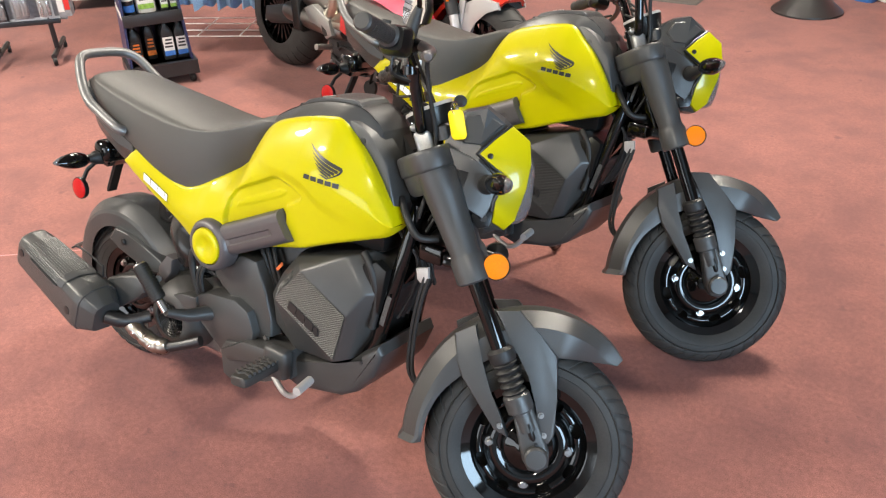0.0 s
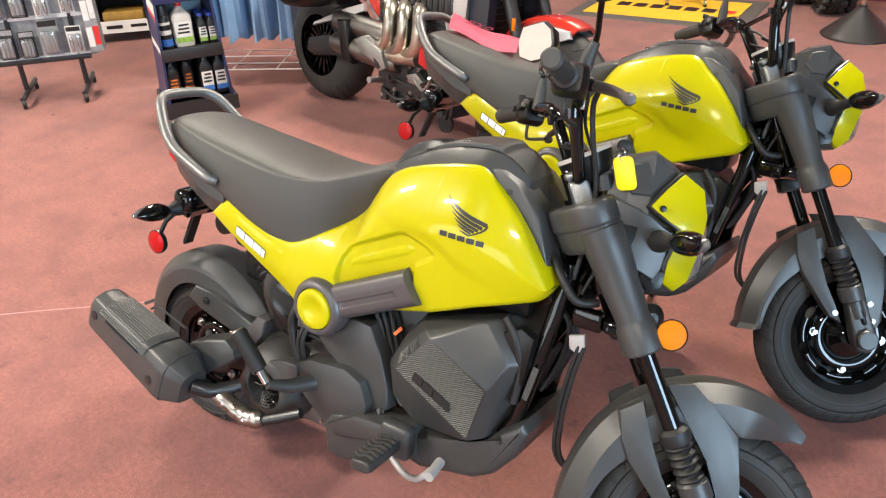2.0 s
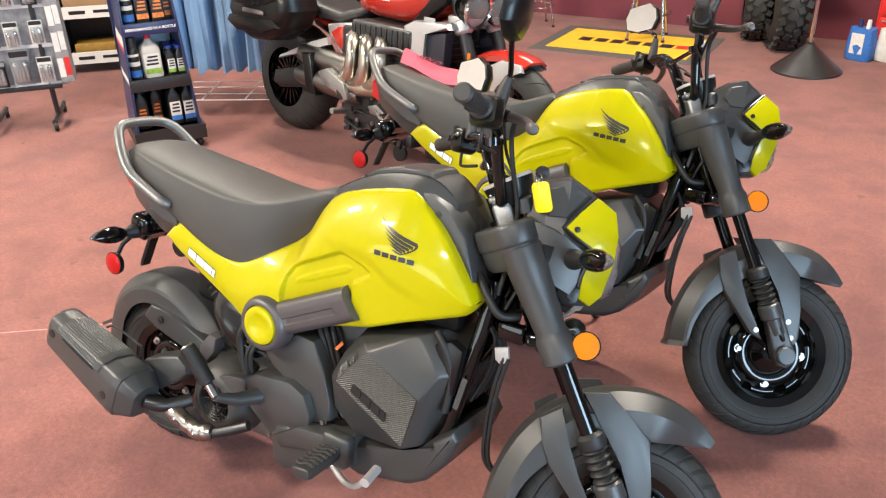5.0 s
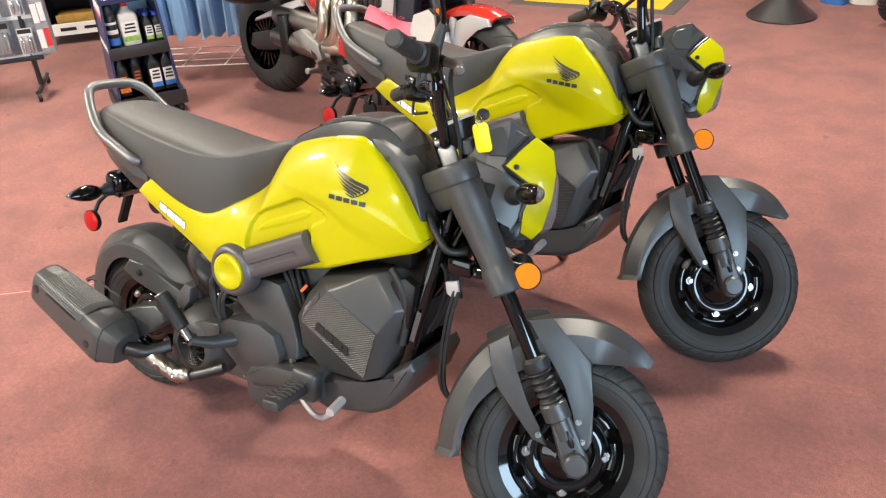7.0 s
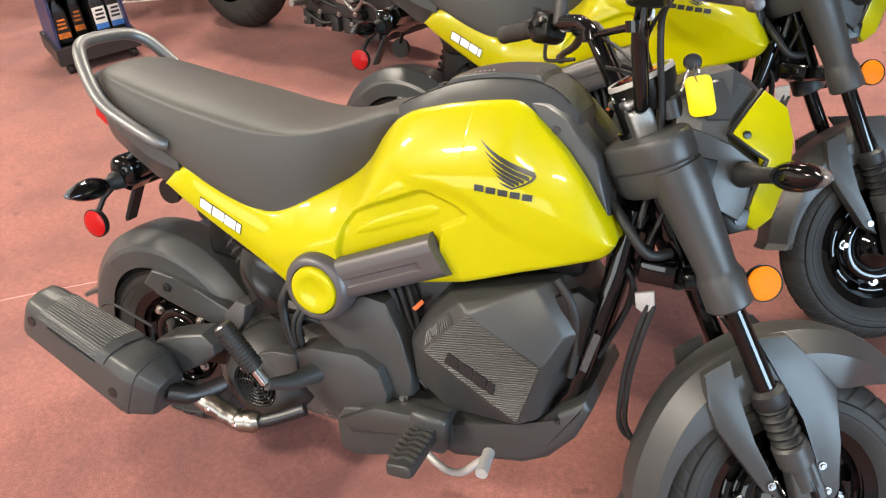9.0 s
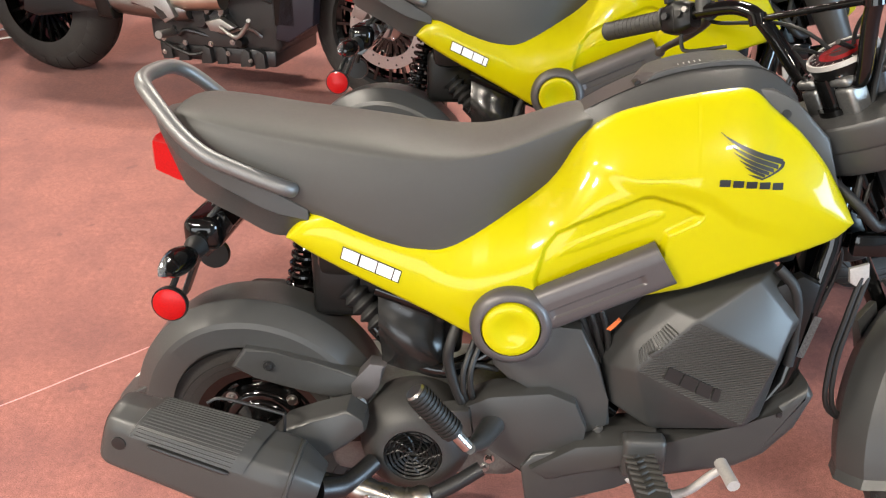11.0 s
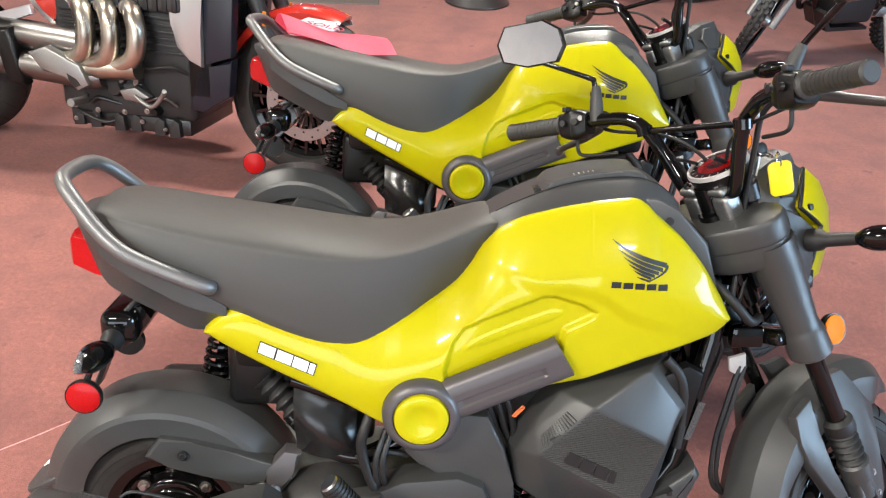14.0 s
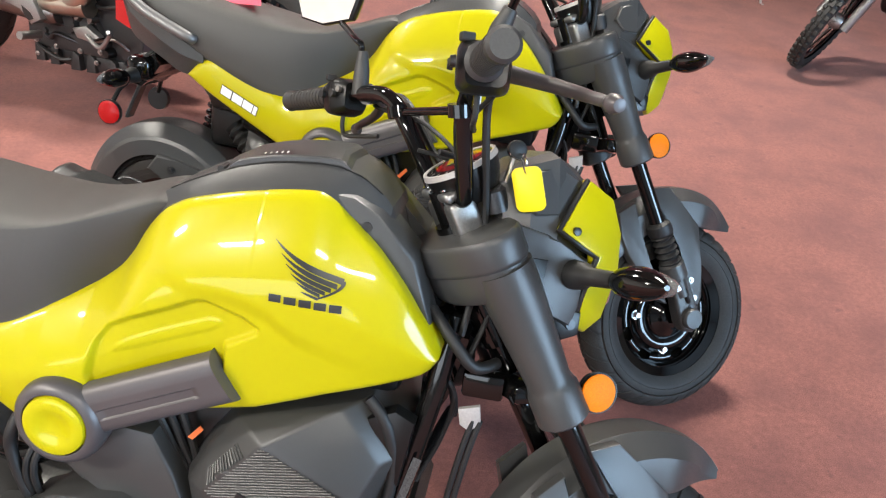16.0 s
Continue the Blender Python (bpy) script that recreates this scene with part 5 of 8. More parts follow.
    hp = spline([(0.085, -0.212, 0.218), (0.152, -0.195, 0.193), (0.230, -0.190, 0.163), (0.269, -0.188, 0.158), (0.320, -0.178, 0.174), (0.386, -0.150, 0.203)], 6)
    ex = part("exhaust_pipe", tube(nb(), hp, 0.0135, 16), DARK_METAL, bike, "dark steel exhaust pipe")
    gp = hp[6:23]
    part("pipe_guard", tube(nb(), [p + Vector((0, -0.004, 0.004)) for p in gp], [0.016] + [0.0200 + 0.0035 * abs(math.sin(q * 1.1)) for q in range(len(gp) - 2)] + [0.015], 16), PIPE, ex, "chromed pipe heat guard")
    for k in (3, 10):
        part("guard_bolt", bolt(nb(), gp[k] + Vector((0, -0.020, 0.006)), (0, -1, 0.2), 0.006, 0.006), CHROME, ex)
    # kick-type rubber foot lever, folded
    k0, k1 = Vector((0.283, -0.252, 0.417)), Vector((0.364, -0.240, 0.312))
    kl = part("passenger_peg", tube(nb(), [k1, k1.lerp(k0, 0.25), k1.lerp(k0, 0.27), k0, k0 + (k0 - k1).normalized() * 0.003], [0.009, 0.009, 0.0185, 0.0185, 0.013], 16), RUBBER_SOFT, bike, "folded ribbed rubber passenger peg")
    part("peg_cap", tube(nb(), [k0, k0 + (k0 - k1).normalized() * 0.0045], [0.0175, 0.0145], 16), STEEL, kl)
    part("peg_stem", tube(nb(), [k1, k1.lerp(k0, 0.24)], [0.011, 0.0105], 14), CHROME, kl)
    part("peg_mount", tube(nb(), [k1 + Vector((0.004, -0.004, 0)), (0.385, -0.19, 0.290), (0.41, -0.12, 0.285)], [0.010, 0.017, 0.022], 14), GREY_COVER, kl)
    for k in range(12):
        c = k1.lerp(k0, 0.32 + 0.055 * k)
        part("peg_rib", tube(nb(), [c, c + (k0 - k1).normalized() * 0.0035], 0.0205, 16), RUBBER_SOFT, kl)
    # tail lamp, number plate holder, rear signals, red reflectors
    part("tail_light", loft(nb(), [[(x, y * w_, z0 + (z1 - z0) * t) for y, t in ((-1, 0.1), (-1, 0.9), (-0.7, 1), (0.7, 1), (1, 0.9), (1, 0.1), (0.7, 0), (-0.7, 0))] for x, w_, z0, z1 in ((-0.178, 0.040, 0.714, 0.746), (-0.170, 0.054, 0.703, 0.764), (-0.13, 0.066, 0.689, 0.760), (-0.100, 0.068, 0.684, 0.752))]), RED_LENS, bike, "red tail lamp lens")
    part("plate_arm", tube(nb(), spline([(-0.06, 0, 0.665), (-0.075, 0, 0.62), (-0.115, 0, 0.585), (-0.14, 0, 0.55)], 5), [0.016] * 15 + [0.013], 10), PLASTIC_BLACK, bike)
    pb = part("plate_holder", plate(nb(), [(-0.093, 0.640), (-0.085, 0.640), (-0.165, 0.455), (-0.173, 0.455)], -0.014, 0.014), PLASTIC_BLACK, bike, "black number plate holder with white paper")
    part("paper_plate", plate(nb(), [(-0.0955, 0.638), (-0.0935, 0.638), (-0.170, 0.462), (-0.172, 0.462)], -0.0155, 0.0155), CARD_GREY, pb, smooth=False)
    part("signal_bracket", plate(nb(), [(-0.125, 0.560), (-0.130, 0.600), (-0.105, 0.622), (-0.060, 0.640), (-0.045, 0.615), (-0.070, 0.580), (-0.095, 0.556)], -0.062, 0.062, 0.010, 2), GLOSS, bike, "black signal bracket under the tail")
    part("bracket_cover", box(nb(), -0.128, -0.062, -0.088, 0.088, 0.572, 0.634, 0.020, 4), GLOSS, bike, "gloss black signal mount")
    part("bracket_rod", tube(nb(), spline([(-0.06, -0.05, 0.655), (-0.085, -0.07, 0.628), (-0.10, -0.07, 0.600)], 5), 0.005, 8), RUBBER_SOFT, bike)
    for s in (-1, 1):
        part("signal_arm", box(nb(), -0.118, -0.088, s * 0.02, s * 0.10, 0.572, 0.598, 0.006), PLASTIC_BLACK, bike)
        signal(bike, Vector((-0.103, s * 0.085, 0.586)), Vector((0.0, s, 0)), Vector((-1, 0, 0)), lambda q: q, 0.045)
        part("reflector_arm", tube(nb(), [(-0.112, s * 0.075, 0.578), (-0.135, s * 0.100, 0.545), (-0.150, s * 0.108, 0.508)], 0.006, 8), PLASTIC_BLACK, bike)
        c = Vector((-0.150, s * 0.116, 0.490))
        hold = part("reflector_holder", lathe(nb(), [(0.0, -0.008), (0.030, -0.008), (0.032, 0.0), (0.031, 0.004), (0.0, 0.004)], c, (0, s, 0), 32), PLASTIC_BLACK, bike)
        part("reflector", lathe(nb(), [(0, 0.0085), (0.020, 0.008), (0.0285, 0.005), (0.0292, 0.002)], c, (0, s, 0), 32), RED_LENS, hold, "round red side reflector")


def middle(bike):
    for s in (-1, 1):
        part("side_panel", side_panel(s), YELLOW, bike, "glossy yellow painted body panel")
        # round cap and sloping tube cover
        c = Vector((0.429, s * 0.150, 0.488))
        ring = part("cap_ring", lathe(nb(), [(0.0, -0.04), (0.066, -0.03), (0.068, -0.004), (0.066, 0.008), (0.060, 0.016), (0.054, 0.019), (0.049, 0.018), (0.047, 0.010)], c, (0, s, 0), 56), TUBE_GREY, bike, "dark grey ring round a yellow cap")
        part("cap", lathe(nb(), [(0.0, 0.020), (0.022, 0.020), (0.026, 0.023), (0.040, 0.024), (0.0455, 0.021), (0.0475, 0.014), (0.048, 0.006)], c, (0, s, 0), 56), YELLOW, ring, "yellow plastic cap with a dished middle")
        d = Vector((0.185, 0, 0.088)).normalized()
        upv = Vector((-d.z, 0, d.x))
        p0, p1 = Vector((0.476, 0, 0.511)), Vector((0.668, 0, 0.600))
        rows = []
        for i in range(61):
            t = i / 60
            cc = p0.lerp(p1, t)
            row = []
            for j in range(61):
                q = -1 + 2 * j / 60
                skew = (0.004 * q) * t
                o = 0.126 + 0.032 * max(0, 1 - abs(q * 0.97) ** 6.0) ** 0.6 + 0.003 * (1 - abs(q - 0.35))
                slot = smooth01((0.20 - abs(q + 0.15)) / 0.03) * smooth01((t - 0.06) / 0.05) * smooth01((0.83 - t) / 0.05)
                o -= 0.0040 * slot
                row.append(cc + d * (-skew) + upv * (q * 0.0405) + Vector((0, s * o, 0)))
            rows.append(row)
        bm = nb()
        grid_faces(bm, rows)
        end = [bm.verts.new(v) for v in rows[-1]] + [bm.verts.new((v.x, s * 0.10, v.z)) for v in reversed(rows[-1])]
        bm.faces.new(end)
        part("tube_cover", bm, TUBE_GREY, bike, "metallic dark grey sloping tube cover")
    cov = part("tank_cover", tank_cover(), PLASTIC, bike, "dark grey tank top cover with lid", sharp=14)
    lid = part("lid", tank_lid(), PLASTIC, cov, "raised plastic lid with a small dark label", sharp=14)
    part("lid_notch", tube(nb(), [cover_point(0.616, t, 0.001) for t in (-0.50, -0.42, -0.30, -0.22)], 0.0055, 8), BLACK_INK_AND_SHADE, cov)
    bm = nb()
    grid_faces(bm, [[cover_point(0.668 + 0.050 * i / 3, -0.46 + 0.24 * j / 3 - 0.05 * i / 3, 0.0094) for j in range(4)] for i in range(4)])
    part("lid_label", bm, BLACK_INK_AND_SHADE, lid, "small black printed label")
    for k in range(5):
        part("label_bar", tube(nb(), [cover_point(0.676 + 0.008 * k, t, 0.0098) for t in (-0.44, -0.36)], 0.0009, 5), CARD_WHITE, lid)
    for s in (-1, 1):
        part("lid_seam", tube(nb(), [cover_point(0.545 + 0.030 * i, s * 0.585, 0.0002) for i in range(11)], 0.0013, 6), BLACK_INK_AND_SHADE, cov)
    for s in (-1, 1):
        part("tank_shroud", shroud(s), PLASTIC, bike)
        part("screw", tube(nb(), [(0.835, s * 0.070, 0.826), (0.835, s * 0.0865, 0.826)], [0.008, 0.007], 14), DARK_METAL, bike)
    part("seat", seat_body(), VINYL, bike, "dark grey vinyl two-up seat")
    part("tail_cowl", tail_cowl(), PLASTIC, bike, "dark grey plastic tail cowl")
    part("grab_rail", grab_rail(), GRAB, bike, "satin dark grey tubular grab rail")
    # storage box in front of the engine, with facets
    B = {"A": (0.600, -0.108, 0.396), "B": (0.634, -0.110, 0.462), "C": (0.674, -0.104, 0.516), "D": (0.826, -0.112, 0.562), "E": (0.889, -0.116, 0.486), "F": (0.864, -0.146, 0.433), "G": (0.858, -0.122, 0.312),
         "H": (0.806, -0.118, 0.284), "I": (0.680, -0.110, 0.272), "J": (0.612, -0.106, 0.318), "R": (0.726, -0.152, 0.506), "K": (0.637, -0.142, 0.404), "L": (0.826, -0.137, 0.300)}
    bm = nb()
    V = {k: bm.verts.new(v) for k, v in B.items()}
    for loop in ("ABK", "BCRK", "CDR", "DEFR", "KRFL", "EGLF", "GHL", "KLHI", "KIJA"):
        bm.faces.new([V[c] for c in loop])
    rim = "ABCDEGHIJ"
    back = {c: bm.verts.new((0.745 + (B[c][0] - 0.745) * 1.10 + (0.03 if c in "DE" else 0), 0.10, 0.415 + (B[c][2] - 0.415) * 1.06)) for c in rim}
    mid = {c: bm.verts.new((0.745 + (B[c][0] - 0.745) * 1.10 + (0.03 if c in "DE" else 0), -0.070, 0.415 + (B[c][2] - 0.415) * 1.06)) for c in rim}
    for a, b in zip(rim, rim[1:] + rim[0]):
        bm.faces.new((V[a], V[b], mid[b], mid[a]))
        bm.faces.new((mid[a], mid[b], back[b], back[a]))
    bm.faces.new([back[c] for c in reversed(rim)])
    bmesh.ops.recalc_face_normals(bm, faces=bm.faces)
    bmesh.ops.bevel(bm, geom=[e for e in bm.edges if e.calc_face_angle(0) > 0.12], offset=0.005, segments=2, affect="EDGES", profile=0.5)
    stb = part("storage_box", bm, GREY_COVER, bike, "faceted dark grey plastic storage box")
    # fine slanting ribs on the big facet, and raised dark blocks for the model mark
    K, R, F_, L = (Vector(B[c]) for c in "KRFL")
    nf = (R - K).cross(L - K).normalized()
    nf = nf if nf.y < 0 else -nf

    def on_facet(a, b, lift=0.001):
        """a runs from K-L to R-F, b from the left to the right."""
        p = (K.lerp(R, a)).lerp(L.lerp(F_, a), b)
        return p + nf * lift
    quad = [(p.x, p.z) for p in (K, R, F_, L)]
    for k in range(46):
        z0 = 0.128 + 0.0049 * k                        # each rib rises gently towards the front
        hits = []
        for (xa, za), (xb, zb) in zip(quad, quad[1:] + quad[:1]):
            da, db = za - 0.22 * xa - z0, zb - 0.22 * xb - z0
            if da * db < 0:
                hits.append(xa + (xb - xa) * da / (da - db))
        if len(hits) == 2 and abs(hits[0] - hits[1]) > 0.012:
            ends = []
            for x in (min(hits) + 0.004, max(hits) - 0.004):
                z = z0 + 0.22 * x
                ends.append(Vector((x, K.y - (nf.x * (x - K.x) + nf.z * (z - K.z)) / nf.y, z)) + nf * 0.0003)
            part("rib", tube(nb(), ends, 0.0017, 6, False), GREY_COVER, stb)
    for k in range(4):
        b0 = 0.20 + 0.146 * k
        wd = (0.128, 0.128, 0.124, 0.060)[k]
        a0 = 0.115 + 0.085 * (b0 - 0.2)
        bm = nb()
        lo = [bm.verts.new(on_facet(a, b, 0.0005)) for a, b in ((a0, b0), (a0 + 0.012, b0 + wd), (a0 + 0.187, b0 + wd - 0.035), (a0 + 0.175, b0 - 0.035))]
        hi = [bm.verts.new(on_facet(a, b, 0.0042)) for a, b in ((a0, b0), (a0 + 0.012, b0 + wd), (a0 + 0.187, b0 + wd - 0.035), (a0 + 0.175, b0 - 0.035))]
        bm.faces.new(hi)
        for i in range(4):
            bm.faces.new((lo[i], lo[(i + 1) % 4], hi[(i + 1) % 4], hi[i]))
        part("model_mark", bm, MARK_GREY, stb, smooth=False)
    Bq, Cq = Vector(B["B"]), Vector(B["C"])
    for k in range(13):
        t = 0.10 + 0.62 * k / 12
        lo, hi = Bq.lerp(Cq, t), K.lerp(R, t)
        part("rib", tube(nb(), [lo.lerp(hi, q) + Vector((-0.0004, -0.0008, 0.0004)) for q in (0.55, 0.95)], 0.0015, 5, False), GREY_COVER, stb)
    part("box_notch", plate(nb(), [(0.655, 0.438), (0.682, 0.456), (0.690, 0.448), (0.664, 0.428)], -0.118, -0.146, 0.004), GREY_COVER, stb)
    part("engine_cradle", box(nb(), 0.47, 0.68, -0.065, 0.065, 0.30, 0.535, 0.02), PLASTIC_BLACK, bike)
    for k in range(3):
        part("engine_hose", tube(nb(), spline([(0.50 + 0.03 * k, -0.07, 0.52), (0.545 + 0.02 * k, -0.085, 0.48), (0.57 + 0.015 * k, -0.08, 0.42), (0.60, -0.07, 0.37)], 5), 0.006, 8), RUBBER_SOFT, bike)
    part("caution_tag", plate(nb(), [(0.592, 0.455), (0.612, 0.478), (0.617, 0.472), (0.600, 0.452)], -0.090, -0.0915), ORANGE_TAG, bike, smooth=False)
    # grey covers beside the engine
    pts = [(0.398, 0.430), (0.500, 0.470), (0.549, 0.466), (0.582, 0.400), (0.602, 0.330), (0.608, 0.280), (0.560, 0.255), (0.530, 0.30), (0.47, 0.352), (0.432, 0.362), (0.402, 0.392)]
    part("engine_cover", plate(nb(), pts, -0.06, -0.116, 0.006, 2), GREY_COVER, bike, "matt grey plastic engine side cover")
    pts = [(0.345, 0.296), (0.358, 0.322), (0.40, 0.343), (0.50, 0.354), (0.545, 0.335), (0.566, 0.285), (0.560, 0.235), (0.50, 0.185), (0.455, 0.190), (0.42, 0.228), (0.375, 0.262), (0.350, 0.274)]
    part("swing_cover", plate(nb(), pts, -0.08, -0.140, 0.006, 2), GREY_COVER, bike, "matt grey plastic cover over the engine mount")
    pts = [(0.455, 0.205), (0.475, 0.235), (0.60, 0.258), (0.690, 0.270), (0.698, 0.205), (0.62, 0.170), (0.50, 0.125), (0.465, 0.135)]
    part("step_cover", plate(nb(), pts, -0.05, -0.146, 0.006, 2), GREY_COVER, bike, "matt grey plastic step cover")
    part("step_ledge", plate(nb(), [(0.470, 0.212), (0.548, 0.262), (0.688, 0.276), (0.694, 0.240), (0.60, 0.222), (0.50, 0.190)], -0.10, -0.160, 0.006, 2), GREY_COVER, bike)
    part("cover_clip", bolt(nb(), (0.588, -0.112, 0.272), (0, -1, 0), 0.007, 0.008), STEEL, bike)
    # belly pan and frame rails
    pts = [(0.66, 0.255), (0.83, 0.270), (0.885, 0.335), (0.935, 0.372), (0.948, 0.350), (0.925, 0.285), (0.880, 0.228), (0.835, 0.200), (0.70, 0.170), (0.655, 0.18)]
    part("belly_pan", plate(nb(), pts, 0.10, -0.118, 0.018, 4), GREY_COVER, bike, "dark grey plastic belly pan")
    part("pan_bolt", bolt(nb(), (0.892, -0.113, 0.315), (0, -1, 0), 0.006, 0.005), DARK_METAL, bike)
    for s in (-1, 1):
        part("down_tube", tube(nb(), [(0.962, s * 0.035, 0.70), (0.950, s * 0.055, 0.60), (0.905, s * 0.075, 0.36), (0.87, s * 0.075, 0.30)], 0.0165, 14), GLOSS, bike, "gloss black frame tube")
        part("under_rail", tube(nb(), [(0.20, s * 0.09, 0.52), (0.45, s * 0.075, 0.42), (0.62, s * 0.07, 0.28)], 0.014, 12), GLOSS, bike)
    part("head_tube", tube(nb(), [STEER_P - STEER_AX * 0.03, STEER_P - STEER_AX * 0.22], 0.027, 18), GLOSS, bike)
    part("spine", tube(nb(), [(0.95, 0, 0.72), (0.80, 0, 0.66), (0.50, 0, 0.60), (0.20, 0, 0.60)], 0.03, 12), GLOSS, bike)
    part("under_tank", box(nb(), 0.50, 0.90, -0.070, 0.070, 0.57, 0.70, 0.02), PLASTIC_BLACK, bike)
    part("under_seat", box(nb(), 0.10, 0.46, -0.095, 0.095, 0.535, 0.63, 0.02), PLASTIC_BLACK, bike)
    # brake pipe in front of the tank, wiring sleeve, horn bracket
    part("brake_hose", tube(nb(), spline([(0.93, -0.060, 0.715), (0.965, -0.085, 0.685), (1.00, -0.088, 0.650), (1.03, -0.055, 0.645)], 6), 0.0085, 10), RUBBER_SOFT, bike)
    part("wiring_sleeve", tube(nb(), spline([(0.86, -0.09, 0.575), (0.89, -0.096, 0.54), (0.905, -0.09, 0.47), (0.90, -0.095, 0.40)], 6), 0.009, 10), RUBBER_SOFT, bike)
    part("horn_bracket", plate(nb(), [(0.985, 0.565), (1.015, 0.575), (1.020, 0.545), (1.004, 0.532), (0.990, 0.54)], -0.055, -0.062, 0.001), SILVER_PAINT, bike, "pale zinc bracket")
    for k in range(2):
        o = 0.010 * k
        part("speedo_cable", tube(nb(), spline([(1.008 + o, -0.058, 0.55), (0.995 + o, -0.062, 0.48), (0.985 + o, -0.06, 0.38), (1.00 + o, -0.06, 0.29), (1.10, -0.03, 0.24)], 6), 0.0048, 8), RUBBER_SOFT, bike)
    for k in range(5):
        y = -0.045 + 0.02 * k
        part("wiring_loom", tube(nb(), spline([(0.90, y, 0.66), (0.945, y - 0.012, 0.62), (0.975, y, 0.58 - 0.02 * k), (0.965, y + 0.01, 0.50), (0.935, y, 0.42)], 6), 0.0055 if k % 2 else 0.004, 8), RUBBER_SOFT, bike)
    part("steering_stop", box(nb(), 0.985, 1.045, -0.06, -0.035, 0.585, 0.625, 0.006), GLOSS, bike)
    part("horn", lathe(nb(), [(0, -0.012), (0.034, -0.012), (0.040, 0.0), (0.036, 0.012), (0.012, 0.018), (0, 0.018)], (0.975, 0.02, 0.60), (1, 0, -0.2), 24), DARK_METAL, bike)
    part("frame_gusset", plate(nb(), [(0.925, 0.67), (0.985, 0.66), (0.965, 0.56), (0.935, 0.50), (0.925, 0.56)], -0.028, 0.028, 0.004), GLOSS, bike)
    part("data_sticker", plate(nb(), [(0.932, 0.490), (0.944, 0.487), (0.926, 0.410), (0.914, 0.413)], -0.088, -0.0885), CARD_GREY, bike, smooth=False)
    part("box_hinge", plate(nb(), [(0.86, 0.545), (0.90, 0.565), (0.93, 0.55), (0.915, 0.44), (0.90, 0.44)], -0.075, -0.098, 0.006), PLASTIC_BLACK, bike)
    # foot peg, brake pedal, side stand
    a, b = Vector((0.655, -0.150, 0.240)), Vector((0.664, -0.285, 0.246))
    dp = (b - a).normalized()
    ux = Vector((1, 0, 0.12)).normalized()
    uz = ux.cross(dp).normalized()
    uz = uz if uz.z > 0 else -uz
    rings = []
    for t, sc in ((0.0, 0.75), (0.06, 0.92), (0.5, 1.0), (0.92, 1.0), (0.985, 0.88), (1.0, 0.7)):
        c = a.lerp(b, t)
        rings.append([c + ux * (0.027 * sc * math.copysign(abs(math.cos(q)) ** 0.45, math.cos(q))) + uz * (0.014 * sc * math.copysign(abs(math.sin(q)) ** 0.45, math.sin(q))) for q in [2 * math.pi * i / 24 for i in range(24)]])
    peg = part("foot_peg", loft(nb(), rings), RUBBER_GREY, bike, "flat ribbed dark rubber foot peg")
    for k in range(7):
        c = a.lerp(b, 0.10 + 0.12 * k) + uz * 0.0145
        part("peg_rib", tube(nb(), [c - ux * 0.025, c - ux * 0.010 + dp * 0.008, c + ux * 0.004 - dp * 0.001, c + ux * 0.025 + dp * 0.006], 0.0042, 8), RUBBER_GREY, peg)
    part("peg_pad", box(nb(), 0.625, 0.700, -0.168, -0.13, 0.205, 0.285, 0.012, 3), GREY_COVER, bike, "dark grey plastic peg bracket")
    pp = spline([(0.62, -0.13, 0.195), (0.69, -0.160, 0.178), (0.735, -0.172, 0.188), (0.775, -0.178, 0.232), (0.790, -0.180, 0.246)], 6)
    bp = part("brake_pedal", tube(nb(), pp, 0.0075, 10), SILVER_PAINT, bike, "pale silver brake pedal")
    part("pedal_pad", tube(nb(), [(0.788, -0.172, 0.252), (0.796, -0.228, 0.248)], 0.011, 12), SILVER_PAINT, bp)
    tn = math.tan(radians(-LEAN))
    foot = Vector((0.66, 0.270, 0.005 + 0.270 * tn - DROP))
    part("side_stand", tube(nb(), [(0.60, 0.10, 0.20), foot + Vector((0, -0.01, 0.012)), foot + Vector((-0.01, 0.02, 0.006)), foot + Vector((-0.01, 0.045, 0.010))], [0.011, 0.010, 0.011, 0.009], 12), GLOSS, bike, "black side stand")


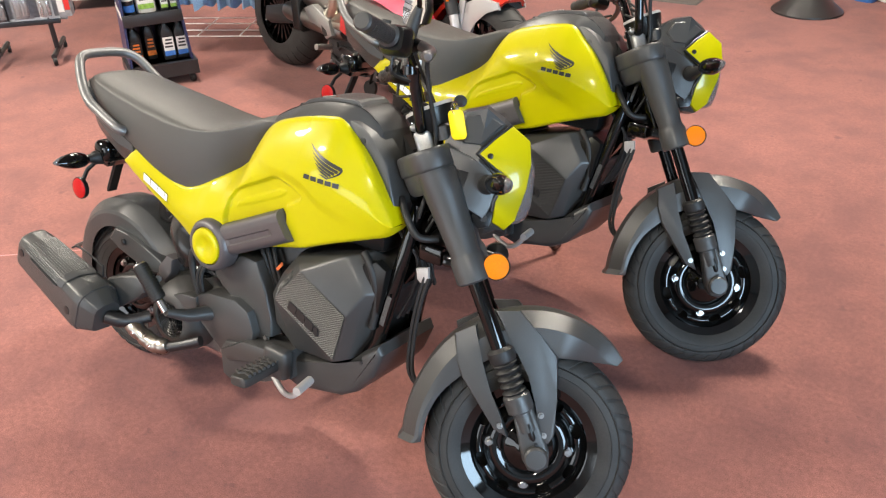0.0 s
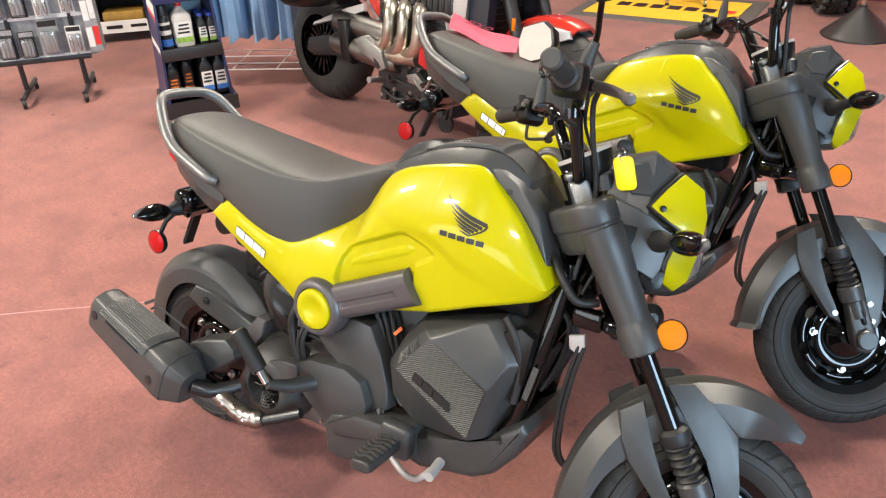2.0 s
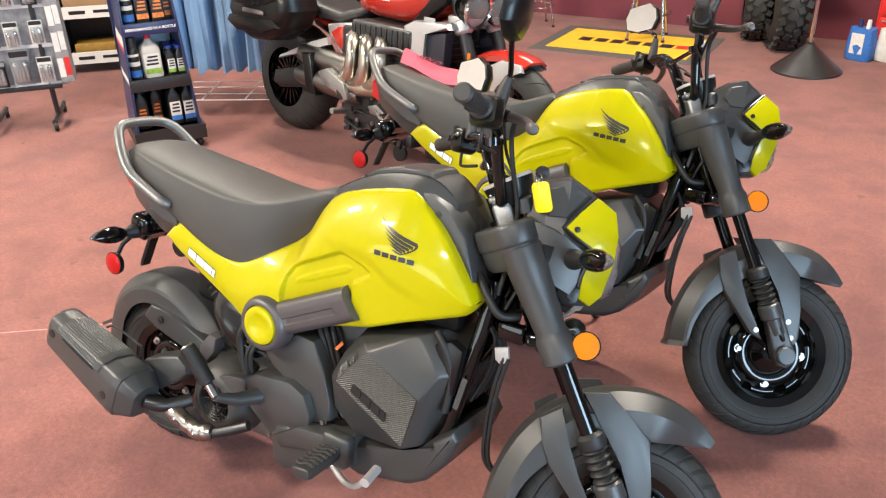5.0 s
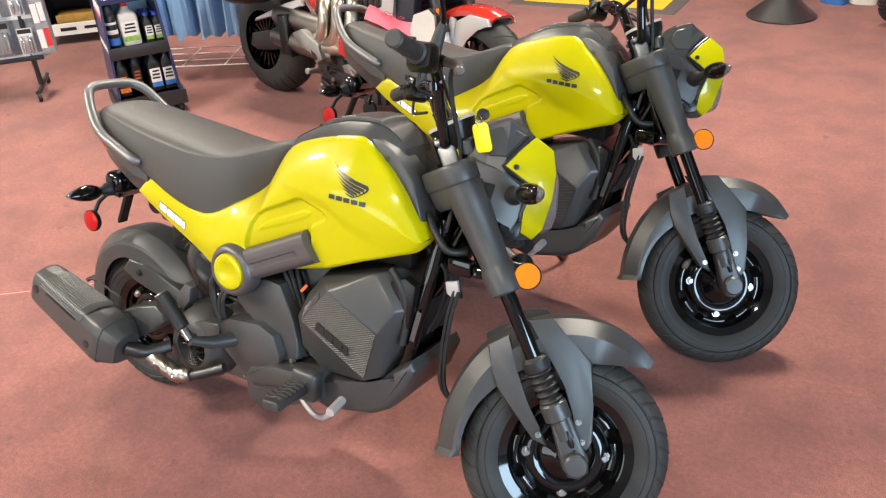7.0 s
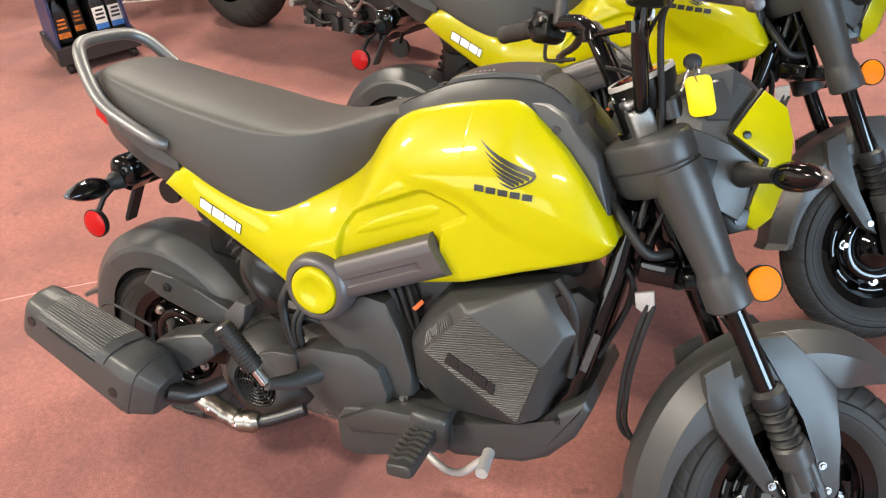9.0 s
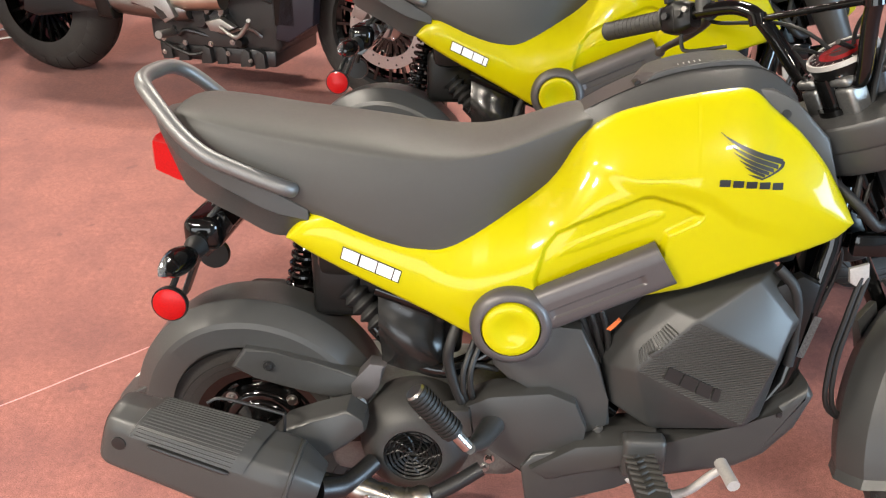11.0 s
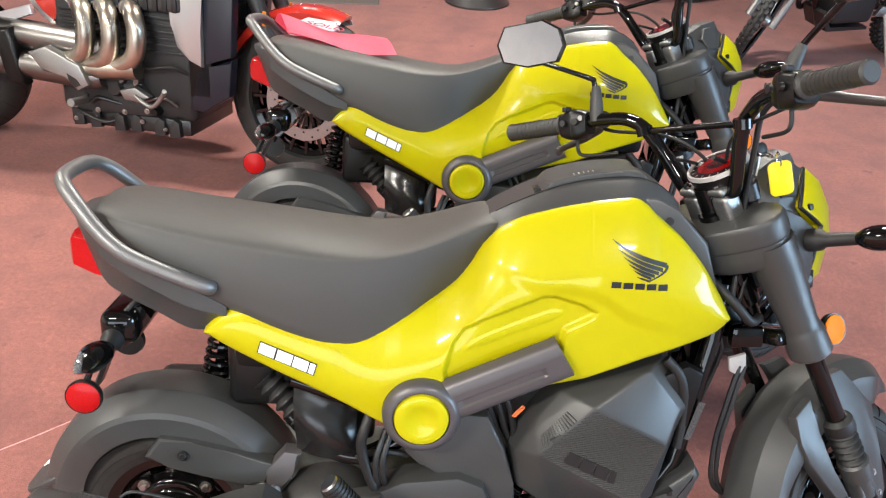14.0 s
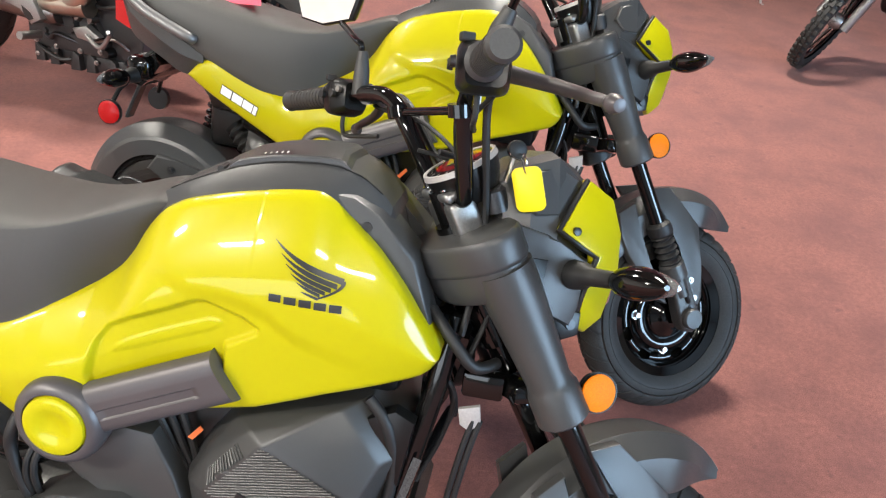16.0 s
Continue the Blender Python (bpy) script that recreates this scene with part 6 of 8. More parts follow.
def decals(bike):
    """Tank mark in plain blocks and tapering bars, and slanted blocks on the tail."""
    for s in (-1, 1):
        def on_panel(x, z, lift=0.0014):
            return Vector((x, s * (panel_y(x, z, curve(PANEL_TOP, x), interp(PANEL_LOW, x)) + lift), z))
        # maker's name: five small dark blocks
        for k in range(5):
            bm = nb()
            x0 = 0.7295 + 0.0197 * k
            grid_faces(bm, [[on_panel(x0 + 0.0160 * i / 4, 0.7415 - 0.0011 * k - 0.0105 * j / 3) for j in range(4)] for i in range(5)])
            part("name_block", bm, BLACK_INK_AND_SHADE, bike)
        # wing: five bars that taper to the rear and end on one curved bar
        bars = [((0.7285, 0.8075), (0.8225, 0.7660), 0.0078, 0.006), ((0.7385, 0.7930), (0.8150, 0.7595), 0.0066, 0.004), ((0.7465, 0.7815), (0.8080, 0.7545), 0.0058, 0.003),
                ((0.7545, 0.7710), (0.8010, 0.7505), 0.0052, 0.002), ((0.7635, 0.7610), (0.7950, 0.7470), 0.0044, 0.001), ((0.7700, 0.7500), (0.7930, 0.7425), 0.0036, 0.0)]
        for (xa, za), (xb, zb), wd, sag in bars:
            bm = nb()
            rows = []
            for i in range(13):
                t = i / 12
                x, z = xa + (xb - xa) * t, za + (zb - za) * t - sag * math.sin(math.pi * t ** 0.8)
                hw = wd * 0.5 * (0.10 + 0.90 * min(1.0, t * 2.2) ** 0.8)
                rows.append([on_panel(x, z - hw), on_panel(x, z), on_panel(x, z + hw)])
            grid_faces(bm, rows)
            part("wing_bar", bm, BLACK_INK_AND_SHADE, bike)
        bm = nb()
        rows = []
        for i in range(15):
            t = i / 14
            x, z = 0.8195 + 0.0055 * math.sin(math.pi * (0.15 + 0.75 * t)) - 0.030 * t ** 1.7, 0.7675 - 0.0245 * t
            rows.append([on_panel(x - 0.0026, z), on_panel(x + 0.0026 - 0.001 * t, z - 0.0008)])
        grid_faces(bm, rows)
        part("wing_bar", bm, BLACK_INK_AND_SHADE, bike)
        # model mark on the tail: four slanted white blocks on a dark edge
        for k in range(4):
            for mat_, grow, lift in ((BLACK_INK_AND_SHADE, 0.0018, 0.0010), (WHITE_INK, 0.0, 0.0016)):
                bm = nb()
                wide = (0.0255, 0.0255, 0.0245, 0.0090)[k]
                x0 = 0.1545 + (0, 0.0285, 0.0560, 0.0825)[k]
                rows = []
                for i in range(5):
                    t = i / 4
                    xx = x0 - grow + (wide + 2 * grow) * t
                    zc = 0.5985 - 0.425 * (xx - 0.1545)
                    rows.append([on_panel(xx + 0.30 * dz, zc + dz, lift) for dz in (-0.0098 - grow, 0.0, 0.0098 + grow)])
                grid_faces(bm, rows)
                part("model_mark", bm, mat_, bike)


def motorcycle():
    bike = thing("motorcycle", "small yellow and dark grey motorcycle leaning on its side stand", "motorcycle", group="yellow motorcycles")
    middle(bike)
    rear_end(bike)
    decals(bike)
    fixed = {o.name for o in bike.children}
    wheel(bike, "front_wheel", tuple(FA), 0.233, 0.096, 0.152, 36, 0.05, True, 0.087)
    fork(bike)
    front_fender(bike)
    headlight(bike)
    handlebar(bike)
    for o in bike.children:
        o["steered"] = int(o.name not in fixed)
    return bike


BIKE_ONE = pose(0, 0, DROP, LEAN, 0, 0)
BIKE_TWO = pose(0.125, 0.9364, DROP, 0, 0, -4.0) @ pose(0, 0, 0, LEAN, 0, 0)
bike = motorcycle()
bike.matrix_world = BIKE_ONE
second = copy_thing(bike, BIKE_TWO)
turn_more = Matrix.Translation(STEER_P) @ Matrix.Rotation(radians(4.5), 4, STEER_AX) @ Matrix.Translation(-STEER_P)
for o in second.children:
    if o["steered"]:
        o.matrix_basis = turn_more @ o.matrix_basis     # its bars are turned a little further

# ---- other things in the hall ----
RED = mat("red_paint", (0.42, 0.022, 0.012), 0.2, coat=0.9, blot=0.03, rvar=0.03)
SILVER = mat("silver_paint", (0.50, 0.50, 0.51), 0.3, metal=0.6, coat=0.5, rvar=0.05)
BAG = mat("dark_navy_panel", (0.012, 0.014, 0.024), 0.4, blot=0.1)
BRONZE = mat("heat_tinted_steel", (0.46, 0.42, 0.355), 0.32, metal=1.0, blot=0.3, blot_scale=9, rvar=0.1)
STEEL_DULL = mat("brushed_silencer_steel", (0.21, 0.20, 0.19), 0.36, metal=1.0, grain=0.1, scale=300, rvar=0.1)
LEATHER = mat("black_leather", (0.022, 0.021, 0.021), 0.45, grain=0.2, scale=500, bump=0.5, rvar=0.06)
PINK = mat("pink_paper", (0.80, 0.16, 0.24), 0.6, blot=0.04)
TAG = mat("yellow_key_tag", (0.80, 0.62, 0.005), 0.35, blot=0.03)
NAVY = mat("navy_painted_board", (0.020, 0.027, 0.085), 0.35, blot=0.08, rvar=0.08)
SHELF = mat("black_shelf_plastic", (0.02, 0.02, 0.022), 0.4, grain=0.1, scale=300, rvar=0.08)
WHITE = mat("white_plastic", (0.72, 0.72, 0.70), 0.4, blot=0.05)
CARD = mat("white_card", (0.66, 0.65, 0.62), 0.55, blot=0.08, blot_scale=30)
GREY_CARD = mat("grey_card", (0.25, 0.25, 0.26), 0.5, blot=0.2, blot_scale=40)
BLISTER = mat("clear_blister", (0.88, 0.90, 0.92), 0.10, coat=0.5, grain=0.1, scale=60, bump=0.6, extra={"Transmission Weight": 0.88})
BLUE_CAP = mat("blue_cap", (0.02, 0.05, 0.32), 0.35)
BLUE_INK = mat("blue_print", (0.04, 0.16, 0.50), 0.4, blot=0.2, blot_scale=60)
GREEN_INK = mat("green_print", (0.25, 0.42, 0.06), 0.4, blot=0.3, blot_scale=60)
ORANGE_INK = mat("orange_print", (0.72, 0.20, 0.03), 0.4, blot=0.3, blot_scale=60)
RED_CAP = mat("red_cap", (0.62, 0.03, 0.025), 0.35)
JUG = mat("milky_jug_plastic", (0.55, 0.52, 0.48), 0.35, blot=0.06)
DENIM = mat("light_blue_cotton", (0.24, 0.40, 0.62), 0.9, grain=0.2, scale=600, bump=0.6, blot=0.08)
WIRE = mat("white_coated_wire", (0.68, 0.66, 0.66), 0.35)
MAT_YELLOW = mat("yellow_mat_pile", (0.72, 0.42, 0.02), 0.9, grain=0.2, scale=300, bump=0.7, blot=0.06)
MAT_GREY = mat("grey_mat_border", (0.085, 0.075, 0.07), 0.8, grain=0.2, scale=300, bump=0.5)
CONE = mat("dull_black_steel", (0.022, 0.021, 0.021), 0.4, grain=0.1, scale=200, rvar=0.08)
OCHRE = mat("ochre_card", (0.30, 0.17, 0.03), 0.6, blot=0.2, blot_scale=20)
KRAFT = mat("brown_cardboard", (0.34, 0.20, 0.11), 0.8, blot=0.1)
SEAM = mat("carpet_seam_fibre", (0.50, 0.24, 0.24), 0.9, grain=0.3, scale=300, bump=0.5)


def disc_spokes(bm, c, r0, r1, y, n, w):
    """Blade spokes in pairs from hub to rim."""
    for k in range(n):
        a = 2 * math.pi * k / n
        d, t = Vector((math.cos(a), 0, math.sin(a))), Vector((-math.sin(a), 0, math.cos(a)))
        q = [c + d * r0 + t * w, c + d * r0 - t * w, c + d * r1 - t * w * 0.8, c + d * r1 + t * w * 0.8]
        f = [bm.verts.new(v + Vector((0, y - 0.010, 0))) for v in q]
        b = [bm.verts.new(v + Vector((0, y + 0.012, 0))) for v in q]
        bm.faces.new(f)
        bm.faces.new(b[::-1])
        for i in range(4):
            bm.faces.new((f[i], f[(i + 1) % 4], b[(i + 1) % 4], b[i]))
    return bm


def cruiser():
    m = pose(-1.533, 2.309, 0, 0, 0, -12.7) @ pose(0, 0, 0, -7, 0, 0) @ Matrix.Scale(0.950, 4)
    bk = thing("cruiser_motorcycle", "big red and silver cruiser motorcycle with side cases", "motorcycle")
    rc, fc = Vector((0, 0, 0.322)), Vector((1.64, 0, 0.336))
    for name, c, R, w, rim, n in (("rear_wheel", rc, 0.322, 0.235, 0.215, 20), ("front_wheel", fc, 0.336, 0.150, 0.235, 20)):
        t = part(name, tyre(nb(), c, R, w, rim), RUBBER, bk, "wide black road tyre")
        part("tread", tyre_tread(nb(), c, R, w, 26), RUBBER, t)
        part("rim", rim_barrel(nb(), c, rim + 0.008, w * 0.8), GLOSS, t, "gloss black cast rim")
        for s in (-1, 1):
            part("spokes", disc_spokes(nb(), c, 0.05, rim - 0.006, s * w * 0.30, n, 0.007), GLOSS, t)
        part("hub", lathe(nb(), [(0.0, -w * 0.42), (0.035, -w * 0.42), (0.05, -w * 0.36), (0.06, -w * 0.3), (0.06, w * 0.3), (0.0, w * 0.4)], c, (0, 1, 0), 32), STEEL, t)
        for k in range(5):
            a = 2 * math.pi * k / 5
            part("hub_bolt", bolt(nb(), c + Vector((0.042 * math.cos(a), -w * 0.37, 0.042 * math.sin(a))), (0, -1, 0), 0.007, 0.008), CHROME, t)
    # front brakes
    for s in (-1, 1):
        ds = part("brake_disc", lathe(nb(), [(0.112, -0.003), (0.160, -0.003), (0.160, 0.003), (0.112, 0.003)], fc + Vector((0, s * 0.082, 0)), (0, 1, 0), 56, True), STEEL, bk, "drilled steel brake disc")
        # drilled holes: black spots laid on, their dark depth painted
        for k in range(24):
            a = 2 * math.pi * k / 24
            rr = 0.124 + 0.022 * (k % 2)
            p = fc + Vector((rr * math.cos(a), s * 0.0845, rr * math.sin(a)))
            part("disc_hole", tube(nb(), [p, p + Vector((0, s * 0.0015, 0))], 0.0045, 8), BLACK_INK_AND_SHADE, ds)
        cal = part("brake_caliper", plate(nb(), [(1.505, 0.385), (1.520, 0.455), (1.560, 0.500), (1.600, 0.470), (1.585, 0.420), (1.560, 0.360)], s * 0.075, s * 0.128, 0.012, 2), ALLOY, bk, "cast alloy brake caliper")
        for q in ((1.535, 0.425), (1.568, 0.455)):
            part("caliper_bolt", bolt(nb(), (q[0], s * 0.126, q[1]), (0, s, 0), 0.009, 0.006), STEEL, cal)
        lo = Vector((1.615, s * 0.115, 0.345))
        hi = Vector((1.345, s * 0.115, 0.985))
        part("fork_foot", plate(nb(), [(1.60, 0.30), (1.66, 0.315), (1.672, 0.35), (1.64, 0.38), (1.585, 0.48), (1.555, 0.47), (1.60, 0.37)], s * 0.10, s * 0.135, 0.008), ALLOY, bk)
        part("fork_slider", tube(nb(), [lo.lerp(hi, 0.10), lo.lerp(hi, 0.40)], 0.024, 16), SILVER, bk)
        part("fork_leg", tube(nb(), [lo.lerp(hi, 0.36), lo.lerp(hi, 1.0)], 0.031, 18), DARK_METAL, bk, "dark anodised fork leg")
        part("fork_clamp", tube(nb(), [lo.lerp(hi, 0.66), lo.lerp(hi, 0.675), lo.lerp(hi, 0.745), lo.lerp(hi, 0.76)], [0.034, 0.046, 0.046, 0.034], 18), SILVER, bk)
        p = lo.lerp(hi, 0.50) + Vector((0.02, s * 0.03, 0))
        part("reflector", box(nb(), p.x - 0.008, p.x + 0.008, p.y - 0.004, p.y + 0.004, p.z - 0.028, p.z + 0.028, 0.003), ORANGE, bk, "amber fork reflector")
        part("disc_guard", plate(nb(), [(1.50, 0.52), (1.54, 0.655), (1.575, 0.65), (1.56, 0.50)], s * 0.09, s * 0.10, 0.003), SILVER, bk)
        # twin round headlamps
        c = Vector((1.46, s * 0.085, 0.885))
        hl = part("headlamp", lathe(nb(), [(0.0, -0.10), (0.05, -0.09), (0.082, -0.03), (0.088, 0.02), (0.084, 0.032), (0.078, 0.030)], c, (0.97, 0, -0.15), 36), GLOSS, bk, "round black headlamp")
        part("lens", lathe(nb(), [(0.0, 0.040), (0.04, 0.037), (0.078, 0.024)], c, (0.97, 0, -0.15), 36), CLEAR, hl)
        part("headlamp_ring", lathe(nb(), [(0.076, 0.030), (0.086, 0.036), (0.090, 0.028), (0.088, 0.018)], c, (0.97, 0, -0.15), 36), CHROME, hl)
    part("fork_yoke", box(nb(), 1.35, 1.44, -0.15, 0.15, 0.80, 0.85, 0.012), SILVER, bk)
    part("handlebar", tube(nb(), spline([(1.10, -0.42, 1.05), (1.22, -0.25, 1.08), (1.32, -0.10, 1.04), (1.32, 0.10, 1.04), (1.22, 0.25, 1.08), (1.10, 0.42, 1.05)], 6), 0.014, 12), GLOSS, bk)
    # front guard: red with a silver stay
    bm = nb()
    rows = []
    for i in range(33):
        a = radians(66 + 86 * i / 32)
        d = Vector((math.cos(a), 0, math.sin(a)))
        r = 0.372
        rows.append([fc + d * (r + dr) + Vector((0, y * 0.086, 0)) for y, dr in ((-1, -0.04), (-1, -0.015), (-0.75, 0.0), (-0.3, 0.008), (0.3, 0.008), (0.75, 0.0), (1, -0.015), (1, -0.04), (0.6, -0.008), (-0.6, -0.008))])
    loft(bm, rows)
    part("front_guard", bm, RED, bk, "glossy red front mudguard")
    for s in (-1, 1):
        part("guard_stay", plate(nb(), [(1.555, 0.50), (1.575, 0.640), (1.66, 0.680), (1.775, 0.672), (1.79, 0.640), (1.71, 0.62), (1.64, 0.56), (1.61, 0.48)], s * 0.084, s * 0.098, 0.006), SILVER, bk)
    # engine: three cylinders across, covers, fins
    part("engine_block", box(nb(), 0.62, 1.22, -0.20, 0.20, 0.22, 0.72, 0.03, 3), ENGINE, bk, "black ribbed engine block")
    head = part("cylinder_head", box(nb(), 0.74, 1.20, -0.23, 0.10, 0.66, 0.76, 0.018, 3), PLASTIC, bk, "dark grey cylinder head cover")
    for k in range(11):
        part("head_fin", box(nb(), 0.76 + 0.04 * k, 0.782 + 0.04 * k, -0.238, -0.20, 0.665, 0.745, 0.004), DARK_METAL, head)
    for k in range(6):
        part("engine_fin", box(nb(), 0.66, 1.20, -0.212, -0.19, 0.50 + 0.026 * k, 0.510 + 0.026 * k, 0.002), DARK_METAL, bk)
    for k in range(3):
        x = 0.795 + 0.108 * k
        pts = spline([(x - 0.035, -0.215, 0.668), (x + 0.005, -0.265, 0.645), (x + 0.025, -0.285, 0.58), (x + 0.010, -0.285, 0.50), (x - 0.04, -0.275, 0.455), (x - 0.13, -0.26, 0.435)], 7)
        hd = part("exhaust_header", tube(nb(), pts, 0.037, 18), BRONZE, bk, "heat-tinted steel exhaust header")
        part("header_flange", tube(nb(), [pts[0] - Vector((0.004, -0.008, 0)), pts[1]], 0.043, 18), STEEL, hd)
        for q in (-1, 1):
            part("flange_bolt", bolt(nb(), pts[0] + Vector((q * 0.040, -0.012, 0.004)), (0, -1, 0), 0.007, 0.010), CHROME, hd)
    part("collector", tube(nb(), spline([(1.02, -0.265, 0.44), (0.86, -0.265, 0.425), (0.70, -0.26, 0.405)], 5), 0.043, 18), BRONZE, bk)
    for z, y in ((0.50, -0.225), (0.385, -0.245)):
        rings = []
        pts = [(0.86, 0.7), (0.84, 0.9), (0.72, 1.0), (0.46, 1.0), (0.36, 0.92), (0.33, 0.78)]
        for x, r in pts:
            rings.append([Vector((x, y, z + 0.15 * (0.86 - x) * 0.35)) + Vector((0, 0.062 * r * math.cos(q), 0.058 * r * math.sin(q))) for q in [2 * math.pi * i / 24 for i in range(24)]])
        part("silencer", loft(nb(), rings), STEEL_DULL, bk, "brushed steel silencer")
    part("silencer_guard", plate(nb(), [(0.42, 0.545), (0.50, 0.555), (0.54, 0.33), (0.46, 0.335)], -0.255, -0.315, 0.02, 3), PLASTIC_BLACK, bk, "black silencer guard")
    fp = part("footpeg_hanger", plate(nb(), [(0.58, 0.47), (0.66, 0.50), (0.80, 0.44), (0.835, 0.365), (0.78, 0.335), (0.74, 0.40), (0.64, 0.40)], -0.28, -0.325, 0.010), ALLOY, bk, "cast alloy footpeg hanger")
    # the hole's shade, laid on as a black plate
    part("hanger_hole", plate(nb(), [(0.745, 0.405), (0.785, 0.385), (0.800, 0.362), (0.775, 0.352), (0.752, 0.375)], -0.325, -0.3265), BLACK_INK_AND_SHADE, fp)
    part("rider_peg", tube(nb(), [(0.80, -0.30, 0.30), (0.80, -0.40, 0.31)], 0.016, 12), ALLOY, bk)
    part("side_casting", plate(nb(), [(0.78, 0.42), (0.98, 0.40), (1.06, 0.30), (1.04, 0.235), (0.70, 0.225), (0.66, 0.33)], -0.18, -0.225, 0.016, 2), ENGINE, bk)
    for k, (x, z) in enumerate(((0.70, 0.25), (0.80, 0.24), (0.92, 0.245), (1.02, 0.26), (0.98, 0.37), (0.86, 0.40))):
        part("casting_bolt", bolt(nb(), (x, -0.224, z), (0, -1, 0), 0.008, 0.008), STEEL, bk)
    part("sump", box(nb(), 0.66, 1.20, -0.205, 0.205, 0.165, 0.235, 0.012), DARK_METAL, bk)
    rng = random.Random(11)
    for k in range(12):
        x, z, r = rng.uniform(0.66, 1.16), rng.uniform(0.24, 0.47), rng.uniform(0.012, 0.042)
        part("case_cover", lathe(nb(), [(0, -0.02 - r * 0.3), (r * 0.7, -0.02 - r * 0.3), (r, -0.012), (r * 1.1, 0.0), (r * 1.1, 0.02)], (x, -0.212, z), (0, 1, 0), 20), (ENGINE, DARK_METAL, STEEL_DULL, PLASTIC_BLACK)[k % 4], bk)
    for k in range(7):
        x, z = rng.uniform(0.66, 1.0), rng.uniform(0.22, 0.45)
        part("case_pipe", tube(nb(), spline([(x, -0.215, z), (x + 0.05, -0.24, z - 0.01), (x + rng.uniform(0.08, 0.16), -0.24, z + rng.uniform(-0.05, 0.03)), (x + 0.20, -0.21, z - 0.02)], 5), rng.uniform(0.006, 0.011), 8), (RUBBER_SOFT, DARK_METAL, STEEL_DULL)[k % 3], bk)
    for k in range(6):
        x = 0.68 + 0.09 * k + rng.uniform(-0.02, 0.02)
        part("case_lug", plate(nb(), [(x, 0.16), (x + 0.05, 0.165), (x + 0.045, 0.225), (x + 0.02, 0.24), (x + 0.004, 0.215)], -0.200, -0.218 - 0.006 * (k % 3), 0.005), ENGINE, bk)
    for k in range(5):
        part("sump_bolt", bolt(nb(), (0.69 + 0.10 * k, -0.216, 0.19 + 0.02 * (k % 2)), (0, -1, 0), 0.007, 0.007), STEEL, bk)
    part("shift_linkage", plate(nb(), [(0.93, 0.345), (1.00, 0.365), (1.06, 0.33), (1.01, 0.305), (0.95, 0.31)], -0.24, -0.27, 0.006), ALLOY, bk)
    part("brake_pedal", tube(nb(), spline([(1.00, -0.27, 0.33), (1.08, -0.29, 0.30), (1.14, -0.30, 0.36), (1.16, -0.33, 0.38)], 5), 0.009, 10), ALLOY, bk)
    # radiator with silver shrouds
    part("radiator", box(nb(), 1.20, 1.30, -0.20, 0.20, 0.33, 0.76, 0.012), PLASTIC_BLACK, bk)
    for k in range(12):
        part("radiator_fin", box(nb(), 1.298, 1.304, -0.18, 0.18, 0.36 + 0.031 * k, 0.366 + 0.031 * k), DARK_METAL, bk)
    for s in (-1, 1):
        part("radiator_shroud", plate(nb(), [(1.13, 0.775), (1.20, 0.808), (1.42, 0.815), (1.44, 0.790), (1.272, 0.764), (1.270, 0.60), (1.268, 0.462), (1.215, 0.485), (1.165, 0.535), (1.148, 0.62)], s * 0.16, s * 0.225, 0.012, 2), SILVER, bk, "silver painted radiator shroud")
        part("radiator_side", plate(nb(), [(1.274, 0.470), (1.276, 0.755), (1.40, 0.772), (1.385, 0.510)], s * 0.15, s * 0.205, 0.010), BAG, bk)
        part("lower_shroud", plate(nb(), [(1.225, 0.440), (1.275, 0.452), (1.385, 0.500), (1.37, 0.35), (1.26, 0.275), (1.20, 0.28)], s * 0.14, s * 0.200, 0.010), BAG, bk)
    # tank, seat, tail
    rings = []
    for x, w, zt, zb in ((0.66, 0.09, 0.88, 0.80), (0.70, 0.135, 0.93, 0.775), (0.85, 0.170, 0.99, 0.762), (1.05, 0.190, 1.02, 0.758), (1.22, 0.180, 1.02, 0.80), (1.30, 0.13, 0.99, 0.85), (1.325, 0.07, 0.95, 0.89)):
        rings.append([(x, w * math.copysign(abs(math.cos(q)) ** 0.8, math.cos(q)), (zt + zb) / 2 + (zt - zb) / 2 * math.copysign(abs(math.sin(q)) ** 0.8, math.sin(q))) for q in [2 * math.pi * i / 36 for i in range(36)]])
    tk = part("fuel_tank", loft(nb(), rings), RED, bk, "glossy red fuel tank")
    for k in range(7):
        x0 = 0.845 + 0.021 * k
        bm = nb()
        rows = [[(x0 + dx, -0.1795 - 0.02 * (x0 - 0.85), 0.880 + dz) for dz in (-0.010, 0.010)] for dx in (0, 0.014)]
        grid_faces(bm, rows)
        part("name_block", bm, WHITE_INK, tk, smooth=False)
    part("tank_trim", plate(nb(), [(1.12, 0.775), (1.22, 0.80), (1.36, 0.90), (1.40, 0.985), (1.33, 0.99), (1.24, 0.88)], -0.14, -0.185, 0.010), PLASTIC_BLACK, bk)
    part("tank_badge", box(nb(), 1.235, 1.31, -0.192, -0.184, 0.805, 0.828, 0.003), SILVER, bk)
    rings = []
    for x, w, zt, zb in ((0.10, 0.10, 0.86, 0.78), (0.20, 0.145, 0.865, 0.755), (0.38, 0.165, 0.80, 0.70), (0.55, 0.150, 0.775, 0.70), (0.66, 0.105, 0.81, 0.74), (0.70, 0.07, 0.83, 0.78)):
        rings.append([(x, w * math.copysign(abs(math.cos(q)) ** 0.6, math.cos(q)), (zt + zb) / 2 + (zt - zb) / 2 * math.copysign(abs(math.sin(q)) ** 0.6, math.sin(q))) for q in [2 * math.pi * i / 32 for i in range(32)]])
